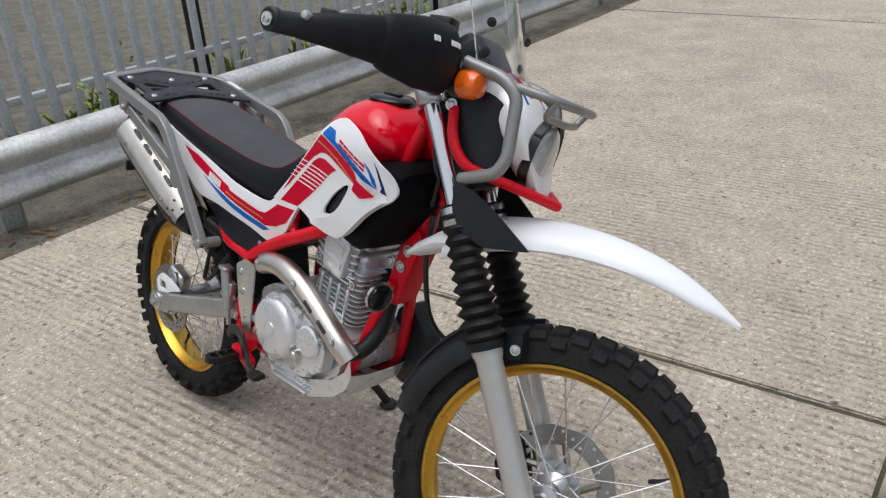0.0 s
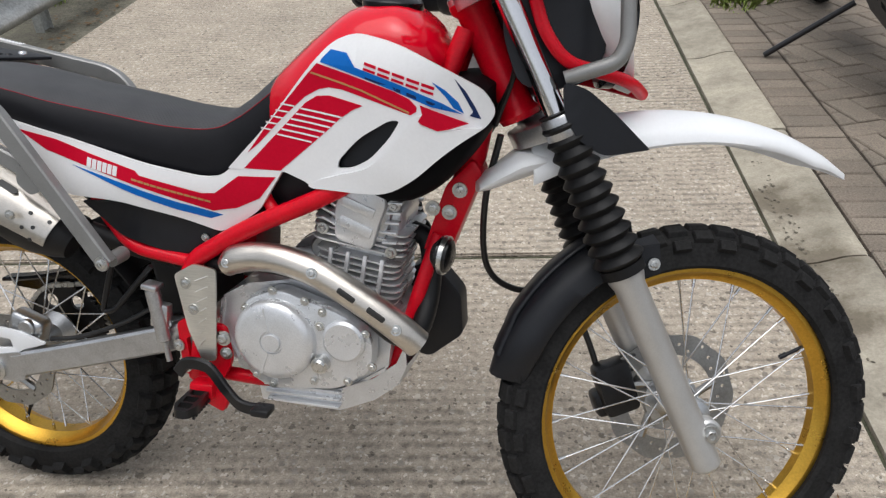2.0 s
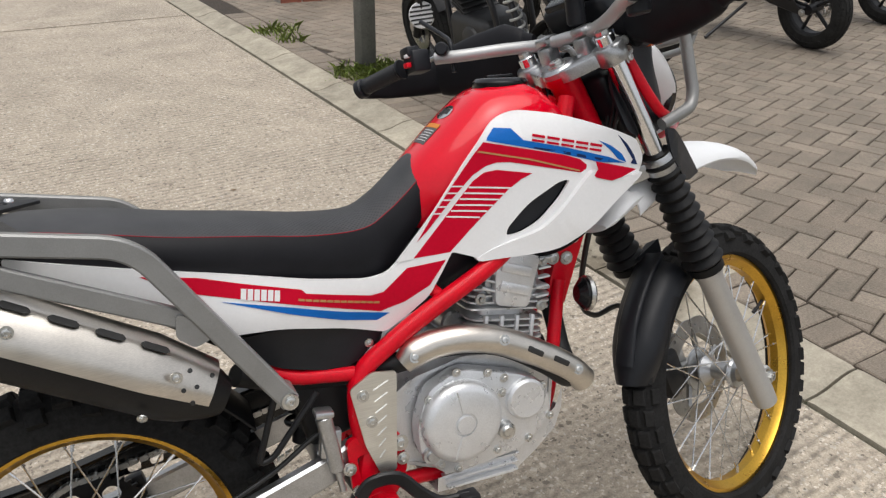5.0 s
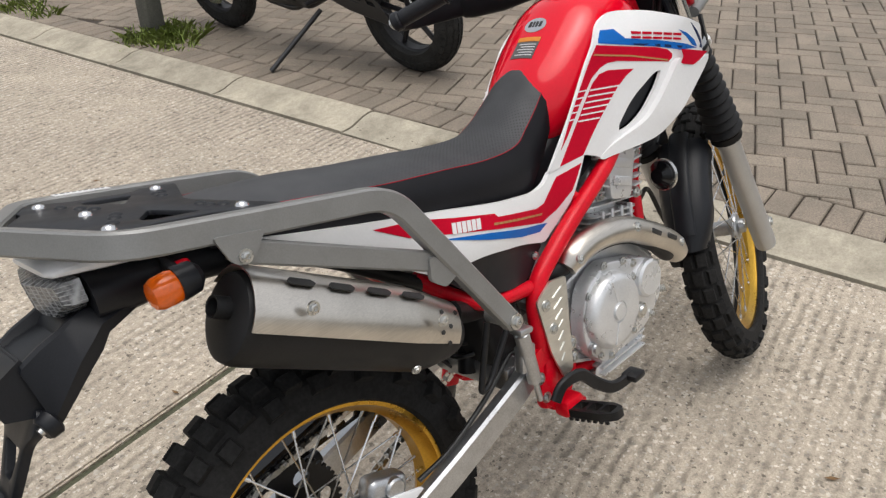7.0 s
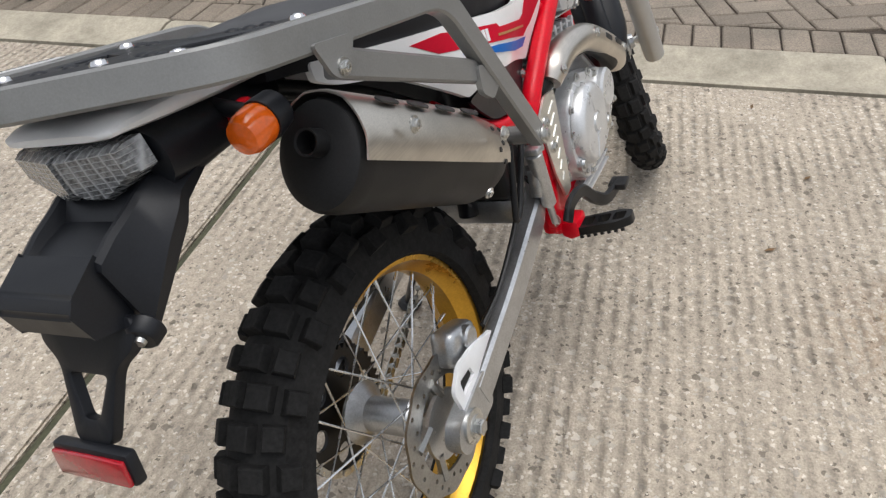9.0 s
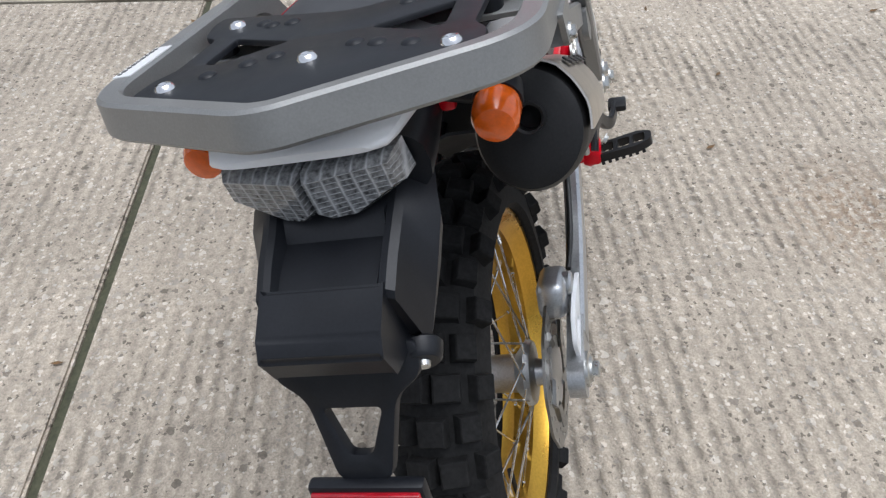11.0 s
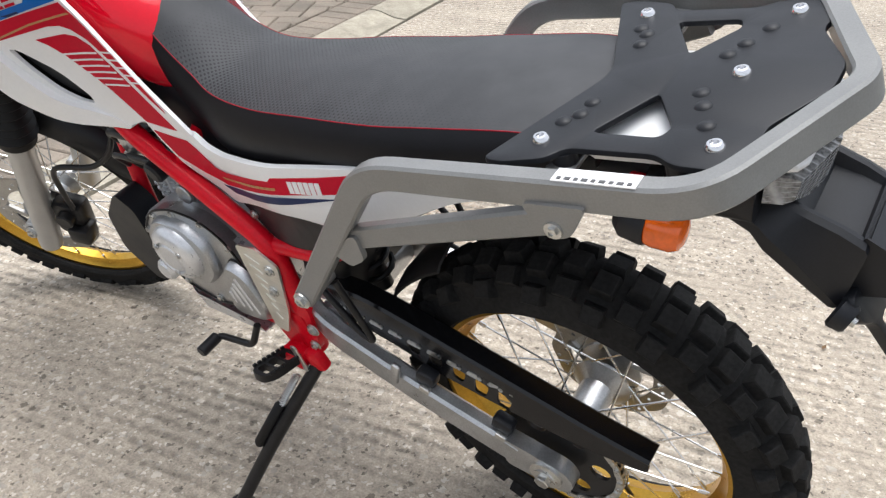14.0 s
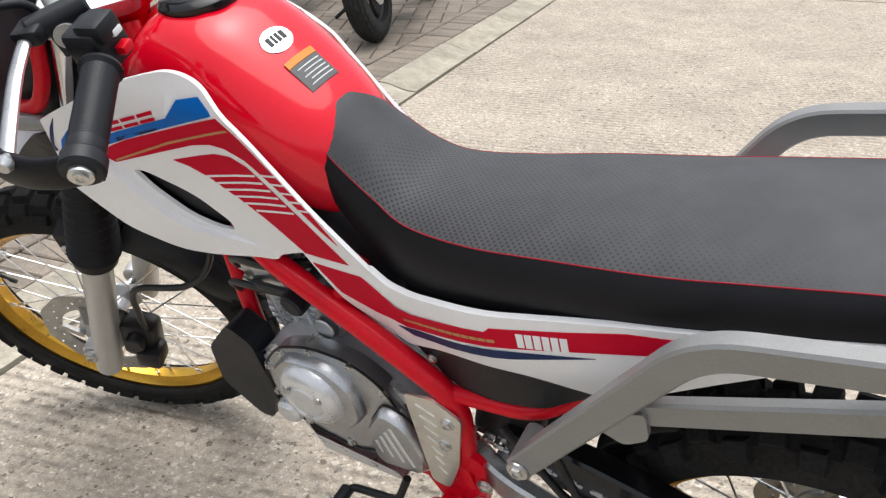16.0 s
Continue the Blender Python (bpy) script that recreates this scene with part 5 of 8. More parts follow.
SHROUD = soft_poly([(0.548, 0.776, 0.003), (0.619, 0.848, 0.03), (0.699, 0.946, 0.05), (0.745, 0.995, 0.03), (0.785, 1.009, 0.02), (0.859, 0.996, 0.04), (0.948, 0.962, 0.04), (1.003, 0.936, 0.025), (1.021, 0.902, 0.02), (1.008, 0.880, 0.015), (0.950, 0.842, 0.03), (0.896, 0.792, 0.03), (0.845, 0.760, 0.03), (0.704, 0.752, 0.008), (0.690, 0.762, 0.004), (0.655, 0.776, 0.003)])
VENT = soft_poly([(0.869, 0.881, 0.008), (0.850, 0.879, 0.015), (0.793, 0.845, 0.02), (0.755, 0.805, 0.012), (0.752, 0.791, 0.006), (0.778, 0.794, 0.015), (0.812, 0.811, 0.02), (0.850, 0.851, 0.012)])
LOWER = soft_poly([(0.694, 0.756, 0.004), (0.719, 0.769, 0.01), (0.763, 0.784, 0.03), (0.812, 0.799, 0.02), (0.847, 0.829, 0.02), (0.880, 0.869, 0.02), (0.905, 0.897, 0.012), (0.94, 0.874, 0.02), (1.006, 0.881, 0.008), (0.95, 0.841, 0.03), (0.896, 0.791, 0.03), (0.845, 0.759, 0.03), (0.704, 0.751, 0.006)])
RED_BAND = [(0.721, 0.960), (0.780, 0.945), (0.859, 0.925), (0.886, 0.915), (0.898, 0.904), (0.897, 0.897), (0.887, 0.891), (0.860, 0.898), (0.766, 0.921), (0.742, 0.923), (0.723, 0.919), (0.698, 0.906), (0.659, 0.872), (0.608, 0.822), (0.588, 0.806), (0.621, 0.848), (0.662, 0.896), (0.703, 0.942)]
RED_SPEAR = [(0.742, 0.910), (0.803, 0.898), (0.784, 0.890), (0.760, 0.874), (0.741, 0.857), (0.646, 0.778), (0.579, 0.778), (0.698, 0.896), (0.719, 0.908)]
RED_TIP = [(0.907, 0.910), (0.985, 0.888), (0.954, 0.877), (0.936, 0.873), (0.909, 0.881), (0.904, 0.885), (0.911, 0.896)]
BLUE_BAND = [(0.729, 0.967), (0.744, 0.982), (0.773, 0.978), (0.790, 0.957), (0.868, 0.936), (0.940, 0.913), (0.971, 0.899), (0.922, 0.906), (0.859, 0.926), (0.794, 0.944), (0.727, 0.962)]
BLUE_EDGE = [(0.800, 0.9425), (0.800, 0.9455), (0.868, 0.929), (0.940, 0.9085), (0.940, 0.9045), (0.868, 0.9235)]
BLUE_SLASH = [(0.922, 0.944), (0.944, 0.933), (0.965, 0.916), (0.974, 0.900), (0.958, 0.907), (0.944, 0.924)]
NAVY_SLASH = [(0.959, 0.950), (0.976, 0.933), (0.990, 0.912), (1.000, 0.892), (0.983, 0.897), (0.988, 0.903), (0.974, 0.926)]
HATCH = [((0.689, 0.886), (0.764, 0.876)), ((0.680, 0.877), (0.752, 0.867)), ((0.671, 0.868), (0.742, 0.858)), ((0.662, 0.859), (0.731, 0.849)), ((0.653, 0.850), (0.720, 0.840)), ((0.644, 0.841), (0.706, 0.831))]
HATCH_EDGE = [((0.654 - 0.0095 * k, 0.892 - 0.0105 * k), (0.678 - 0.0095 * k, 0.889 - 0.0105 * k)) for k in range(5)]


def strokes_word(shape, s, x0, z0, x1, z1, h, n, material, parent, lift=0.0012, gap=0.8, solid=False):
    """Writing drawn as plain slanted marks of its size: an upper and a lower stroke each."""
    for i in range(n):
        f0, f1 = i / n, (i + gap) / n
        xa, xb = x0 + (x1 - x0) * f0, x0 + (x1 - x0) * f1
        za, zb = z0 + (z1 - z0) * f0, z0 + (z1 - z0) * f1
        for lo, hi in (((-0.5, 0.5),) if solid else ((-0.5, -0.18), (0.14, 0.5))):
            part("word_bar", skin([(xa + 0.18 * h * lo, za + h * lo), (xb + 0.18 * h * lo, zb + h * lo), (xb + 0.18 * h * hi, zb + h * hi), (xa + 0.18 * h * hi, za + h * hi)], shape, s, 0.0008, lift), material, parent)


def cut_bands(shape, s, parent, lines, w):
    """White lines across a red field."""
    for (xa, za), (xb, zb) in lines:
        part("white_line", skin([(xa, za - w), (xb, zb - w), (xb, zb + w), (xa, za + w)], shape, s, 0.0006, 0.0016), M_DECALWHITE, parent)


for s in (-1, 1):
    shroud = part("tank_shroud", skin(SHROUD, shroud_y, s, 0.006, 0, [VENT]), M_WHITE, bike, "white tank shroud with crimson and blue stripes", angle=30)
    part("vent_mesh", skin(VENT, lambda x, z: shroud_y(x, z) - 0.012, s, 0.004), M_BLACK, shroud, "black vent recess")
    lower = part("shroud_scoop", skin(LOWER, lambda x, z: shroud_y(x, z) + 0.001 + 0.012 * sstep(0.70, 0.80, x), s, 0.013), M_WHITE, shroud, "white lower scoop")
    for poly, mt, nm in ((RED_BAND, M_DECALRED, "crimson_stripe"), (RED_SPEAR, M_DECALRED, "crimson_spear"), (BLUE_BAND, M_DECALBLUE, "blue_stripe"), (BLUE_EDGE, M_DECALNAVY, "navy_edge"), (BLUE_SLASH, M_DECALBLUE, "blue_slash"), (NAVY_SLASH, M_DECALNAVY, "navy_slash")):
        part(nm, skin(poly, shroud_y, s, 0.0008, 0.0009), mt, shroud)
    part("crimson_tip", skin(RED_TIP, lambda x, z: shroud_y(x, z) + 0.0135, s, 0.0008, 0.0012), M_DECALRED, shroud)
    part("gold_line", skin([(0.708, 0.944), (0.712, 0.946), (0.80, 0.924), (0.885, 0.896), (0.885, 0.893), (0.80, 0.921)], shroud_y, s, 0.0006, 0.0016), M_GOLDLINE, shroud)
    cut_bands(shroud_y, s, shroud, HATCH, 0.0014)
    cut_bands(shroud_y, s, shroud, HATCH_EDGE, 0.0012)
    strokes_word(shroud_y, s, 0.806, 0.960, 0.930, 0.929, 0.0125, 5, M_DECALRED, shroud, 0.0012, 0.84)

# seat: side skirt and dimpled top in one body, split by height
SEAT = [(-0.075, 0.882, 0.914, 0.096), (-0.045, 0.876, 0.920, 0.112), (0.0, 0.864, 0.922, 0.118), (0.10, 0.842, 0.914, 0.122), (0.20, 0.818, 0.895, 0.124), (0.32, 0.790, 0.877, 0.120), (0.42, 0.766, 0.861, 0.112), (0.505, 0.752, 0.858, 0.098), (0.55, 0.770, 0.880, 0.086), (0.59, 0.808, 0.912, 0.080), (0.618, 0.842, 0.936, 0.074), (0.634, 0.868, 0.945, 0.062), (0.641, 0.885, 0.946, 0.044)]


def seat():
    P = smooth_line([V(*a[:3]) for a in SEAT], 5)
    W = smooth_line([V(a[3], 0, 0) for a in SEAT], 5)
    top, sides = bmesh.new(), bmesh.new()
    tl, sl, seam = [], [], [[], []]
    for p, w in zip(P, W):
        x, z0, z1, w = p.x, p.y, p.z, w.x
        edge = z1 - 0.021 - 0.01 * sstep(0.5, 0.62, x) + 0.011 * sstep(0.12, -0.02, x)
        we = w * 0.85
        crown = [V(x, we * c, edge + (z1 - edge) * (1 - abs(c) ** 2.4)) for c in [(j - 10) / 10 for j in range(21)]]
        tl.append(crown)
        right = [V(x, -w * 0.96, z0), V(x, -w * 0.985, z0 + (edge - z0) * 0.35), V(x, -w * 0.965, z0 + (edge - z0) * 0.75), V(x, -we, edge)]
        sl.append((right, [V(q.x, -q.y, q.z) for q in right]))
        seam[0].append(V(x, -we - 0.0002, edge - 0.0002))
        seam[1].append(V(x, we + 0.0002, edge - 0.0002))
    rows = [[top.verts.new(q) for q in r] for r in tl]
    for a, b in zip(rows, rows[1:]):
        for j in range(20):
            top.faces.new((a[j], a[j + 1], b[j + 1], b[j]))
    for k in (0, 1):
        rows = [[sides.verts.new(q) for q in r[k]] for r in sl]
        for a, b in zip(rows, rows[1:]):
            for j in range(3):
                sides.faces.new((a[j], a[j + 1], b[j + 1], b[j]))
    for end in (0, -1):
        r, l = sl[end]
        loop = r + tl[end][1:-1] + l[::-1]
        sides.faces.new([sides.verts.new(q) for q in loop])
    base = [(sl[i][0][0], sl[i][1][0]) for i in range(len(sl))]
    rows = [[sides.verts.new(q) for q in r] for r in base]
    for a, b in zip(rows, rows[1:]):
        sides.faces.new((a[0], a[1], b[1], b[0]))
    skirt = part("seat", sides, M_SEATSIDE, bike, "black vinyl dual seat with dimpled top and red piping", angle=60)
    part("seat_top", top, M_SEATTOP, skirt, "dimpled black vinyl top", angle=60)
    for line in seam:
        part("seat_piping", tube(bmesh.new(), line[6:-2], 0.0008, 6), M_STITCH, skirt, "thin red piping")


seat()


def side_y(x, z):
    return 0.138 - 0.012 * sstep(0.71, 0.85, z) * sstep(0.62, 0.50, x) - 0.024 * sstep(0.36, 0.56, x) - 0.035 * sstep(0.12, -0.28, x) - 0.012 * sstep(0.74, 0.66, z)


SIDE = soft_poly([(-0.03, 0.881, 0.006), (0.02, 0.868, 0.02), (0.14, 0.838, 0.03), (0.27, 0.808, 0.03), (0.40, 0.776, 0.03), (0.495, 0.757, 0.02), (0.530, 0.760, 0.015), (0.552, 0.776, 0.004), (0.650, 0.778, 0.004), (0.602, 0.705, 0.012), (0.559, 0.674, 0.02), (0.520, 0.655, 0.012), (0.442, 0.683, 0.03), (0.345, 0.706, 0.03), (0.24, 0.712, 0.01), (0.14, 0.778, 0.02), (0.08, 0.815, 0.02), (0.0, 0.842, 0.02), (-0.03, 0.860, 0.006)])
COVER = soft_poly([(0.520, 0.656, 0.01), (0.442, 0.682, 0.03), (0.345, 0.704, 0.03), (0.255, 0.700, 0.01), (0.325, 0.637, 0.02), (0.436, 0.606, 0.01), (0.47, 0.617, 0.01)])
STRIPE = [(0.145, 0.826), (0.225, 0.811), (0.291, 0.790), (0.379, 0.765), (0.386, 0.757), (0.496, 0.729), (0.520, 0.730), (0.566, 0.763), (0.637, 0.766), (0.604, 0.726), (0.557, 0.704), (0.512, 0.696), (0.412, 0.729), (0.317, 0.757), (0.202, 0.792)]
BLUE2 = [(0.255, 0.768), (0.365, 0.738), (0.456, 0.709), (0.529, 0.689), (0.505, 0.681), (0.445, 0.697), (0.354, 0.730)]
for s in (-1, 1):
    panel = part("side_panel", skin(SIDE, side_y, s, 0.009), M_WHITE, bike, "white side panel with crimson and blue stripes", angle=30)
    part("crimson_stripe", skin(STRIPE, side_y, s, 0.0008, 0.0009), M_DECALRED, panel)
    # left stripe takes the navy: that side's shade is put into its colour
    part("blue_stripe", skin(BLUE2, side_y, s, 0.0008, 0.0009), M_DECALBLUE if s < 0 else M_DECALNAVY, panel)
    strokes_word(side_y, s, 0.285, 0.775, 0.346, 0.761, 0.017, 6, M_DECALWHITE, panel, 0.0018, 0.8, True)
    strokes_word(side_y, s, 0.372, 0.750, 0.512, 0.713, 0.0035, 12, M_GOLDLINE, panel, 0.0018, 0.85, True)
    cover = part("side_cover", skin(COVER, lambda x, z: side_y(x, z) - 0.006, s, 0.006), M_BLACK, bike, "matt black lower side cover")
    bolt(cover, V(0.488, s * (side_y(0.488, 0.645) - 0.004), 0.642), (0, s, 0), 0.005, 0.005)

# ---- engine
def engine():
    case = bmesh.new()
    loft(case, [[V(x, y * k, z) for x, z in ((0.50, 0.47), (0.53, 0.40), (0.62, 0.362), (0.76, 0.372), (0.83, 0.42), (0.84, 0.50), (0.78, 0.56), (0.66, 0.58), (0.56, 0.56), (0.51, 0.53))] for y, k in ((-0.10, 1), (-0.105, 1), (0.105, 1), (0.11, 1))])
    bmesh.ops.bevel(case, geom=case.edges[:], offset=0.006, segments=2, affect="EDGES")
    eng = part("engine", case, M_ALLOYPAINT, bike, "silver air cooled single cylinder engine")
    # right clutch cover
    outline = soft_poly([(0.553, 0.42, 0.02), (0.60, 0.37, 0.03), (0.745, 0.385, 0.02), (0.81, 0.43, 0.02), (0.815, 0.50, 0.03), (0.76, 0.535, 0.03), (0.69, 0.555, 0.02), (0.64, 0.572, 0.03), (0.575, 0.545, 0.02), (0.548, 0.48, 0.03)], 0.02)
    part("clutch_cover_base", plate(outline, (), 0.032, Matrix.Translation((0, -0.108, 0)) @ pose(0, 0, 0, 90, 0, 0), 0.006), M_ALLOYPAINT, eng, "painted silver right cover")
    cover = part("clutch_cover", lathe(bmesh.new(), [(0, 0.0265), (0.016, 0.0265), (0.017, 0.024), (0.0175, 0.0215), (0.021, 0.0215), (0.022, 0.024), (0.06, 0.0235), (0.070, 0.02), (0.0755, 0.012), (0.077, 0), (0, 0)], V(0.632, -0.14, 0.476), (0, -1, 0), 56), M_ALLOYPAINT, eng, "round silver clutch cover")
    for a in (100, 250):
        d = V(math.cos(radians(a)), 0, math.sin(radians(a)))
        part("cover_rib", tube(bmesh.new(), [V(0.632, -0.164, 0.476) + d * 0.022, V(0.632, -0.163, 0.476) + d * 0.066], 0.0018, 8), M_ALLOYPAINT, cover)
    part("oil_cover", lathe(bmesh.new(), [(0, 0.014), (0.034, 0.014), (0.039, 0.01), (0.04, 0), (0, 0)], V(0.762, -0.138, 0.487), (0, -1, 0), 36), M_ALLOYPAINT, eng, "round silver oil filter cover")
    part("filler_plug", lathe(bmesh.new(), [(0, 0.02), (0.009, 0.02), (0.012, 0.016), (0.016, 0.015), (0.017, 0), (0, 0)], V(0.717, -0.139, 0.437), (0, -1, 0), 12), M_STEEL, eng, "bright filler plug")
    part("small_cap", lathe(bmesh.new(), [(0, 0.012), (0.009, 0.012), (0.011, 0.008), (0.016, 0.008), (0.017, 0), (0, 0)], V(0.571, -0.138, 0.423), (0, -1, 0), 24), M_ALLOY, eng, "round cap")
    for x, z in ((0.561, 0.49), (0.566, 0.455), (0.575, 0.528), (0.63, 0.567), (0.69, 0.553), (0.716, 0.508), (0.80, 0.503), (0.812, 0.44), (0.765, 0.405), (0.70, 0.398), (0.62, 0.382), (0.588, 0.398), (0.722, 0.535)):
        bolt(eng, V(x, -0.139, z), (0, -1, 0), 0.0055, 0.007)
    for k in range(4):
        part("case_rib", box(bmesh.new(), V(0.672, -0.118, 0.391 - 0.016 * k), (0.155 - 0.004 * k, 0.03, 0.005), None, 0.0015), M_ALLOYPAINT, eng)
    # left covers
    outline = soft_poly([(0.80, 0.455), (0.80, 0.52), (0.755, 0.575), (0.69, 0.60), (0.62, 0.60), (0.57, 0.57), (0.545, 0.51), (0.508, 0.452), (0.505, 0.425), (0.56, 0.425), (0.66, 0.385), (0.75, 0.40)], 0.025)
    part("left_cover_base", plate(outline, (), 0.024, Matrix.Translation((0, 0.124, 0)) @ pose(0, 0, 0, 90, 0, 0), 0.0), M_ALLOY, eng, "cast silver left cover")
    out = soft_poly([(0.775, 0.47), (0.775, 0.53), (0.735, 0.575), (0.66, 0.585), (0.615, 0.55), (0.61, 0.49), (0.65, 0.445), (0.73, 0.435)], 0.02)
    side = loft(bmesh.new(), [[V(0.69 + (x - 0.69) * k, y, 0.512 + (z - 0.512) * k) for x, z in out] for y, k in ((0.118, 1.0), (0.134, 0.985), (0.141, 0.93))])
    part("generator_housing", side, M_ALLOY, eng, "raised cast generator housing")
    out = soft_poly([(0.60, 0.405), (0.61, 0.475), (0.575, 0.535), (0.535, 0.52), (0.508, 0.455), (0.515, 0.415)], 0.018)
    side = loft(bmesh.new(), [[V(0.56 + (x - 0.56) * k, y, 0.46 + (z - 0.46) * k) for x, z in out] for y, k in ((0.118, 1.0), (0.136, 0.98), (0.143, 0.90))])
    part("sprocket_cover", side, M_ALLOY, eng, "cast sprocket cover")
    # dark tubes along the outlines, drawn to read as the covers' seams
    for loop in (out, outline):
        line = [V(x, 0.1255, z) for x, z in loop]
        part("cover_seam", tube(bmesh.new(), line, 0.0022, 6, closed=True), M_DARKSTEEL, eng, "dark seam line")
    part("inlet_body", cyl(cyl(bmesh.new(), V(0.655, 0.03, 0.70), V(0.66, 0.108, 0.69), 0.034, 0.030, 22, 0.005), V(0.71, 0.05, 0.665), V(0.715, 0.112, 0.655), 0.022, 0.02, 18, 0.004), M_BLACK, eng, "black throttle body beside the cylinder")
    for k, (x, z) in enumerate(((0.80, 0.70), (0.78, 0.655), (0.825, 0.645))):
        part("engine_hose", tube(bmesh.new(), smooth_line([V(x - 0.14, 0.06, z + 0.02 - 0.02 * k), V(x - 0.06, 0.094, z + 0.012), V(x + 0.02, 0.09, z), V(x + 0.05, 0.06, z - 0.05)], 6), 0.0075 - 0.001 * k, 10), M_CABLE, eng, "black rubber hose")
    gen = part("generator_cover", lathe(bmesh.new(), [(0, 0.027), (0.026, 0.027), (0.029, 0.024), (0.031, 0.024), (0.034, 0.027), (0.040, 0.026), (0.052, 0.018), (0.056, 0.008), (0.057, 0), (0, 0)], V(0.695, 0.134, 0.515), (0, 1, 0), 48), M_ALLOYPAINT, eng, "round silver generator cover")
    for k in range(3):
        a = radians(30 + 120 * k)
        bolt(gen, V(0.695 + 0.034 * math.cos(a), 0.160, 0.515 + 0.034 * math.sin(a)), (0, 1, 0), 0.0045, 0.004)
    part("starter_cover", lathe(bmesh.new(), [(0, 0.026), (0.016, 0.026), (0.022, 0.02), (0.024, 0), (0, 0)], V(0.752, 0.130, 0.455), (0, 1, 0), 32), M_ALLOYPAINT, eng, "silver reduction gear cover")
    part("starter_motor", cyl(cyl(bmesh.new(), V(0.68, -0.02, 0.61), V(0.68, 0.085, 0.61), 0.026, None, 24, 0.004), V(0.68, 0.085, 0.61), V(0.68, 0.096, 0.61), 0.018, None, 24, 0.002), M_ALLOY, eng, "silver starter motor")
    for k in range(4):
        part("case_rib", tube(bmesh.new(), [V(0.532 + 0.018 * k, 0.142, 0.432 + 0.002 * k), V(0.560 + 0.010 * k, 0.143, 0.505 - 0.014 * k)], 0.0028, 8), M_ALLOYPAINT, eng)
    for x, z in ((0.792, 0.46), (0.79, 0.52), (0.752, 0.565), (0.69, 0.59), (0.62, 0.59), (0.57, 0.555), (0.55, 0.50), (0.515, 0.435), (0.58, 0.425), (0.665, 0.397), (0.745, 0.41)):
        bolt(eng, V(x, 0.124, z), (0, 1, 0), 0.0055, 0.006)
    # flat dark plate: the shade of the sprocket gap as plain colour
    part("sprocket_gap_plate", plate(soft_poly([(0.50, 0.51), (0.512, 0.47), (0.535, 0.50), (0.545, 0.54), (0.52, 0.55)], 0.008), (), 0.012, Matrix.Translation((0, 0.118, 0)) @ pose(0, 0, 0, 90, 0, 0)), M_DARKSTEEL, eng, "dark plate for the shaded sprocket gap")
    # cylinder with cooling fins, head with fins
    tilt = Matrix.Rotation(radians(9), 4, V(0, 1, 0))
    base = V(0.755, 0, 0.545)
    up = tilt.to_3x3() @ V(0, 0, 1)
    fwd = tilt.to_3x3() @ V(1, 0, 0)
    X = Matrix((( fwd.x, 0, up.x, base.x), (0, 1, 0, 0), (fwd.z, 0, up.z, base.z), (0, 0, 0, 1)))
    bm = box(bmesh.new(), (0, 0, 0.05), (0.105, 0.105, 0.12), None, 0.02, 3)
    part("cylinder", bm, M_ALLOYPAINT, eng, "silver finned cylinder", X)
    for k in range(7):
        w, d = 0.162 + 0.008 * math.sin(k), 0.141
        out = soft_poly([(-w / 2, -d / 2), (w / 2, -d / 2), (w / 2, d / 2), (-w / 2, d / 2)], 0.025)
        part("cooling_fin", plate(out, (), 0.0032, Matrix.Translation((0, -0.0125, 0.0125 * k))), M_ALLOYPAINT, eng, "", X)
    bm = box(bmesh.new(), (0, 0, 0.135), (0.135, 0.140, 0.085), None, 0.02, 3)
    box(bm, (0.0, 0, 0.175), (0.105, 0.115, 0.05), None, 0.02, 3)
    head = part("cylinder_head", bm, M_ALLOYPAINT, eng, "silver cylinder head", X)
    for k in range(4):
        out = soft_poly([(-0.088, -0.086), (0.086, -0.086), (0.086, 0.066), (-0.088, 0.066)], 0.02)
        part("head_fin", plate(out, (), 0.0032, Matrix.Translation((0, 0, 0.097 + 0.0125 * k))), M_ALLOYPAINT, head, "", X)
    for s in (-1, 1):
        out = soft_poly([(-0.055, 0.125), (0.045, 0.112), (0.052, 0.175), (0.03, 0.205), (-0.03, 0.208), (-0.06, 0.18)], 0.018)
        part("cam_cover", plate(out, (), 0.02, Matrix.Translation((0, -0.062 if s < 0 else 0.082, 0)) @ pose(0, 0, 0, 90, 0, 0), 0.004 if s < 0 else 0), M_ALLOY, head, "ribbed silver cam cover", X)
        # smooth cover over the cam, ribbed behind and in front
        out = soft_poly([(-0.040, 0.108), (0.030, 0.102), (0.036, 0.150), (0.046, 0.196), (0.020, 0.224), (-0.034, 0.222), (-0.046, 0.170)], 0.014)
        part("cam_side_cover", plate(out, (), 0.016, Matrix.Translation((0, -0.084 if s < 0 else 0.080, 0)) @ pose(0, 0, 0, 90, 0, 0), 0.005 if s < 0 else 0), M_ALLOYPAINT, head, "smooth silver side cover", X)
        for k in range(5):
            part("cam_rib", box(bmesh.new(), V(-0.060 + 0.002 * k, s * (0.088 if s < 0 else 0.066), 0.206 - 0.017 * k), (0.034, 0.018, 0.0042), Matrix.Rotation(radians(16), 3, V(0, 1, 0)), 0.0012), M_ALLOYPAINT, head, "", X)
            part("cam_rib", box(bmesh.new(), V(0.058, s * (0.088 if s < 0 else 0.066), 0.196 - 0.018 * k), (0.026, 0.016, 0.0042), Matrix.Rotation(radians(-10), 3, V(0, 1, 0)), 0.0012), M_ALLOYPAINT, head, "", X)
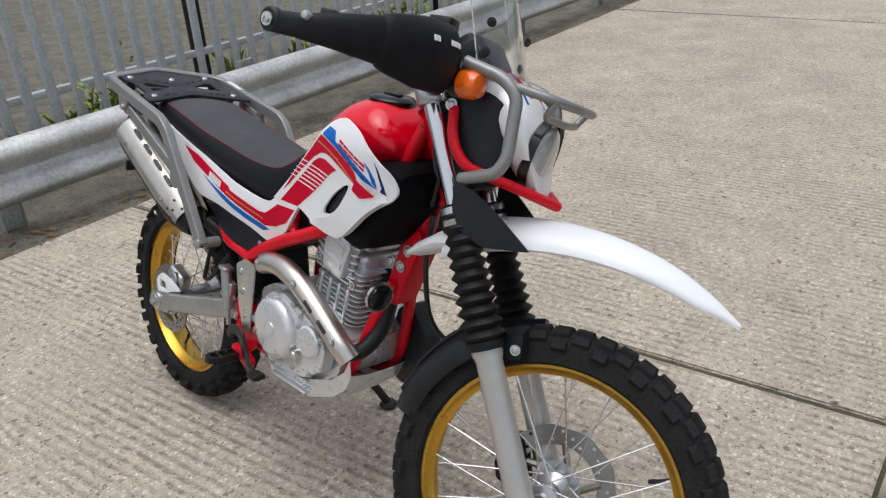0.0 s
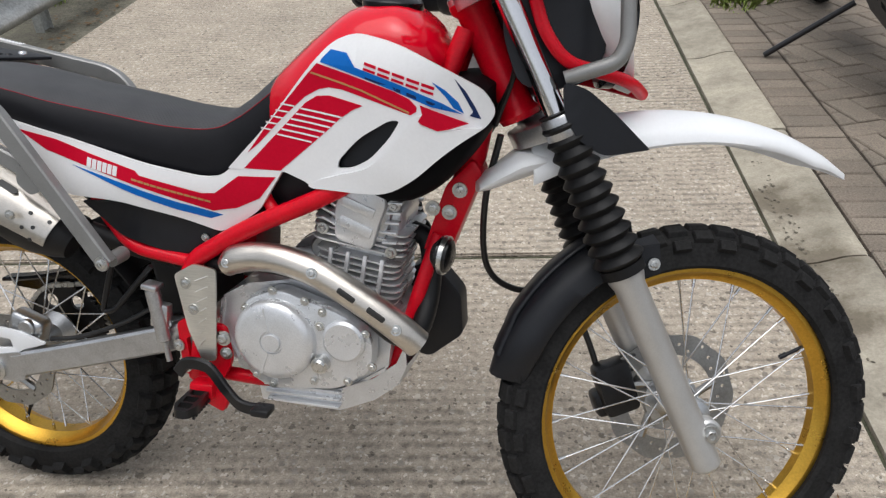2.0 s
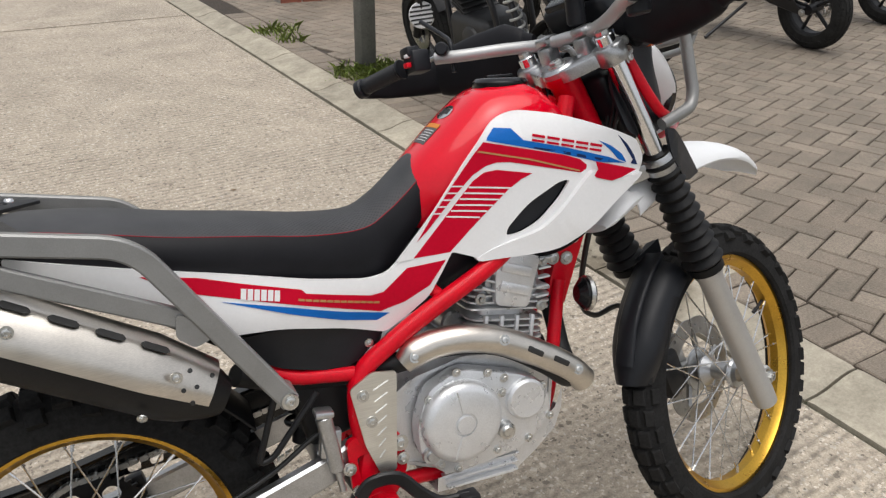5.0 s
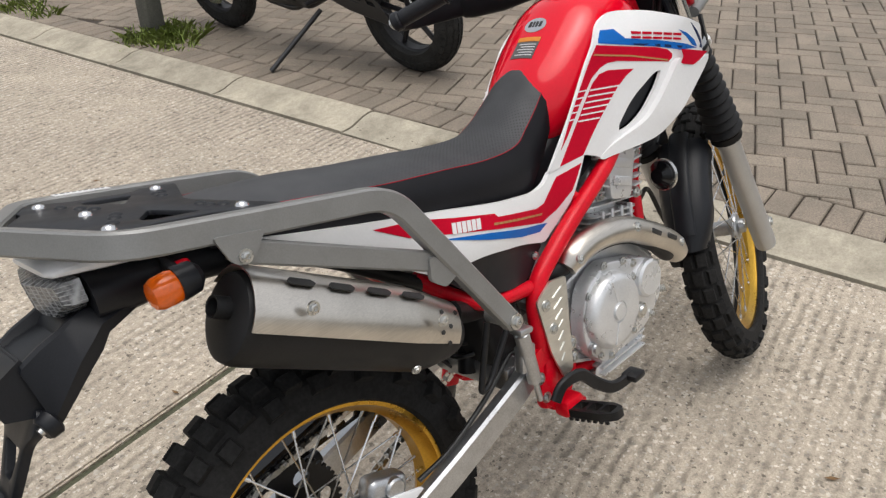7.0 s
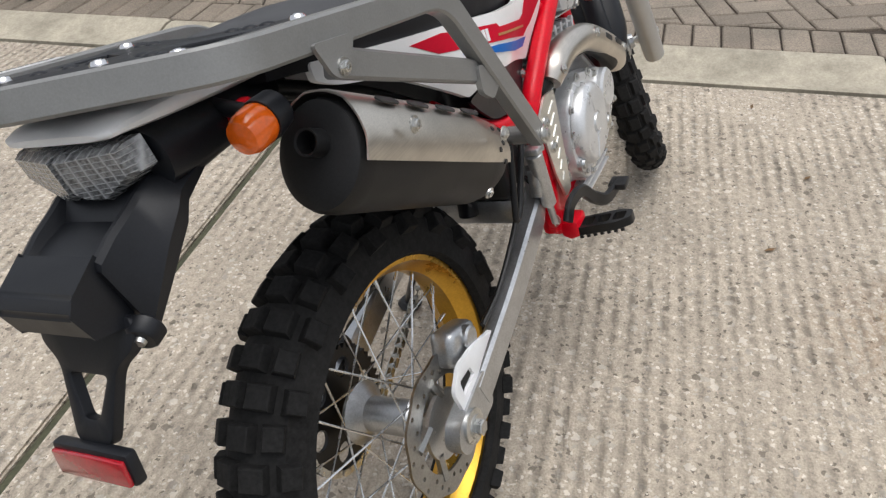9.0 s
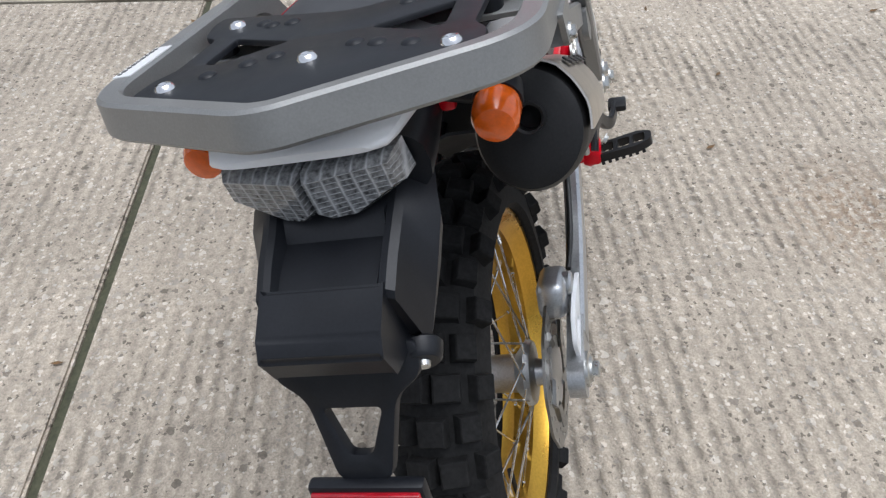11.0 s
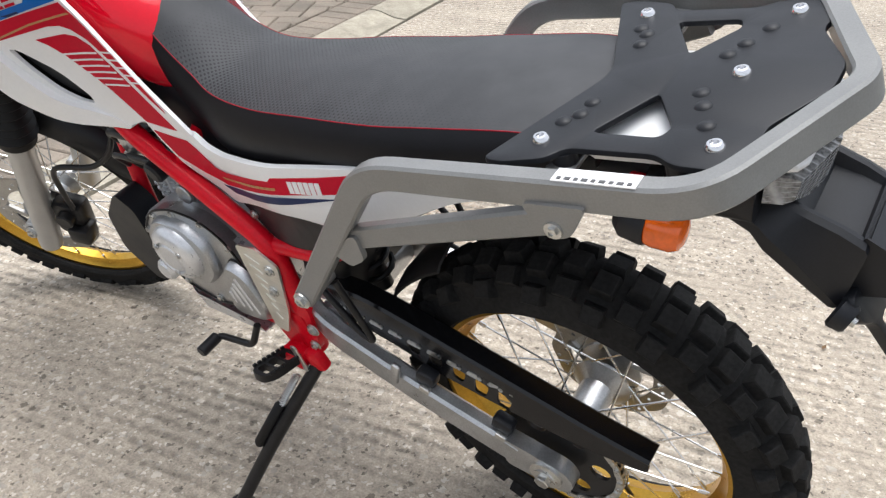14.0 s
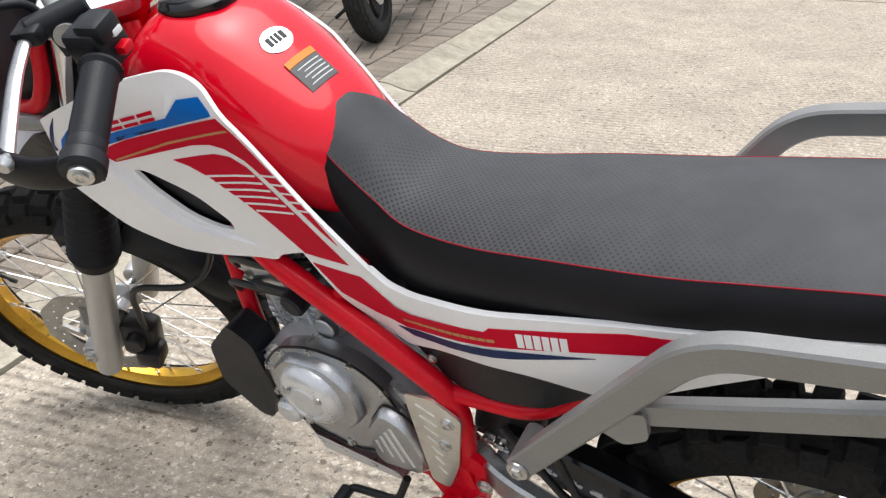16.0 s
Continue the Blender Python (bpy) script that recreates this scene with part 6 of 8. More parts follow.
        for z0, z1 in ((0.132, 0.150), (0.168, 0.186)):
            part("cover_step", box(bmesh.new(), V(-0.004, s * (0.1005 if s < 0 else 0.0805), (z0 + z1) / 2), (0.062, 0.006, z1 - z0), Matrix.Rotation(radians(12), 3, V(0, 1, 0)), 0.002), M_ALLOYPAINT, head, "", X)
        for k in range(4):
            part("fin_post", box(bmesh.new(), V(-0.048 + 0.032 * k, -0.0815 if s < 0 else 0.056, 0.042), (0.008, 0.010, 0.088), None, 0.002), M_ALLOYPAINT, eng, "", X)
        for dx, dz in ((-0.066, 0.12), (0.062, 0.105), (-0.062, 0.185), (0.056, 0.19)):
            part("head_bolt", hexbolt(bmesh.new(), V(dx, s * (0.086 if s < 0 else 0.066), dz), (0, s, 0), 0.007, 0.012), M_STEEL, head, "", X)
    part("spark_plug_cap", cyl(bmesh.new(), V(0.03, -0.055, 0.16), V(0.045, -0.095, 0.21), 0.009, 0.007, 14), M_BLACK, head, "black plug cap", X)
    part("throttle_body", cyl(bmesh.new(), V(-0.06, 0, 0.15), V(-0.15, 0, 0.165), 0.026, 0.03, 20), M_BLACK, head, "black inlet", X)
    return eng


engine()
# exhaust: header, heat shield, silencer
pts = smooth_line([V(0.845, 0.0, 0.655), V(0.878, -0.008, 0.64), V(0.890, -0.026, 0.59), V(0.890, -0.05, 0.535), V(0.882, -0.095, 0.498), V(0.855, -0.13, 0.503), V(0.80, -0.137, 0.548), V(0.71, -0.135, 0.60), V(0.61, -0.128, 0.615), V(0.54, -0.115, 0.60), V(0.44, -0.08, 0.585), V(0.34, -0.085, 0.60), V(0.26, -0.12, 0.64)], 8)
header = part("exhaust_header", tube(bmesh.new(), pts, 0.0185, 16), M_EXBLACK, bike, "matt black exhaust header pipe")
pts = smooth_line([V(0.538, -0.128, 0.600), V(0.565, -0.131, 0.618), V(0.61, -0.132, 0.626), V(0.66, -0.137, 0.624), V(0.72, -0.14, 0.607), V(0.80, -0.14, 0.563), V(0.86, -0.138, 0.522), V(0.892, -0.128, 0.49)], 8)
rads = [0.0195 + 0.0065 * min(1, i / 6) for i in range(len(pts))]
shield = part("header_shield", tube(bmesh.new(), pts, rads, 20), M_BRUSHED, header, "brushed stainless heat shield")
for i, (x, y, z) in enumerate(((0.552, -0.152, 0.617), (0.716, -0.164, 0.617), (0.863, -0.162, 0.528))):
    bolt(header, V(x, y, z), (0, -1, 0.25), 0.0065, 0.006)
for x, z in ((0.776, 0.583), (0.828, 0.553)):
    part("shield_slot", box(bmesh.new(), V(x, -0.1645, z), (0.036, 0.006, 0.011), Matrix.Rotation(radians(33), 3, V(0, 1, 0)), 0.003), M_DARKPRINT, header)

SIL0, SILD = V(-0.110, -0.148, 0.815), V(0.868, 0.02, -0.495).normalized()
su = V(0, -1, 0) - SILD * V(0, -1, 0).dot(SILD)
su.normalize()
sv = SILD.cross(su) * -1
if sv.z < 0:
    sv = -sv


def sil_ring(h, r, a0=0.0, a1=360.0, n=40, sq=1.12):
    """Points of the silencer's oval at distance h; angles from outward (0) to up (90)."""
    out = []
    for i in range(n):
        a = radians(a0 + (a1 - a0) * i / (n if a1 - a0 >= 359 else n - 1))
        out.append(SIL0 + SILD * h + su * (r * math.cos(a)) + sv * (r * sq * math.sin(a)))
    return out


bm = loft(bmesh.new(), [sil_ring(h, r) for h, r in ((0.0, 0.039), (0.004, 0.049), (0.014, 0.0525), (0.03, 0.0535), (0.31, 0.0535), (0.34, 0.049), (0.38, 0.036), (0.40, 0.026))])
silencer = part("silencer", bm, M_EXBLACK, bike, "matt black silencer with stainless shield", angle=35)
bm = lathe(bmesh.new(), [(0, 0.0), (0.011, 0.0), (0.0115, -0.02), (0.014, -0.021), (0.0145, 0.004), (0.022, 0.005), (0.024, 0.0)], SIL0 + su * 0.004 + sv * 0.012, SILD, 24)
part("tailpipe", bm, M_EXBLACK, silencer, "black outlet pipe")


def shield_mesh(h0, h1, r, cut):
    bm = bmesh.new()
    A = list(range(-6, 147, 8))
    facet = lambda a: r * (1.0 + 0.02 * (math.cos(radians(4 * (a - 15))) ** 8))
    rows = []
    for h, k in ((h0, 0.985), (h0 + 0.006, 1.0), (h1 - 0.10, 1.0), (h1 - 0.095, 0.998), (h1, 0.80)):
        rows.append([bm.verts.new(SIL0 + SILD * h + su * (facet(a) * k * math.cos(radians(a))) + sv * (facet(a) * k * 1.12 * math.sin(radians(a)))) for a in A])
    for a, b in zip(rows, rows[1:]):
        for j in range(len(A) - 1):
            bm.faces.new((a[j], a[j + 1], b[j + 1], b[j]))
    ext = bmesh.ops.extrude_face_region(bm, geom=bm.faces[:])
    c = SIL0
    for q in ext["geom"]:
        if isinstance(q, bmesh.types.BMVert):
            h = (q.co - c).dot(SILD)
            mid = c + SILD * h
            q.co = mid + (q.co - mid) * 0.965
    return bm


sh = part("silencer_shield", shield_mesh(0.006, 0.37, 0.0585, 0), M_BRUSHED, silencer, "brushed stainless heat shield", angle=25)
for k in range(4):
    h = 0.055 + 0.064 * k
    c = SIL0 + SILD * (h + 0.02) + su * (0.0605 * math.cos(radians(54))) + sv * (0.0605 * 1.12 * math.sin(radians(54)))
    nrm = (su * math.cos(radians(54)) + sv * math.sin(radians(54))).normalized()
    side = SILD.cross(nrm)
    R3 = Matrix((SILD, side, nrm)).transposed()
    part("shield_slot", plate(soft_poly([(-0.022, -0.0), (-0.016, -0.0058), (0.016, -0.0058), (0.022, 0), (0.016, 0.0058), (-0.016, 0.0058)], 0.002), (), 0.002, Matrix.Translation(c + nrm * 0.0012) @ R3.to_4x4()), M_DARKPRINT, silencer, "dark slot")
for p in (V(-0.027, -0.2135, 0.802), V(0.171, -0.2075, 0.689)):
    bolt(silencer, p, su, 0.0062, 0.006)
for i, (h, a) in enumerate(((0.325, 40), (0.342, 20), (0.36, 45), (0.325, 10), (0.345, -5))):
    k = 0.0585 * (1 - 0.2 * max(0, (h - 0.275) / 0.095)) * 1.0
    c = SIL0 + SILD * h + su * (k * math.cos(radians(a))) + sv * (k * 1.12 * math.sin(radians(a)))
    nrm = (su * math.cos(radians(a)) + sv * math.sin(radians(a))).normalized()
    part("shield_hole", lathe(bmesh.new(), [(0, 0.001), (0.0036, 0.001), (0.0036, -0.002), (0, -0.002)], c + nrm * 0.001, nrm, 12), M_DARKPRINT, silencer)
bolt(silencer, SIL0 + SILD * 0.285 + su * 0.052 - sv * 0.045, su * 0.8 - sv * 0.5, 0.005, 0.005)

# ---- swing arm, chain, guard, rear brake
for s in (-1, 1):
    y = 0.122 * s
    bm = bmesh.new()
    pts = [V(0.475, 0.085 * s, 0.455), V(0.40, 0.115 * s, 0.437), V(0.22, y, 0.385), V(0.05, y, 0.338)]
    tube(bm, rounded(pts, 0.06, 6), 1, section=bar_section(0.052, 0.026, 0.005), up=(0, 0, 1))
    arm = part("swing_arm", bm, M_ALLOY, bike, "satin alloy swing arm")
    bm = bmesh.new()
    loft(bm, [[V(x, y + d, z) for x, z in soft_poly([(0.07, 0.372), (-0.03, 0.352), (-0.045, 0.325), (-0.03, 0.298), (0.07, 0.308)], 0.012)] for d in (-0.012, 0.012)])
    part("axle_block", bm, M_ALLOY, arm, "alloy axle block")
    part("adjuster_cam", lathe(bmesh.new(), [(0, 0.006), (0.02, 0.006), (0.026, 0.004), (0.026, 0), (0, 0)], V(0, y + 0.012 * s, 0.327), (0, s, 0), 24), M_STEEL, arm)
    part("axle_nut", hexbolt(cyl(bmesh.new(), V(0, y + 0.012 * s, 0.327), V(0, y + 0.03 * s, 0.327), 0.008, None, 14), V(0, y + 0.016 * s, 0.327), (0, s, 0), 0.012, 0.014), M_STEEL, arm, "axle nut")
    if s > 0:
        part("arm_loop", box(bmesh.new(), V(0.245, 0.142 * s, 0.435), (0.016, 0.01, 0.05), Matrix.Rotation(radians(-18), 3, V(0, 1, 0)), 0.004), M_ALLOY, arm, "alloy lug")
    # passenger footrest hanger
    pts = rounded([V(0.385, 0.128 * s, 0.585), V(0.30, 0.134 * s, 0.49), V(0.275, 0.136 * s, 0.485), V(0.315, 0.138 * s, 0.60)], 0.02)
    part("hanger_rod", tube(bmesh.new(), pts, 0.0055, 10), M_DARKSTEEL, bike, "black steel hanger rod")
part("swing_arm_bridge", box(bmesh.new(), V(0.40, 0, 0.44), (0.05, 0.2, 0.05), None, 0.01), M_ALLOY, bike, "alloy swing arm bridge")
# chain guard, chain, sprockets
outline = soft_poly([(0.40, 0.525), (0.30, 0.525), (0.10, 0.475), (-0.06, 0.438), (-0.14, 0.426, 0.012), (-0.145, 0.402, 0.012), (-0.06, 0.395), (0.05, 0.405), (0.20, 0.42), (0.31, 0.445), (0.40, 0.47)], 0.02)
holes = [soft_poly([(x, z), (x + 0.026, z + 0.007), (x + 0.024, z - 0.014), (x + 0.004, z - 0.018)], 0.006) for x, z in ((0.225, 0.455), (0.185, 0.447), (0.145, 0.439), (0.105, 0.431), (0.065, 0.425))]
guardp = part("chain_guard", skin(outline, lambda x, z: 0.098 + 0.01 * sstep(0.44, 0.40, z), 1, 0.004, 0, holes), M_BLACKGLOSS, bike, "gloss black slotted chain guard")
bm = tube(bmesh.new(), smooth_line([V(0.40, 0.088, 0.527), V(0.30, 0.088, 0.527), V(0.10, 0.088, 0.478), V(-0.06, 0.09, 0.44), V(-0.145, 0.092, 0.426)], 5), 1, section=bar_section(0.010, 0.036, 0.004), up=(0, 0, 1))
part("guard_top", bm, M_BLACKGLOSS, guardp)


def sprocket(c, r, teeth, y):
    pts = []
    for i in range(teeth * 4):
        k = i % 4
        rr = r + (0.004 if k in (1, 2) else -0.003)
        a = 2 * math.pi * i / (teeth * 4)
        pts.append((c.x + rr * math.cos(a), c.z + rr * math.sin(a)))
    hs = [[(c.x + r * 0.68 * math.cos(a0) + r * 0.17 * math.cos(b), c.z + r * 0.68 * math.sin(a0) + r * 0.17 * math.sin(b)) for b in [2 * math.pi * j / 12 for j in range(12)]] for a0 in [2 * math.pi * q / 6 for q in range(6)]]
    return plate(pts, hs, 0.006, Matrix.Translation((0, y + 0.003, 0)) @ pose(0, 0, 0, 90, 0, 0))


for x in (0.205, 0.075):
    z = 0.338 + (x - 0.05) * 0.2765 + 0.026
    tab = part("guard_tab", box(bmesh.new(), V(x, 0.116, z + 0.014), (0.034, 0.024, 0.026), Matrix.Rotation(radians(-15), 3, V(0, 1, 0)), 0.006), M_BLACK, guardp, "black rubber guard tab")
    part("tab_clip", box(bmesh.new(), V(x - 0.002, 0.131, z + 0.001), (0.018, 0.01, 0.012), Matrix.Rotation(radians(-15), 3, V(0, 1, 0)), 0.002), M_STEEL, tab, "zinc plated clip")
part("rear_sprocket", sprocket(REAR_AXLE, 0.098, 48, 0.092), M_DARKSTEEL, bike, "black steel rear sprocket")
bm = bmesh.new()
loopc = []
F0 = V(0.52, 0, 0.475)
for i in range(40):
    loopc.append(V(F0.x + 0.034 * math.cos(radians(80 - 160 * i / 39)), 0.092, F0.z + 0.034 * math.sin(radians(80 - 160 * i / 39))))
lowp, upp = V(0.0, 0.092, 0.325 - 0.098), V(0.0, 0.092, 0.325 + 0.098)
n = 60
run = [loopc[-1].lerp(lowp, i / n) for i in range(1, n)]
back_ = [V(0.098 * math.cos(radians(-90 - 180 * i / 40)), 0.092, 0.325 + 0.098 * math.sin(radians(-90 - 180 * i / 40))) for i in range(41)]
run2 = [upp.lerp(loopc[0], i / n) for i in range(1, n)]
line = loopc + run + back_ + run2
d_acc, last = 0.0, line[0]
k = 0
for a, b in zip(line, line[1:]):
    d_acc += (b - a).length
    if d_acc >= 0.0127:
        d_acc = 0.0
        t = (b - a).normalized()
        R3 = Matrix((t, V(0, 1, 0), t.cross(V(0, 1, 0)))).transposed()
        for e in (-0.006, 0.006):
            box(bm, b + V(0, e * (1 if k % 2 else 0.7), 0), (0.0145, 0.0022, 0.0105), R3)
        cyl(bm, b + t * 0.006 + V(0, -0.008, 0), b + t * 0.006 + V(0, 0.008, 0), 0.0042, None, 6)
        k += 1
part("drive_chain", bm, M_STEEL, bike, "steel roller drive chain")
bm = box(bmesh.new(), V(0.07, -0.098, 0.415), (0.075, 0.04, 0.055), Matrix.Rotation(radians(20), 3, V(0, 1, 0)), 0.012, 3)
cyl(bm, V(0.08, -0.09, 0.42), V(0.08, -0.125, 0.42), 0.018, None, 18, 0.003)
part("rear_caliper", bm, M_ALLOY, bike, "silver rear brake caliper")
out = soft_poly([(0.0, 0.35), (-0.01, 0.395), (0.02, 0.42), (0.07, 0.415), (0.13, 0.395), (0.07, 0.375), (0.05, 0.36)], 0.01)
part("caliper_guard", plate(out, [soft_poly([(0.012, 0.372), (0.012, 0.398), (0.045, 0.396), (0.05, 0.378)], 0.004)], 0.006, Matrix.Translation((0, -0.124, 0)) @ pose(0, 0, 0, 90, 0, 0), 0.001), M_WHITEFENDER, bike, "white plastic caliper guard")
part("rear_brake_hose", tube(bmesh.new(), smooth_line([V(0.13, -0.115, 0.40), V(0.20, -0.118, 0.415), V(0.30, -0.115, 0.455), V(0.38, -0.11, 0.50), V(0.385, -0.125, 0.49)], 6), 0.0045, 10), M_CABLE, bike, "black brake hose")
bm = cyl(bmesh.new(), V(0.388, -0.138, 0.545), V(0.402, -0.138, 0.44), 0.014, 0.013, 18, 0.003)
box(bm, V(0.389, -0.138, 0.55), (0.032, 0.03, 0.012), Matrix.Rotation(radians(8), 3, V(0, 1, 0)), 0.004)
box(bm, V(0.396, -0.13, 0.49), (0.036, 0.02, 0.05), Matrix.Rotation(radians(8), 3, V(0, 1, 0)), 0.004)
cyl(bm, V(0.402, -0.138, 0.44), V(0.408, -0.138, 0.40), 0.006, None, 10)
part("rear_master_cylinder", bm, M_ALLOY, bike, "silver rear brake master cylinder")
# inner mudguard and rear shock
bm = bmesh.new()
rows_i = []
for i in range(20):
    a = radians(36 + 22 * i / 19)
    R = 0.350
    rows_i.append([bm.verts.new(REAR_AXLE + V(R * math.cos(a), y, R * math.sin(a) - 0.06 * abs(y / 0.08) ** 4)) for y in (-0.062, -0.054, -0.022, 0.022, 0.054, 0.062)])
for a, b in zip(rows_i, rows_i[1:]):
    for j in range(5):
        bm.faces.new((a[j], a[j + 1], b[j + 1], b[j]))
ext = bmesh.ops.extrude_face_region(bm, geom=bm.faces[:])
for q in ext["geom"]:
    if isinstance(q, bmesh.types.BMVert):
        q.co = REAR_AXLE + (q.co - REAR_AXLE) * 1.012
part("inner_mudguard", bm, M_EXBLACK, bike, "black inner rear mudguard", angle=50)
bm = cyl(bmesh.new(), V(0.37, 0, 0.44), V(0.43, 0, 0.70), 0.018, None, 16)
coil = [V(0.375 + 0.05 * i / 120, 0, 0.47 + 0.2 * i / 120) + V(0.030 * math.cos(i * 0.42), 0.032 * math.sin(i * 0.42), 0) for i in range(121)]
tube(bm, coil, 0.0055, 8)
part("rear_shock", bm, M_DARKSTEEL, bike, "black rear shock absorber")

# ---- skid plate, foot controls, stand
bm = bmesh.new()
prof = [(0.862, 0.425), (0.845, 0.385), (0.80, 0.348), (0.74, 0.330), (0.585, 0.332)]
rows_p = []
for x, z in prof:
    w = 0.105 if x < 0.8 else 0.085
    rows_p.append([bm.verts.new((x, y * w, z + dz)) for y, dz in ((-1.2, 0.045 if x > 0.6 else 0.03), (-1.12, 0.0), (-0.5, -0.008), (0.5, -0.008), (1.12, 0.0), (1.2, 0.045 if x > 0.6 else 0.03))])
for a, b in zip(rows_p, rows_p[1:]):
    for j in range(5):
        bm.faces.new((a[j], a[j + 1], b[j + 1], b[j]))
ext = bmesh.ops.extrude_face_region(bm, geom=bm.faces[:])
bmesh.ops.translate(bm, vec=(0, 0, 0.003), verts=[q for q in ext["geom"] if isinstance(q, bmesh.types.BMVert)])
part("skid_plate", bm, M_ALLOYPAINT, bike, "bent aluminium skid plate")


def footrest(s):
    base = V(0.475, 0.15 * s, 0.355)
    tip = V(0.490, (0.246 if s < 0 else 0.222) * s, 0.366)
    bm = bmesh.new()
    d = (tip - base)
    L = d.length
    R3 = Matrix((V(1, 0, 0), d.normalized(), V(1, 0, 0).cross(d.normalized()))).transposed()
    out = soft_poly([(-0.019, 0), (-0.022, L * 0.75), (-0.012, L), (0.012, L), (0.022, L * 0.75), (0.019, 0)], 0.008)
    holes = [soft_poly([(-0.013, L * a), (0.013, L * a), (0.012, L * (a + 0.22)), (-0.012, L * (a + 0.22))], 0.004) for a in (0.08, 0.38, 0.66)]
    p = part("footrest", plate(out, holes, 0.016, Matrix.Translation(base) @ R3.to_4x4()), M_DARKSTEEL, bike, "black toothed steel footrest")
    bm = bmesh.new()
    for k in range(7):
        for e in (-0.0195, 0.0195):
            c = base + R3 @ V(e, L * (0.08 + 0.125 * k), 0.018)
            box(bm, c, (0.004, 0.006, 0.006), R3)
    tagged(part("footrest_teeth", bm, M_DARKSTEEL, p), kind="stuff")
    part("footrest_bracket", box(box(bmesh.new(), V(0.478, 0.14 * s, 0.352), (0.05, 0.035, 0.034), None, 0.008), V(0.495, 0.135 * s, 0.335), (0.06, 0.02, 0.04), Matrix.Rotation(radians(25), 3, V(0, 1, 0)), 0.008), M_FRAME, p, "red footrest bracket")
    return p


footrest(-1)
footrest(1)
pts = smooth_line([V(0.432, -0.15, 0.385), V(0.455, -0.153, 0.408), V(0.50, -0.158, 0.407), V(0.535, -0.165, 0.372), V(0.57, -0.175, 0.348), V(0.62, -0.182, 0.348)], 6)
pedal = part("brake_pedal", tube(bmesh.new(), pts, 1, section=bar_section(0.024, 0.011, 0.003), up=(0, 0, 1)), M_DARKSTEEL, bike, "black steel brake pedal")
part("pedal_pad", box(bmesh.new(), V(0.618, -0.187, 0.352), (0.035, 0.034, 0.014), None, 0.004), M_DARKSTEEL, pedal, "ridged pad")
pts = rounded([V(0.545, 0.15, 0.405), V(0.56, 0.165, 0.36), V(0.65, 0.168, 0.345), V(0.652, 0.20, 0.345)], 0.015)
gear = part("gear_lever", tube(bmesh.new(), pts, 0.0065, 12), M_DARKSTEEL, bike, "black steel gear lever")
part("lever_rubber", cyl(bmesh.new(), V(0.652, 0.172, 0.345), V(0.652, 0.215, 0.345), 0.011, None, 16, 0.002), M_BLACK, gear, "black rubber toe piece")

# side stand, from its red lug down to the ground
inv = BIKE.inverted()
foot = inv @ V(0.55, 0.335, 0.012)
top = V(0.436, 0.135, 0.345)
mid = top.lerp(foot, 0.5) + V(0.0, 0.006, 0.004)
stand = part("side_stand", tube(bmesh.new(), smooth_line([top, mid, foot], 6), 0.0125, 14), M_DARKSTEEL, bike, "black side stand resting on the concrete")
fw = BIKE.to_3x3().inverted() @ V(0, 0, 1)
part("stand_foot", lathe(bmesh.new(), [(0, -0.008), (0.026, -0.008), (0.028, -0.004), (0.02, 0.006), (0, 0.01)], foot, fw, 20), M_DARKSTEEL, stand, "flat steel foot")
part("stand_lug", box(bmesh.new(), top + V(0.0, 0.0, 0.012), (0.036, 0.024, 0.044), Matrix.Rotation(radians(20), 3, V(0, 1, 0)), 0.008), M_FRAME, stand, "red stand lug")
d = (foot - top)
part("spring_sleeve", tube(bmesh.new(), [top + V(0.024, 0.02, 0) + d * f for f in (0.24, 0.26, 0.52, 0.54)], [0.006, 0.0105, 0.0105, 0.006], 12), M_BOOT, stand, "black rubber spring sleeve")
coil = [top + V(0.024, 0.02, 0.0) + d * (0.06 + 0.19 * i / 140) + V(0.007 * math.cos(i * 0.7), 0.007 * math.sin(i * 0.7), 0) for i in range(141)]
part("stand_spring", tube(bmesh.new(), coil, 0.0014, 6), M_STEEL, stand, "coil spring")
part("spring_plate", box(bmesh.new(), top + V(0.02, 0.018, 0.015), (0.012, 0.005, 0.07), Matrix.Rotation(radians(15), 3, V(0, 1, 0)), 0.002), M_STEEL, stand, "zinc plated spring plate")

# horn
horn = part("horn", lathe(bmesh.new(), [(0, 0.016), (0.016, 0.016), (0.028, 0.011), (0.031, 0.003), (0.031, -0.008), (0.016, -0.02), (0, -0.02)], V(0.928, -0.092, 0.645), V(1, -0.12, -0.1), 28), M_BLACKGLOSS, bike, "round black horn")
part("horn_rim", lathe(bmesh.new(), [(0.031, 0.006), (0.034, 0.006), (0.034, -0.002), (0.031, -0.002)], V(0.928, -0.092, 0.645), V(1, -0.12, -0.1), 28, True), M_STEEL, horn, "bright horn rim")
# oil cooler shield on the left
out = soft_poly([(0.925, 0.505), (0.862, 0.575), (0.82, 0.55), (0.806, 0.45), (0.832, 0.37), (0.862, 0.362), (0.93, 0.42)], 0.014)
part("engine_shield", plate(out, (), 0.05, Matrix.Translation((0, 0.122, 0)) @ pose(0, 0, 0, 90, 0, 0), 0.004), M_BLACK, bike, "matt black engine shield")

# ---- rack
def rack_z(x):
    return 0.902 - 0.185 * (x - 0.11)


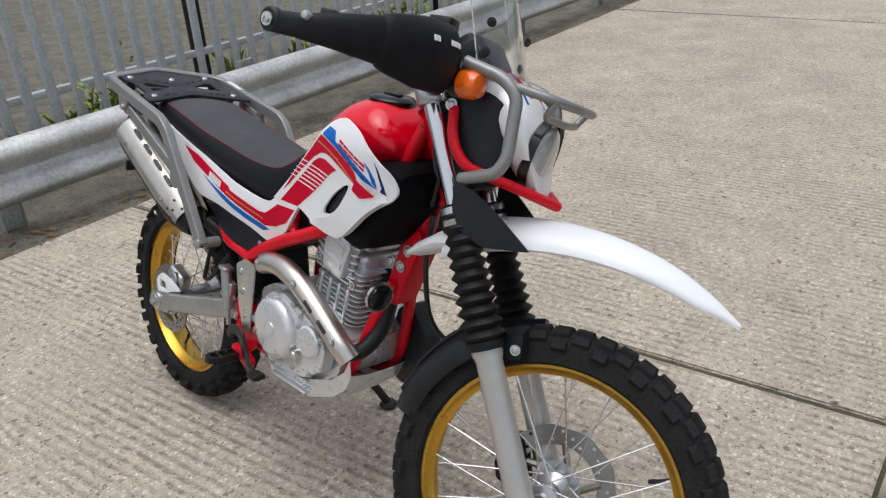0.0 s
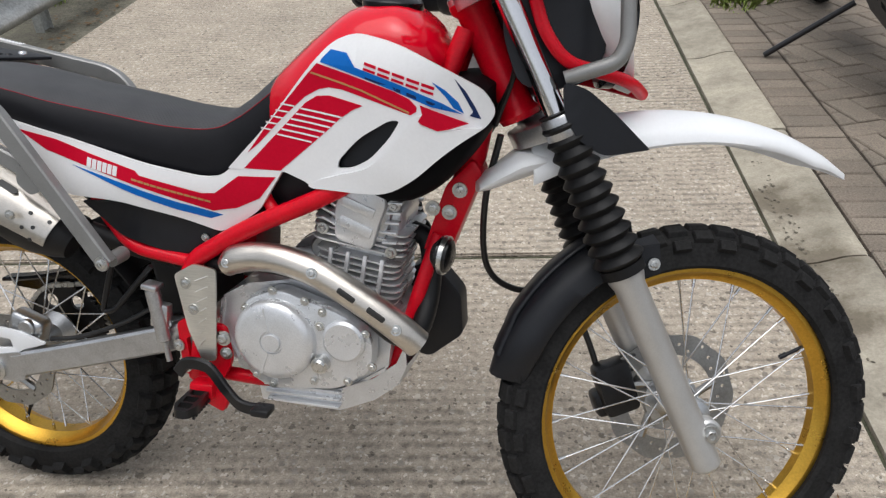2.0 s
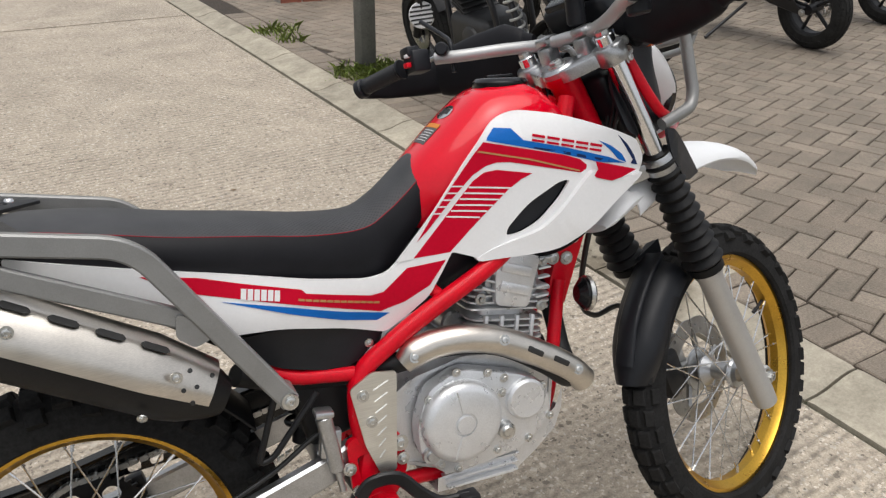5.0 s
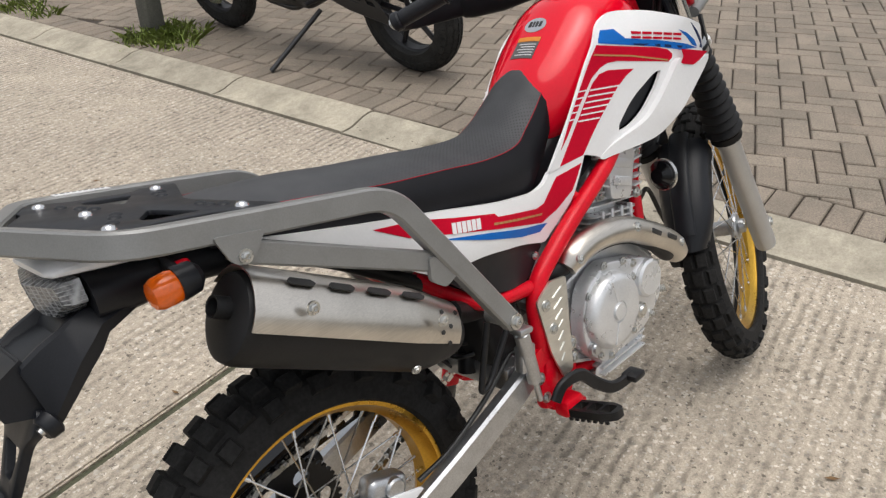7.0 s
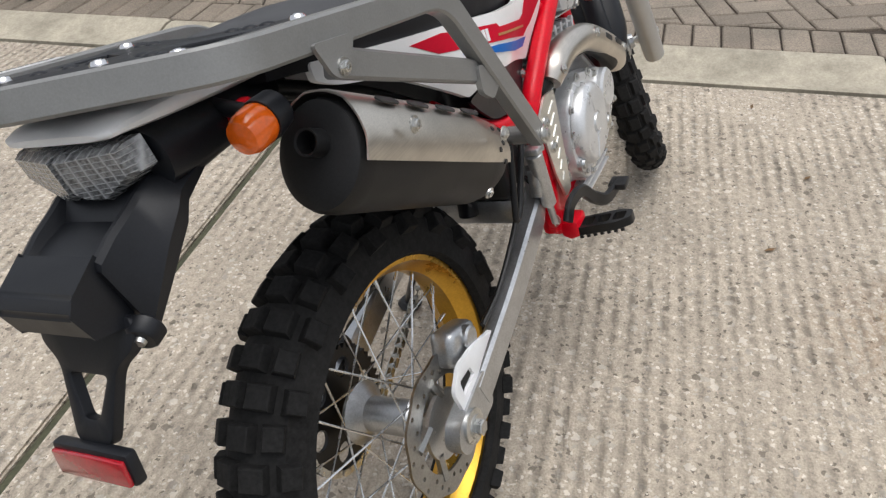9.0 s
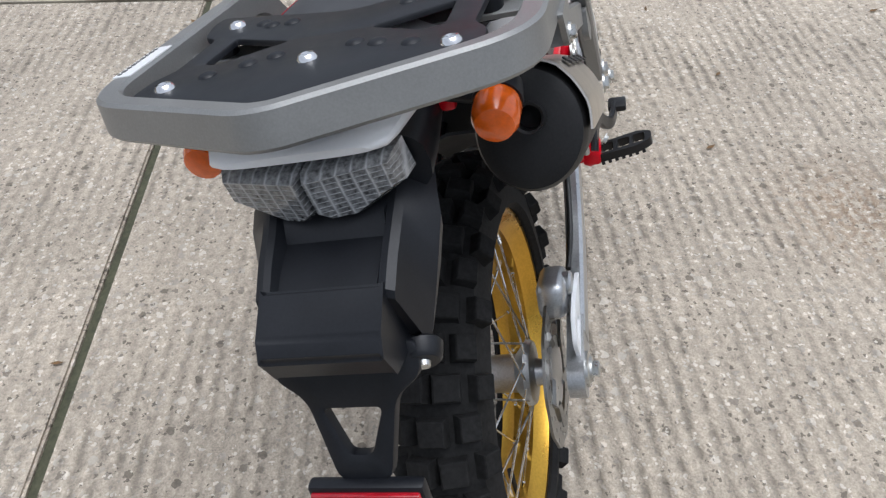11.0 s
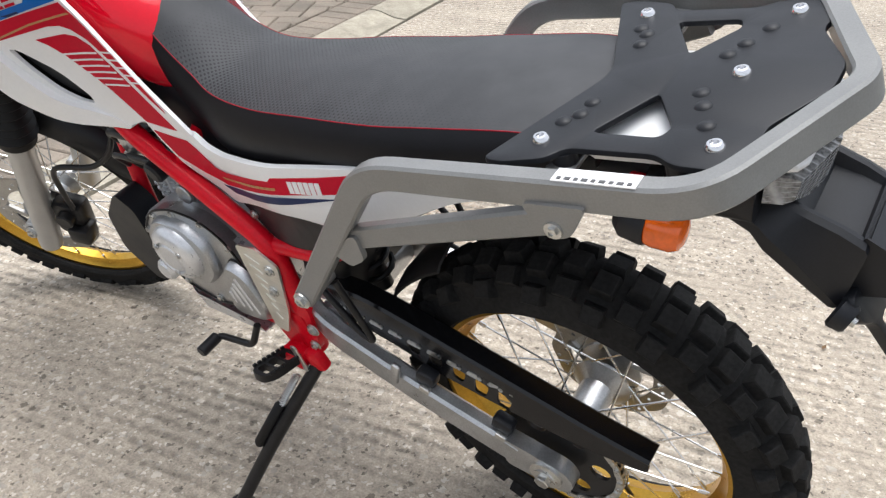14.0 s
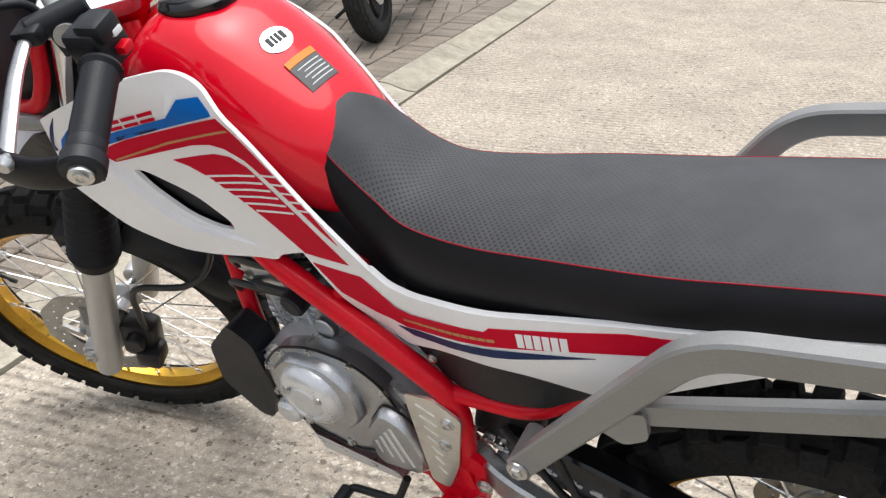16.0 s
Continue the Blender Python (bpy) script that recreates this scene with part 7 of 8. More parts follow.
pts_half = [V(0.332, 0.178, 0.602), V(0.142, 0.186, 0.884)] + [V(x, y, rack_z(x) - 0.012) for x, y in ((-0.207, 0.178), (-0.281, 0.010))]
full = pts_half + [V(p.x, -p.y, p.z) for p in pts_half[::-1]]
bm = tube(bmesh.new(), rounded(full, 0.042, 7), 1, section=[(0.016, 0.008), (0.013, 0.011), (-0.013, 0.011), (-0.016, 0.008), (-0.016, -0.008), (-0.013, -0.011), (0.013, -0.011), (0.016, -0.008)], up=(0.3, 0, 1))
rack = part("luggage_rack", bm, M_RACK, bike, "grey powder coated steel luggage rack", angle=30)
for s in (-1, 1):
    bolt(rack, V(0.330, 0.19 * s, 0.606), (0, s, 0), 0.009, 0.008)
    bm = tube(bmesh.new(), [V(-0.085, 0.184 * s, 0.897), V(0.228, 0.176 * s, 0.750)], 1, section=bar_section(0.030, 0.016, 0.003), up=(0, 0, 1))
    part("rack_strut", bm, M_RACK, rack, "grey flat strut")
    out = soft_poly([(-0.115, 0.925), (-0.05, 0.912), (-0.07, 0.886), (-0.085, 0.880), (-0.10, 0.888)], 0.008)
    part("rack_bracket", skin(out, lambda x, z: 0.196, s, 0.005), M_RACK, rack, "grey bracket")
    bolt(rack, V(-0.083, 0.196 * s, 0.891), (0, s, 0), 0.006, 0.006)
    out = soft_poly([(0.185, 0.778), (0.228, 0.758), (0.236, 0.735), (0.205, 0.722), (0.180, 0.742)], 0.008)
    part("rack_gusset", skin(out, lambda x, z: 0.19, s, 0.008), M_RACK, rack, "grey gusset with a hole")
    part("rack_boss", cyl(bmesh.new(), V(0.332, 0.168 * s, 0.606), V(0.332, 0.13 * s, 0.606), 0.014, None, 16), M_RACK, rack)

# deck plate on the rack: three-armed outline with triangular windows, screws and embossed dots
DT = Matrix.Translation((-0.11, 0, 0.936)) @ pose(0, 0, 0, 0, 10.3, 0)
half = [(0.064, 0.010), (0.122, 0.160), (0.098, 0.163), (0.056, 0.152), (0.044, 0.134), (-0.042, 0.134), (-0.060, 0.147), (-0.095, 0.149), (-0.117, 0.132), (-0.121, 0.105), (-0.118, 0.085), (-0.153, 0.022)]
outline = soft_poly(half + [(x, -y) for x, y in half[::-1]], 0.011)
wins = [soft_poly([(0.031, 0.106 * s), (-0.006, 0.038 * s), (-0.040, 0.092 * s), (-0.034, 0.108 * s)], 0.007) for s in (-1, 1)]
deck = part("rack_deck", plate(outline, wins, 0.006, DT, 0.0025), M_BLACK, bike, "matt black plastic rack deck with cut-outs")
for x, y in ((0.075, 0.124), (0.075, -0.126), (-0.087, 0.118), (-0.086, -0.123), (-0.069, -0.002)):
    bm = lathe(bmesh.new(), [(0, 0.003), (0.0035, 0.003), (0.004, 0.005), (0.0065, 0.0045), (0.0085, 0.002), (0.009, 0), (0, 0)], DT @ V(x, y, 0.006), DT.to_3x3() @ V(0, 0, 1), 20)
    part("deck_screw", bm, M_CHROME, deck, "bright dome screw")
for s in (-1, 1):
    for x, y in ((0.054, 0.057), (0.056, 0.079), (0.068, 0.092), (-0.045, 0.035), (-0.055, 0.057), (-0.069, 0.088)):
        part("deck_dot", lathe(bmesh.new(), [(0, 0.0034), (0.004, 0.003), (0.0072, 0.0016), (0.0085, 0), (0, 0)], DT @ V(x, y * s, 0.006), DT.to_3x3() @ V(0, 0, 1), 14), M_BLACK, deck)
for x, y in ((0.05, 0.13), (0.05, -0.13), (-0.06, 0.13), (-0.06, -0.13), (-0.10, 0.0)):
    part("deck_spacer", cyl(bmesh.new(), DT @ V(x, y, 0), DT @ V(x, y, -0.02), 0.012, None, 14), M_BLACK, deck)
bm = bmesh.new()
for x in (0.05, -0.08):
    reach = 0.18 if x > 0 else 0.16
    tube(bm, [DT @ V(x, -reach, -0.014), DT @ V(x, reach, -0.014)], 1, section=bar_section(0.006, 0.026, 0.001), up=(0, 0, 1))
part("rack_crossbar", bm, M_RACK, rack)
# maker's label on the rack tube
lab = part("rack_label", box(bmesh.new(), V(-0.118, 0.1805, rack_z(-0.118) + 0.0045), (0.078, 0.018, 0.0012), Matrix.Rotation(radians(10.5), 3, V(0, 1, 0))), M_DECALWHITE, rack, "white paper label with print bars")
for k in range(9):
    part("label_print", box(bmesh.new(), V(-0.150 + 0.008 * k, 0.1855, rack_z(-0.150 + 0.008 * k) + 0.0054), (0.0035 + 0.002 * (k % 2), 0.0035, 0.0008), Matrix.Rotation(radians(10.5), 3, V(0, 1, 0))), M_LABEL, lab)

# ---- tail: white cowl, lamp, black carrier, reflector, indicators
bm = loft(bmesh.new(), [section(x, z0, z1, w, 3.2, 24) for x, z0, z1, w in ((-0.02, 0.88, 0.912, 0.10), (-0.12, 0.89, 0.926, 0.092), (-0.20, 0.902, 0.928, 0.086), (-0.238, 0.909, 0.928, 0.080), (-0.252, 0.911, 0.925, 0.074), (-0.258, 0.914, 0.921, 0.062))])
part("tail_cowl", bm, M_WHITE, bike, "white plastic tail cowl")
bm = loft(bmesh.new(), [section(x, z0, z1, w, 3.0, 24) for x, z0, z1, w in ((-0.02, 0.82, 0.882, 0.07), (-0.10, 0.835, 0.895, 0.078), (-0.18, 0.835, 0.905, 0.086), (-0.224, 0.842, 0.912, 0.090))])
carrier = part("tail_carrier", bm, M_BLACK, bike, "matt black tail and plate carrier")


def lens_material():
    """A clear lens over a bright reflector, pressed with a square grid; its gleam is painted as pale lines on grey."""
    k = Nodes("tail_lens")
    co = k.n("ShaderNodeTexCoord").outputs["Object"]
    lines = None
    for axis, scale in (("Y", 27.0), ("Z", 58.0)):
        w = k.n("ShaderNodeTexWave")
        w.wave_type, w.bands_direction = "BANDS", axis
        w.inputs["Scale"].default_value, w.inputs["Distortion"].default_value = scale, 0.4
        k.l(co, w.inputs["Vector"])
        f = k.math("POWER", w.outputs["Fac"], 9.0)
        lines = f if lines is None else k.math("MAXIMUM", lines, f)
    cell = k.noise(co, 190.0, 2.0)
    c = k.ramp(cell, (0.05, 0.051, 0.053), (0.27, 0.275, 0.28), 0.3, 0.7)
    k.l(k.mix(k.math("MULTIPLY", lines, 0.6), c, (0.55, 0.56, 0.57)), k.b.inputs["Base Color"])
    k.b.inputs["Roughness"].default_value = 0.2
    k.b.inputs["Coat Weight"].default_value = 0.6
    k.bump(lines, 0.6, 0.002)
    return k.m


M_TAILLENS = lens_material()
for s in (-1, 1):
    bm = loft(bmesh.new(), [[V(x + 0.012, y * s * 0.9, z - 0.018) for x, y, z in loop] for loop in (
        [(-0.24, 0.001, 0.922), (-0.24, 0.084, 0.924), (-0.24, 0.088, 0.896), (-0.24, 0.034, 0.868), (-0.24, 0.012, 0.872), (-0.24, 0.001, 0.882)],
        [(-0.274, 0.001, 0.924), (-0.258, 0.080, 0.924), (-0.257, 0.083, 0.896), (-0.262, 0.033, 0.871), (-0.268, 0.012, 0.875), (-0.272, 0.001, 0.884)],
        [(-0.283, 0.004, 0.921), (-0.268, 0.076, 0.921), (-0.265, 0.077, 0.899), (-0.269, 0.034, 0.877), (-0.276, 0.014, 0.880), (-0.279, 0.004, 0.888)])])
    lens = part("tail_lamp_lens", bm, M_TAILLENS, carrier, "clear ribbed tail lamp lens")
# mudguard: flanks and two rails round a sunken pocket, a lidded box at its end


def mudguard_station(xr, zr, wr, sunk, xo, wo, zo, zb):
    """One cross-section, from flank to flank over the rails and the pocket floor."""
    half = [(xo + 0.006, wo - 0.004, zb), (xo, wo, zo), (xr, wr + 0.008, zr - 0.003), (xr, wr + 0.001, zr), (xr, wr - 0.005, zr - 0.001), (xr, wr - 0.009, zr - sunk)]
    return [V(x, y - 0.006, z) for x, y, z in half] + [V(x, -y - 0.006, z) for x, y, z in reversed(half)]


bm = loft(bmesh.new(), [mudguard_station(*row) for row in (
    (-0.185, 0.862, 0.056, 0.002, -0.185, 0.074, 0.855, 0.846), (-0.232, 0.866, 0.054, 0.002, -0.226, 0.082, 0.848, 0.834),
    (-0.250, 0.860, 0.053, 0.004, -0.240, 0.084, 0.836, 0.818), (-0.264, 0.854, 0.052, 0.015, -0.262, 0.080, 0.815, 0.797),
    (-0.292, 0.844, 0.051, 0.010, -0.285, 0.073, 0.786, 0.772), (-0.316, 0.832, 0.050, 0.006, -0.304, 0.067, 0.762, 0.752),
    (-0.319, 0.826, 0.049, 0.006, -0.308, 0.065, 0.757, 0.750))])
part("mudguard_upper", bm, M_BLACK, carrier, "matt black rear mudguard", angle=28)
prof = [(-0.300, 0.812), (-0.314, 0.838), (-0.350, 0.820), (-0.361, 0.806), (-0.352, 0.776), (-0.31, 0.762)]
bm = loft(bmesh.new(), [[V(x, y, z) for x, z in prof] for y in (-0.057, -0.054, 0.042, 0.045)])
bmesh.ops.bevel(bm, geom=[e for e in bm.edges if abs(e.verts[0].co.y - e.verts[1].co.y) > 0.05], offset=0.004, segments=3, affect="EDGES")
part("plate_lamp_box", bm, M_BLACK, carrier, "matt black box")
for s in (-1, 1):
    part("mudguard_ear", cyl(bmesh.new(), V(-0.305, 0.062 * s, 0.757), V(-0.322, 0.066 * s, 0.752), 0.018, 0.016, 18, 0.003), M_BLACK, carrier)
    part("ear_screw", lathe(bmesh.new(), [(0, 0.004), (0.005, 0.004), (0.006, 0), (0, 0)], V(-0.322, 0.066 * s, 0.752), V(-1, 0.2 * s, -0.3), 12), M_STEEL, carrier, "bright screw")
X = Matrix(((math.cos(radians(62)), 0, -math.sin(radians(62)), -0.322), (0, 1, 0, 0), (math.sin(radians(62)), 0, math.cos(radians(62)), 0.745), (0, 0, 0, 1)))
out = soft_poly([(0.03, -0.065), (0.0, -0.066), (-0.02, -0.040), (-0.095, -0.024), (-0.095, 0.024), (-0.02, 0.040), (0.0, 0.066), (0.03, 0.065)], 0.012)
part("plate_bracket", plate(out, [soft_poly([(-0.028, -0.026), (-0.070, -0.010), (-0.070, 0.010), (-0.028, 0.026)], 0.006)], 0.012, X, 0.003), M_BLACK, carrier, "black plate bracket")
rf = X @ V(-0.102, 0, 0.006)
R3 = Matrix.Rotation(radians(8), 3, V(0, 1, 0))
refl = part("reflector_base", box(bmesh.new(), rf + V(-0.006, 0, -0.006), (0.014, 0.105, 0.036), R3, 0.004), M_BLACK, carrier)
part("reflector", box(bmesh.new(), rf + V(-0.015, 0, -0.006), (0.006, 0.098, 0.028), R3, 0.002), M_REFLECT, refl, "red rear reflector")
for s in (-1, 1):
    c = V(-0.148, 0.135 * s, 0.872)
    ax = V(-1, 0, -0.05)
    ind = part("rear_indicator", lathe(bmesh.new(), [(0, 0), (0.0195, 0), (0.021, 0.006), (0.020, 0.024), (0.0165, 0.031), (0.010, 0.034), (0.0, 0.035)], c, ax, 24), M_AMBER, bike, "orange indicator lamp")
    bm = lathe(bmesh.new(), [(0, 0), (0.0215, 0), (0.022, 0.004), (0.020, 0.024), (0.012, 0.032), (0, 0.033)], c, -ax, 24)
    cyl(bm, c + V(0.014, -0.015 * s, 0.002), c + V(0.02, -0.07 * s, 0.012), 0.0085, None, 12)
    part("indicator_body", bm, M_BLACK, ind, "black indicator body")
    part("indicator_stay", box(bmesh.new(), V(-0.12, 0.088 * s, 0.872), (0.03, 0.016, 0.022), None, 0.005), M_FRAME, ind, "red stay")

# ---------------------------------------------------------------- parked motorcycles behind
M_BG_BLACK = surface("dull_black_paint", (0.016, 0.016, 0.018), 0.4, 0.1, vary=0.4, scale=20, fine=200, bump=0.1)
M_BG_BLUE = surface("dark_blue_paint", (0.015, 0.02, 0.10), 0.3, vary=0.2, bump=0.0, coat=0.6)
M_BG_GREEN = surface("lime_green_paint", (0.22, 0.42, 0.04), 0.3, vary=0.2, bump=0.0, coat=0.6)
M_BG_GREY = surface("grey_engine_paint", (0.05, 0.05, 0.05), 0.5, 0.5, vary=0.3, scale=20, bump=0.2)
M_BG_TYRE = surface("greyed_tyre_rubber", (0.030, 0.030, 0.029), 0.85, vary=0.5, scale=14, fine=160, bump=0.4, grain=0.0012, spec=0.2)
M_BG_SPRING = surface("pale_grey_spring", (0.42, 0.42, 0.40), 0.45, 0.3, vary=0.2, bump=0.0)


def road_tyre(R, half):
    """A wide road tyre with cut grooves, on the y axis."""
    bm = bmesh.new()
    prof = []
    for i in range(17):
        a = math.pi * i / 16
        prof.append((R - 0.11 + 0.11 * math.sin(a) ** 0.6, -half * math.cos(a)))
    prof += [(R - 0.115, half * 0.8), (R - 0.115, -half * 0.8)]
    lathe(bm, prof, (0, 0, 0), (0, 1, 0), 64, closed=True)
    return bm


def parked_motorcycle(M, tank_mat, label, with_plate=False):
    """A naked road motorcycle on its side stand: origin under the rear axle, x ahead, y left."""
    b = empty("parked_motorcycle")
    b.matrix_world = M
    tagged(b, label, "motorcycle", group="parked motorcycles")
    WB = 1.58
    for name, x, R, half in (("rear_wheel", 0.0, 0.315, 0.068), ("front_wheel", WB, 0.305, 0.062)):
        bm = lathe(bmesh.new(), [(R - 0.10, -0.05), (R - 0.095, -0.05), (R - 0.12, -0.02), (R - 0.12, 0.02), (R - 0.095, 0.05), (R - 0.10, 0.05), (R - 0.125, 0.025), (R - 0.125, -0.025)], (0, 0, 0), (0, 1, 0), 48, True)
        for k in range(5):
            a = 2 * math.pi * k / 5
            tube(bm, [V(0.03 * math.cos(a), 0, 0.03 * math.sin(a)), V((R - 0.12) * math.cos(a + 0.12), 0, (R - 0.12) * math.sin(a + 0.12))], 0.014, 8)
        cyl(bm, V(0, -0.07, 0), V(0, 0.07, 0), 0.04, None, 20)
        w = part(name, bm, M_BG_BLACK, b, "black cast wheel")
        w.matrix_basis = Matrix.Translation((x, 0, R))
        part("tyre", road_tyre(R, half), M_BG_TYRE, w, "worn black road tyre", angle=50)
        # tread: staggered six-sided blocks in bands across the tyre
        bm = bmesh.new()
        n, band = 34, 0.40

        def on_tyre(a, ang, h):
            r = R - 0.11 + 0.11 * max(0.0, math.cos(ang)) ** 0.6 + h * max(0.2, math.cos(ang))
            return V(r * math.sin(a), half * math.sin(ang) + h * math.sin(ang), r * math.cos(a))
        for row in range(-3, 4):
            for k in range(n):
                a0 = 2 * math.pi * (k + 0.5 * (row % 2)) / n
                da, db = 0.445 * 2 * math.pi / n, band * 0.43
                rim_ = [(-1, -0.55), (0, -1.0), (1, -0.55), (1, 0.55), (0, 1.0), (-1, 0.55)]
                lo = [bm.verts.new(on_tyre(a0 + u * da, (row + 0.0) * band + v * db, -0.002)) for u, v in rim_]
                hi = [bm.verts.new(on_tyre(a0 + u * da * 0.93, (row + 0.0) * band + v * db * 0.93, 0.005)) for u, v in rim_]
                bm.faces.new(hi)
                for i in range(6):
                    bm.faces.new((lo[i], lo[(i + 1) % 6], hi[(i + 1) % 6], hi[i]))
        tagged(part("tread", bm, M_BG_TYRE, w, "worn six-sided tread blocks"), kind="stuff")
        part("brake_disc", disc_mesh(0.13 if x else 0.10, 0.08 if x else 0.07, 0.075 if x else -0.075, 0.004, 18), M_STEEL, w)
    for s in (-1, 1):
        part("fork_leg", cyl(bmesh.new(), V(WB - 0.01, 0.10 * s, 0.28), V(WB - 0.36, 0.10 * s, 1.0), 0.028, 0.024, 16), M_BG_BLACK, b)
        part("swing_arm", tube(bmesh.new(), [V(0.0, 0.11 * s, 0.315), V(0.30, 0.12 * s, 0.37), V(0.52, 0.10 * s, 0.42)], 1, section=bar_section(0.07, 0.03, 0.006), up=(0, 0, 1)), M_BG_BLACK, b, "black swing arm")
        part("frame_tube", tube(bmesh.new(), rounded([V(1.2, 0.04 * s, 0.92), V(0.95, 0.12 * s, 0.78), V(0.55, 0.12 * s, 0.70), V(0.5, 0.11 * s, 0.45), V(0.75, 0.11 * s, 0.27), V(1.05, 0.10 * s, 0.30), V(1.2, 0.05 * s, 0.85)], 0.08), 0.018, 10), M_BG_BLACK, b)
        part("grip", cyl(bmesh.new(), V(1.08, 0.24 * s, 1.06), V(1.03, 0.38 * s, 1.05), 0.017, None, 12), M_BG_BLACK, b)
        part("shock_spring", tube(bmesh.new(), [V(0.20 + 0.16 * i / 90, 0.13 * s, 0.45 + 0.30 * i / 90) + V(0.032 * math.cos(i * 0.5), 0.032 * math.sin(i * 0.5), 0) for i in range(91)], 0.0075, 8), M_BG_SPRING, b, "pale coil spring")
        part("shock_body", cyl(bmesh.new(), V(0.18, 0.13 * s, 0.42), V(0.38, 0.13 * s, 0.79), 0.018, None, 12), M_BG_BLACK, b)
        part("footrest", cyl(bmesh.new(), V(0.55, 0.13 * s, 0.36), V(0.55, 0.22 * s, 0.37), 0.012, None, 12), M_BG_BLACK, b)
        bm = plate(soft_poly([(0.02, 0.33), (0.09, 0.42), (0.32, 0.47), (0.34, 0.43), (0.12, 0.36)], 0.01), [soft_poly([(0.10, 0.385), (0.12, 0.41), (0.17, 0.42), (0.16, 0.395)], 0.005), soft_poly([(0.20, 0.405), (0.21, 0.43), (0.27, 0.44), (0.27, 0.42)], 0.005)], 0.006, Matrix.Translation((0, 0.14 * s, 0)) @ pose(0, 0, 0, 90, 0, 0))
        part("chain_guard", bm, M_BG_BLACK, b, "slotted black guard")
        part("axle_nut", hexbolt(bmesh.new(), V(0, 0.135 * s, 0.315), (0, s, 0), 0.018, 0.02), M_STEEL, b)
    part("hugger", tube(bmesh.new(), [V(0.345 * math.cos(radians(a)), 0, 0.315 + 0.345 * math.sin(radians(a))) for a in range(20, 85, 8)], 1, section=bar_section(0.012, 0.15, 0.003), up=(0.5, 0, 1)), M_BG_BLACK, b, "black rear hugger")
    bm = box(bmesh.new(), V(0.80, 0, 0.42), (0.42, 0.30, 0.26), None, 0.05, 3)
    part("engine", bm, M_BG_GREY, b, "grey engine block")
    for k in range(6):
        part("cooling_fin", box(bmesh.new(), V(0.92 + 0.012 * k, 0, 0.56 + 0.026 * k), (0.17, 0.24, 0.008), Matrix.Rotation(radians(-25), 3, V(0, 1, 0)), 0.002), M_BG_GREY, b)
    for s in (-1, 1):
        part("engine_cover", lathe(bmesh.new(), [(0, 0.03), (0.06, 0.03), (0.085, 0.015), (0.09, 0), (0, 0)], V(0.75, 0.15 * s, 0.42), (0, s, 0), 28), M_BG_GREY, b)
    part("fuel_tank", loft(bmesh.new(), [section(x, z0, z1, w, 2.6, 22) for x, z0, z1, w in ((0.62, 0.74, 0.80, 0.08), (0.70, 0.74, 0.86, 0.13), (0.90, 0.76, 0.95, 0.155), (1.05, 0.78, 0.96, 0.14), (1.14, 0.82, 0.90, 0.08))]), tank_mat, b, "painted fuel tank", angle=60)
    part("seat", loft(bmesh.new(), [section(x, z0, z1, w, 3, 22) for x, z0, z1, w in ((-0.06, 0.84, 0.88, 0.07), (0.05, 0.80, 0.88, 0.11), (0.30, 0.76, 0.84, 0.14), (0.52, 0.74, 0.80, 0.14), (0.64, 0.74, 0.82, 0.09))]), M_SEATSIDE, b, "black seat", angle=60)
    part("handlebar", tube(bmesh.new(), smooth_line([V(1.04, -0.36, 1.05), V(1.10, -0.2, 1.06), V(1.18, -0.06, 1.03), V(1.18, 0.06, 1.03), V(1.10, 0.2, 1.06), V(1.04, 0.36, 1.05)], 5), 0.012, 10), M_BG_BLACK, b)
    part("exhaust", tube(bmesh.new(), smooth_line([V(1.1, -0.08, 0.55), V(1.15, -0.12, 0.35), V(0.9, -0.14, 0.26), V(0.5, -0.16, 0.30), V(0.3, -0.17, 0.36), V(0.0, -0.19, 0.44)], 6), [0.022] * 19 + [0.04] * 12, 14), M_EXBLACK, b, "black exhaust")
    part("tail", loft(bmesh.new(), [section(x, z0, z1, w, 3, 18) for x, z0, z1, w in ((0.1, 0.74, 0.80, 0.10), (-0.1, 0.80, 0.86, 0.08), (-0.24, 0.84, 0.88, 0.05))]), M_BG_BLACK, b)
    part("front_mudguard", tube(bmesh.new(), [V(WB + 0.33 * math.cos(radians(a)), 0, 0.305 + 0.33 * math.sin(radians(a))) for a in range(50, 160, 10)], 1, section=bar_section(0.006, 0.12, 0.002), up=(0, 0, 1)), M_BG_BLACK, b)
    bm = lathe(bmesh.new(), [(0, 0.0), (0.085, 0.0), (0.09, -0.02), (0.075, -0.09), (0, -0.11)], V(1.36, 0, 0.86), V(1, 0, -0.1), 28)
    lamp = part("headlamp", bm, M_BG_BLACK, b, "round headlamp")
    part("headlamp_glass", lathe(bmesh.new(), [(0, 0.012), (0.05, 0.009), (0.078, 0.0), (0, 0)], V(1.361, 0, 0.86), V(1, 0, -0.1), 28), M_DECALWHITE, lamp, "pale lamp face")
    inv_m = M.inverted()
    foot_w = V(*(M @ V(0.62, 0.52, 0)).to_2d(), 0.045)
    part("side_stand", tube(bmesh.new(), [V(0.55, 0.12, 0.30), (V(0.55, 0.12, 0.30)).lerp(inv_m @ foot_w, 0.55), inv_m @ foot_w], 0.014, 10), M_BG_BLACK, b, "black side stand")
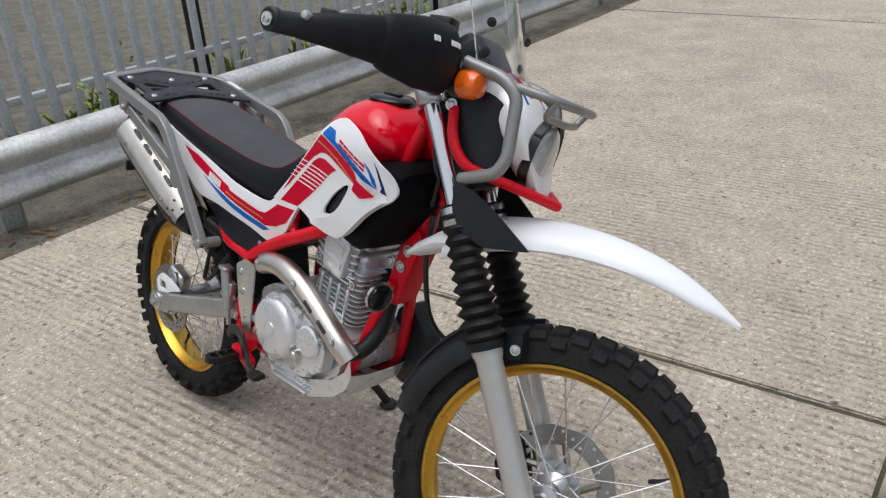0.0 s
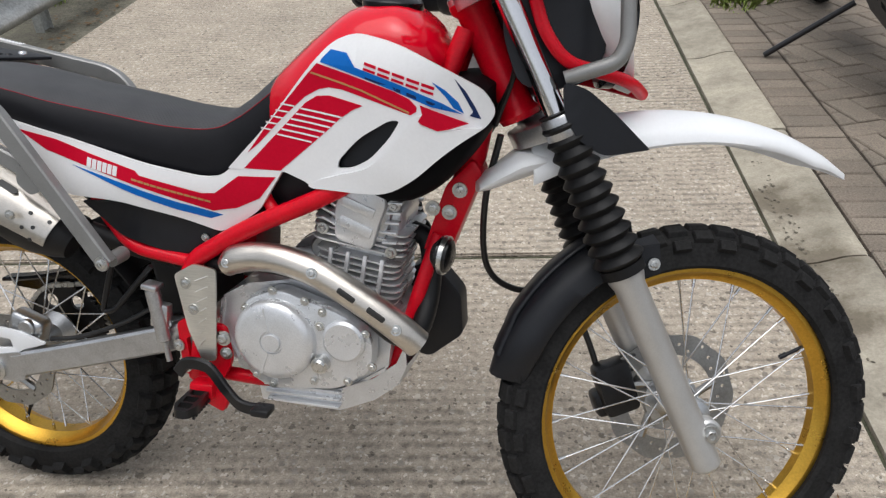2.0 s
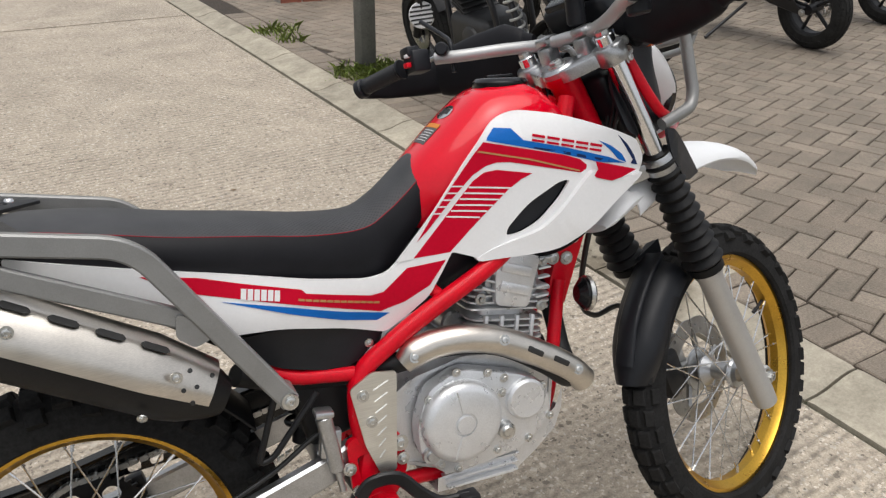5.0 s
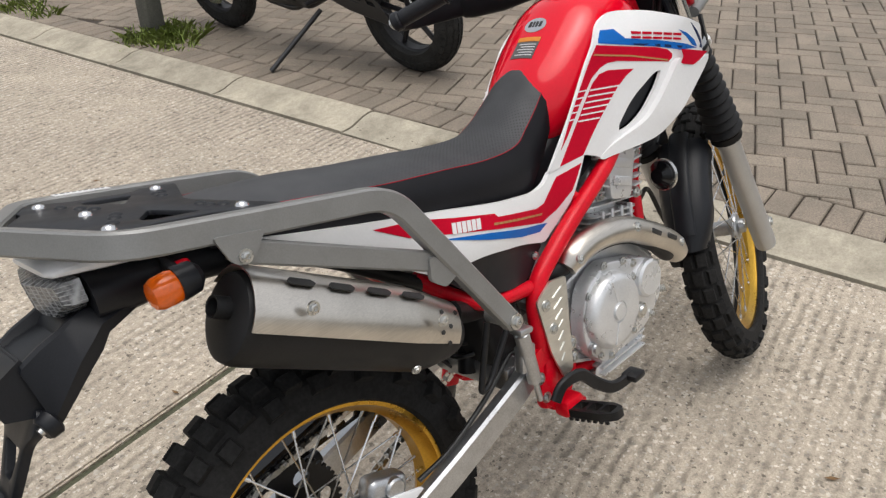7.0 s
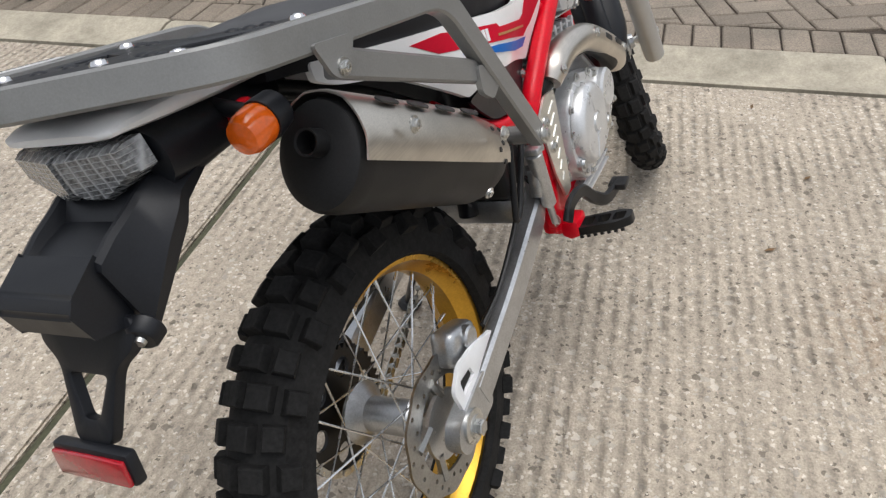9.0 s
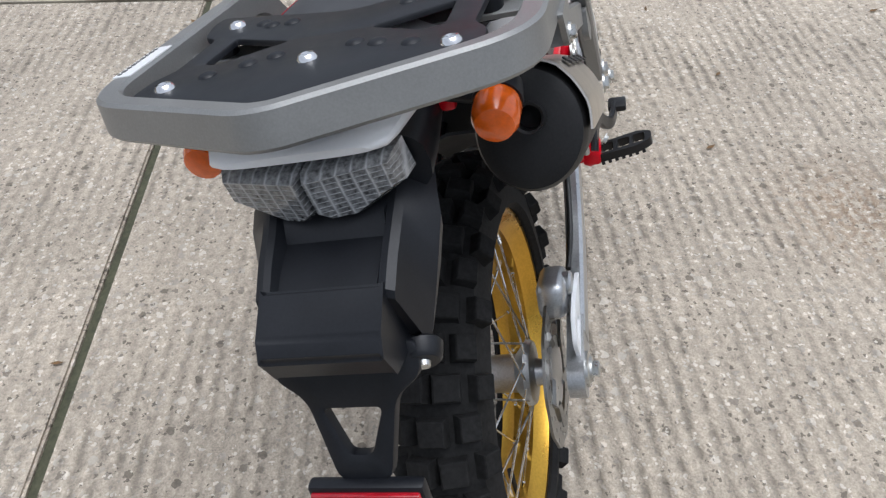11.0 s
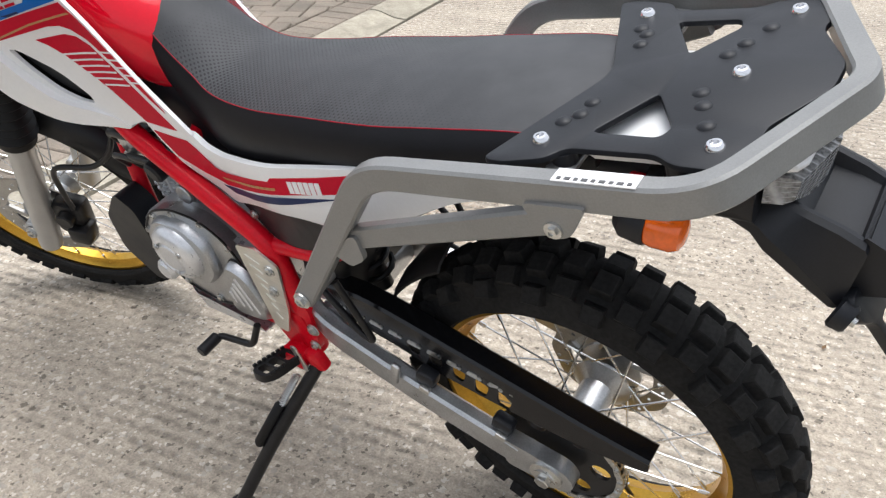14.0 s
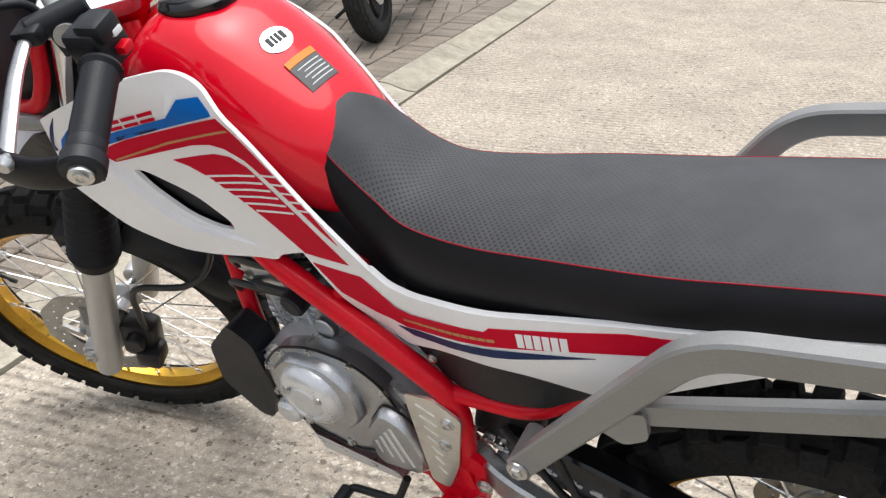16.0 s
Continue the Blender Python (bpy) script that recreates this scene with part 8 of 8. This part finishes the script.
    if with_plate:
        # striped round plate of unknown use near the front wheel
        c = V(1.41, 0.12, 0.45)
        ax = V(-0.8, 0.5, 0.3).normalized()
        u, v, a = basis(ax)
        round_plate = part("striped_plate", lathe(bmesh.new(), [(0, 0.0), (0.08, 0.0), (0.085, -0.008), (0.06, -0.024), (0, -0.03)], c, ax, 30), M_DECALWHITE, b, "round pale plate with dark stripes")
        for k in range(5):
            o = -0.052 + 0.026 * k
            L = math.sqrt(max(0.0, 0.078 ** 2 - o * o))
            part("dark_stripe", tube(bmesh.new(), [c + a * 0.002 + v * o - u * L, c + a * 0.002 + v * o + u * L], 1, section=bar_section(0.003, 0.011, 0.0005), up=ax), M_DARKPRINT, round_plate)
        part("plate_stem", cyl(bmesh.new(), c - a * 0.02, V(1.42, 0.1, 0.62), 0.008, None, 8), M_BG_BLACK, round_plate)
    return b


def parked(x, y, dx, dy, z=0.04, lean=11.0):
    ang = math.degrees(math.atan2(dy, dx))
    return pose(x, y, z, 0, 0, ang) @ pose(0, 0, 0, -lean, 0, 0)


parked_motorcycle(parked(2.39, 2.36, -0.20, 1.72), M_BG_BLUE, "black and blue naked motorcycle parked on its stand", True)
parked_motorcycle(parked(3.72, 3.62, -0.22, 1.72), M_BG_GREEN, "black and lime motorcycle parked on its stand")
parked_motorcycle(parked(5.30, 3.66, -0.22, 1.72), M_BG_BLACK, "plain black motorcycle parked on the block paving")
parked_motorcycle(parked(6.75, 4.2, -0.22, 1.72), M_BG_BLACK, "plain black motorcycle parked on the block paving")
parked_motorcycle(parked(3.02, -3.22, 0.5, -1.6), M_BG_BLACK, "plain black motorcycle parked near the kerb")
parked_motorcycle(parked(3.95, -3.2, 0.5, -1.6), M_BG_BLACK, "plain black motorcycle parked near the kerb")
parked_motorcycle(parked(2.35, 8.3, -0.1, 1.72), M_BG_BLACK, "plain black motorcycle parked beyond the post")

# ---------------------------------------------------------------- post, brick pier, weeds
post = part("bollard_post", box(bmesh.new(), V(1.78, 4.17, 0.55), (0.115, 0.115, 1.15), ROAD.to_3x3(), 0.012), M_WOODPOST, None)
tagged(post, "weathered grey square timber post beside the kerb", "post")

M_BRICK = surface("red_brick", (0.26, 0.085, 0.055), 0.85, vary=0.35, scale=12, fine=120, bump=0.5, grain=0.003, random=0.35)
M_MORTAR = surface("brick_mortar", (0.30, 0.28, 0.25), 0.9, vary=0.2, bump=0.4, grain=0.003)
pier = empty("wall_brick")
tagged(pier, "low red brick wall behind the parked motorcycles", "wall", kind="structure")
WALL = Matrix.Translation(ACROSS * 2.75 + ALONG * 6.6) @ ROAD
part("mortar_core", box(bmesh.new(), V(1.3, 0, 0.45), (2.6, 0.205, 0.9)), M_MORTAR, pier).matrix_basis = WALL
bm = box(bmesh.new(), V(0, 0, 0), (0.215, 0.104, 0.065), None, 0.004, 1)
first = part("brick", bm, M_BRICK, pier)
k = 0
for row in range(12):
    for col in range(11):
        x = 0.11 + 0.225 * col + (0.1125 if row % 2 else 0)
        if x > 2.55:
            continue
        ob = first if k == 0 else first.copy()
        if k:
            scene.collection.objects.link(ob)
            ob.parent = pier
        ob.matrix_basis = WALL @ Matrix.Translation((x, -0.057 + random.uniform(-0.002, 0.002), 0.04 + 0.075 * row))
        k += 1


def blades(bm, c, r, n, h, spread=0.5, wide=0.006):
    """Grass: bent tapered blades round a centre."""
    for _ in range(n):
        a, d = random.uniform(0, 2 * math.pi), r * math.sqrt(random.random())
        p = Vector(c) + V(math.cos(a) * d, math.sin(a) * d, 0)
        lean = V(random.uniform(-1, 1), random.uniform(-1, 1), 0) * spread
        L = h * random.uniform(0.4, 1.1)
        side = lean.cross(V(0, 0, 1))
        side = side.normalized() * wide * random.uniform(0.6, 1.3) if side.length > 1e-4 else V(wide, 0, 0)
        q = p + lean * L * 0.35 + V(0, 0, L * 0.65)
        t = p + lean * L + V(0, 0, L * 0.95)
        vs = [bm.verts.new(z) for z in (p - side, p + side, q + side * 0.7, t, q - side * 0.7)]
        bm.faces.new(vs)


def leaves(bm, c, r, n, h, size):
    """Broad weed leaves at all heights."""
    for _ in range(n):
        p = Vector(c) + V(random.gauss(0, r), random.gauss(0, r), h * random.random() ** 1.3)
        u = V(random.gauss(0, 1), random.gauss(0, 1), random.gauss(0, 0.5)).normalized()
        v = u.cross(V(random.gauss(0, 1), random.gauss(0, 1), 1.5)).normalized()
        L = size * random.uniform(0.5, 1.2)
        vs = [bm.verts.new(p + u * L * a + v * L * b) for a, b in ((-0.5, 0), (-0.1, 0.26), (0.5, 0), (-0.1, -0.26))]
        bm.faces.new(vs)


random.seed(11)
bm = bmesh.new()
for x, y, r, n in ((1.66, 4.05, 0.12, 260), (1.83, 3.98, 0.14, 260), (1.90, 4.18, 0.10, 160), (1.72, 3.80, 0.10, 160), (1.45, 5.55, 0.14, 160), (1.50, 5.2, 0.10, 80)):
    blades(bm, (x, y, 0.02), r * 1.3, n // 2, 0.09, 1.1, 0.0028)
    leaves(bm, (x, y, 0.03), r * 0.9, n // 4, 0.05, 0.022)
weeds = part("weeds", bm, M_GREEN, None)
tagged(weeds, "green weeds and grass growing at the post and kerb", "weeds", kind="stuff")
bm = bmesh.new()
for k in range(46):
    s = random.uniform(-2.6, 6.0)
    d = random.uniform(-2.75, -2.15) if k % 3 else random.uniform(-3.4, -2.8)
    p = ACROSS * d + ALONG * s
    leaves(bm, (p.x, p.y, -0.05), random.uniform(0.05, 0.11), random.randint(25, 70), random.uniform(0.12, 0.5), 0.05)
    blades(bm, (p.x, p.y, -0.06), 0.12, 30, 0.25, 0.5, 0.005)
tagged(part("verge_weeds", bm, M_GREEN, None), "green and brown weeds growing through the fence", "weeds", kind="stuff")
M_LITTER = surface("dead_leaf", (0.16, 0.09, 0.035), 0.8, vary=0.5, scale=20, fine=100, bump=0.2)
bm = bmesh.new()
for k in range(700):
    s, d = random.uniform(-3, 7), random.gauss(-1.75, 0.13)
    p = ACROSS * d + ALONG * s
    z = 0.004 if d > EDGE else -0.052
    a = random.uniform(0, 6.28)
    L = random.uniform(0.008, 0.03)
    u, v = V(math.cos(a), math.sin(a), random.uniform(-0.2, 0.3)) * L, V(-math.sin(a), math.cos(a), random.uniform(-0.2, 0.3)) * L * 0.5
    bm.faces.new([bm.verts.new(V(p.x, p.y, z + 0.006) + q) for q in (-u, v, u, -v)])
for k in range(34):
    p = ACROSS * random.uniform(EDGE + 0.1, KERB_IN - 0.1) + ALONG * random.uniform(-2.2, 4.5)
    a, L = random.uniform(0, 6.28), random.uniform(0.007, 0.022)
    u, v = V(math.cos(a), math.sin(a), 0.08) * L, V(-math.sin(a), math.cos(a), 0.12) * L * 0.35
    bm.faces.new([bm.verts.new(V(p.x, p.y, 0.006) + q) for q in (-u, v, u, -v)])
tagged(part("leaf_litter", bm, M_LITTER, None), "dead brown leaves and grit along the verge", "leaf litter", kind="stuff")
bm = bmesh.new()
for k in range(160):
    s = random.choice((random.gauss(1.25, 0.20), random.gauss(0.75, 0.16)))
    d = KERB_IN + 0.055 + random.gauss(0, 0.022)
    if not KERB_IN + 0.015 < d < KERB_IN + 0.085:
        continue
    p = ACROSS * d + ALONG * s
    a, L = random.uniform(0, 6.28), random.uniform(0.002, 0.009)
    u, v = V(math.cos(a), math.sin(a), 0) * L, V(-math.sin(a), math.cos(a), 0) * L * random.uniform(0.5, 1.0)
    z = 0.0045 + random.uniform(0, 0.0015) + 0.006 * max(0.0, (d - KERB_IN - 0.05) / 0.035)
    vs = [bm.verts.new(V(p.x, p.y, z) + q) for q in (-u, v, u, -v)] + [bm.verts.new(V(p.x, p.y, z + L * 0.25))]
    for i in range(4):
        bm.faces.new((vs[i], vs[(i + 1) % 4], vs[4]))
tagged(part("kerb_dirt", bm, surface("wet_kerb_dirt", (0.15, 0.128, 0.095), 0.9, vary=0.5, scale=30, fine=120, bump=0.2), None), "dark soil and grit washed along the kerb", "dirt", kind="stuff")
bm = bmesh.new()
for k in range(1500):
    s, d = random.uniform(-3, 6), random.uniform(EDGE, KERB_IN - 0.03)
    p = ACROSS * d + ALONG * s
    r = random.uniform(0.0012, 0.0035)
    vs = [bm.verts.new(V(p.x, p.y, 0.0) + V(random.uniform(0.7, 1.2) * r * a, random.uniform(0.7, 1.2) * r * b, c * r)) for a, b, c in ((1, 0, 0), (0, 1, 0), (-1, 0, 0), (0, -1, 0), (0, 0, 0.9))]
    for i in range(4):
        bm.faces.new((vs[i], vs[(i + 1) % 4], vs[4]))
tagged(part("loose_grit", bm, surface("loose_grit", (0.42, 0.37, 0.3), 0.9, vary=0.6, scale=30, fine=90, bump=0.0), None), "loose stone grit scattered on the concrete", "grit", kind="stuff")

# ---------------------------------------------------------------- pavement
cover_slab = part("access_cover", box(bmesh.new(), ACROSS * 2.215 + ALONG * 0.69 + V(0, 0, 0.021), (0.19, 0.285, 0.044), ROAD.to_3x3(), 0.006), M_KERB)
tagged(cover_slab, "small pale concrete access cover set in the paving", "access cover")
pavement = empty("pavement")
tagged(pavement, "brown grey block paving laid in herringbone", "pavement", kind="structure")
part("bedding_sand", box(bmesh.new(), ACROSS * 7.0 + ALONG * 1.0 + V(0, 0, -0.043), (9.79, 26, 0.13), ROAD.to_3x3()), M_SAND, pavement, "dark jointing sand")


def block_mesh(lx, ly):
    bm = bmesh.new()
    a, b, c = lx / 2 - 0.0036, ly / 2 - 0.0036, 0.005
    lo = [bm.verts.new((x, y, -0.03)) for x, y in ((-a, -b), (a, -b), (a, b), (-a, b))]
    mi = [bm.verts.new((x, y, 0.0 - c)) for x, y in ((-a, -b), (a, -b), (a, b), (-a, b))]
    hi = [bm.verts.new((x, y, 0.0)) for x, y in ((-a + c, -b + c), (a - c, -b + c), (a - c, b - c), (-a + c, b - c))]
    bm.faces.new(hi)
    for p, q in ((lo, mi), (mi, hi)):
        for i in range(4):
            bm.faces.new((p[i], p[(i + 1) % 4], q[(i + 1) % 4], q[i]))
    return bm


spots = []
W = 0.102
D0 = KERB_OUT + 0.008
for i in range(-60, 100):
    spots.append((D0 + 0.1, -4.0 + W * (i + 0.5), 1, 0))       # header course along the kerb
CELL = 0.112
TWIST = Matrix.Rotation(radians(17.7), 2)          # the pattern is turned against the kerb
FIRST = D0 + 0.207
for i in range(-70, 130):
    for j in range(-150, 150):
        # herringbone: blocks two cells long, stepped diagonally
        k = (i + j) % 4
        if k not in (0, 2):
            continue
        q = TWIST @ Vector((CELL * i + (CELL if k == 0 else CELL / 2), CELL * j + (CELL / 2 if k == 0 else CELL)))
        spots.append((FIRST + q.x, 1.0 + q.y, 1 if k == 0 else 0, 1))


def corners(d, s, h, t, inset):
    w = CELL if t else W
    a, b = ((w, w / 2) if h else (w / 2, w))
    pts = [Vector(v) for v in ((-a + inset, -b + inset), (a - inset, -b + inset), (a - inset, b - inset), (-a + inset, b - inset))]
    return [Vector((d, s)) + (TWIST @ v if t else v) for v in pts]


def trimmed(poly, edge):
    """The part of a block beyond the header course."""
    out = []
    for p, q in zip(poly, poly[1:] + poly[:1]):
        if p.x >= edge:
            out.append(p)
        if (p.x >= edge) != (q.x >= edge):
            out.append(p.lerp(q, (edge - p.x) / (q.x - p.x)))
    return out


whole, rest = [], []
for d, s, h, t in spots:
    if not (FIRST - 0.2 < d < 10.5 and -6.5 < s < 9.5) and t:
        continue
    lo = min(v.x for v in corners(d, s, h, t, 0.0))
    if t and lo < FIRST:
        rest.append((d, s, h, t))
    else:
        whole.append((d, s, h, t))
whole.sort(key=lambda q: (q[0] - 2.4) ** 2 * 1.5 + (q[1] - 1.6) ** 2)
rest += whole[300:]
meshes = {}
random.seed(5)
for d, s, h, t in whole[:300]:
    p = ACROSS * d + ALONG * s
    m = Matrix.Translation((p.x, p.y, 0.034 + random.uniform(-0.0022, 0.0022))) @ ROAD @ pose(0, 0, 0, random.uniform(-0.6, 0.6), random.uniform(-0.6, 0.6), random.uniform(-0.6, 0.6) + (17.7 if t else 0))
    if (h, t) not in meshes:
        w = CELL if t else W
        ob = part("paving_block", block_mesh(2 * w, w) if h else block_mesh(w, 2 * w), M_PAVER, pavement)
        meshes[h, t] = ob.data
    else:
        ob = new("paving_block", meshes[h, t])
        ob.parent = pavement
    ob.matrix_basis = m
verts, faces = [], []
for d, s, h, t in rest:
    z = 0.034 + random.uniform(-0.0022, 0.0022)
    rings = []
    for inset, zz in ((0.0036, z - 0.03), (0.0036, z - 0.005), (0.0086, z)):
        poly = corners(d, s, h, t, inset)
        rings.append((trimmed(poly, FIRST + inset) if t else poly, zz))
    n = len(rings[0][0])
    if n < 3 or any(len(r) != n for r, _ in rings):
        continue
    base = len(verts)
    for r, zz in rings:
        for v in r:
            p = ACROSS * v.x + ALONG * v.y
            verts.append((p.x, p.y, zz))
    faces.append(tuple(base + 2 * n + i for i in range(n)))
    for l in (0, n):
        for i in range(n):
            faces.append((base + l + i, base + l + (i + 1) % n, base + l + n + (i + 1) % n, base + l + n + i))
me = bpy.data.meshes.new("paving_blocks_far")
me.from_pydata(verts, [], faces)
me.materials.append(M_PAVER)
far = new("paving_blocks_far", me)
far.parent = pavement
tagged(far, kind="stuff")
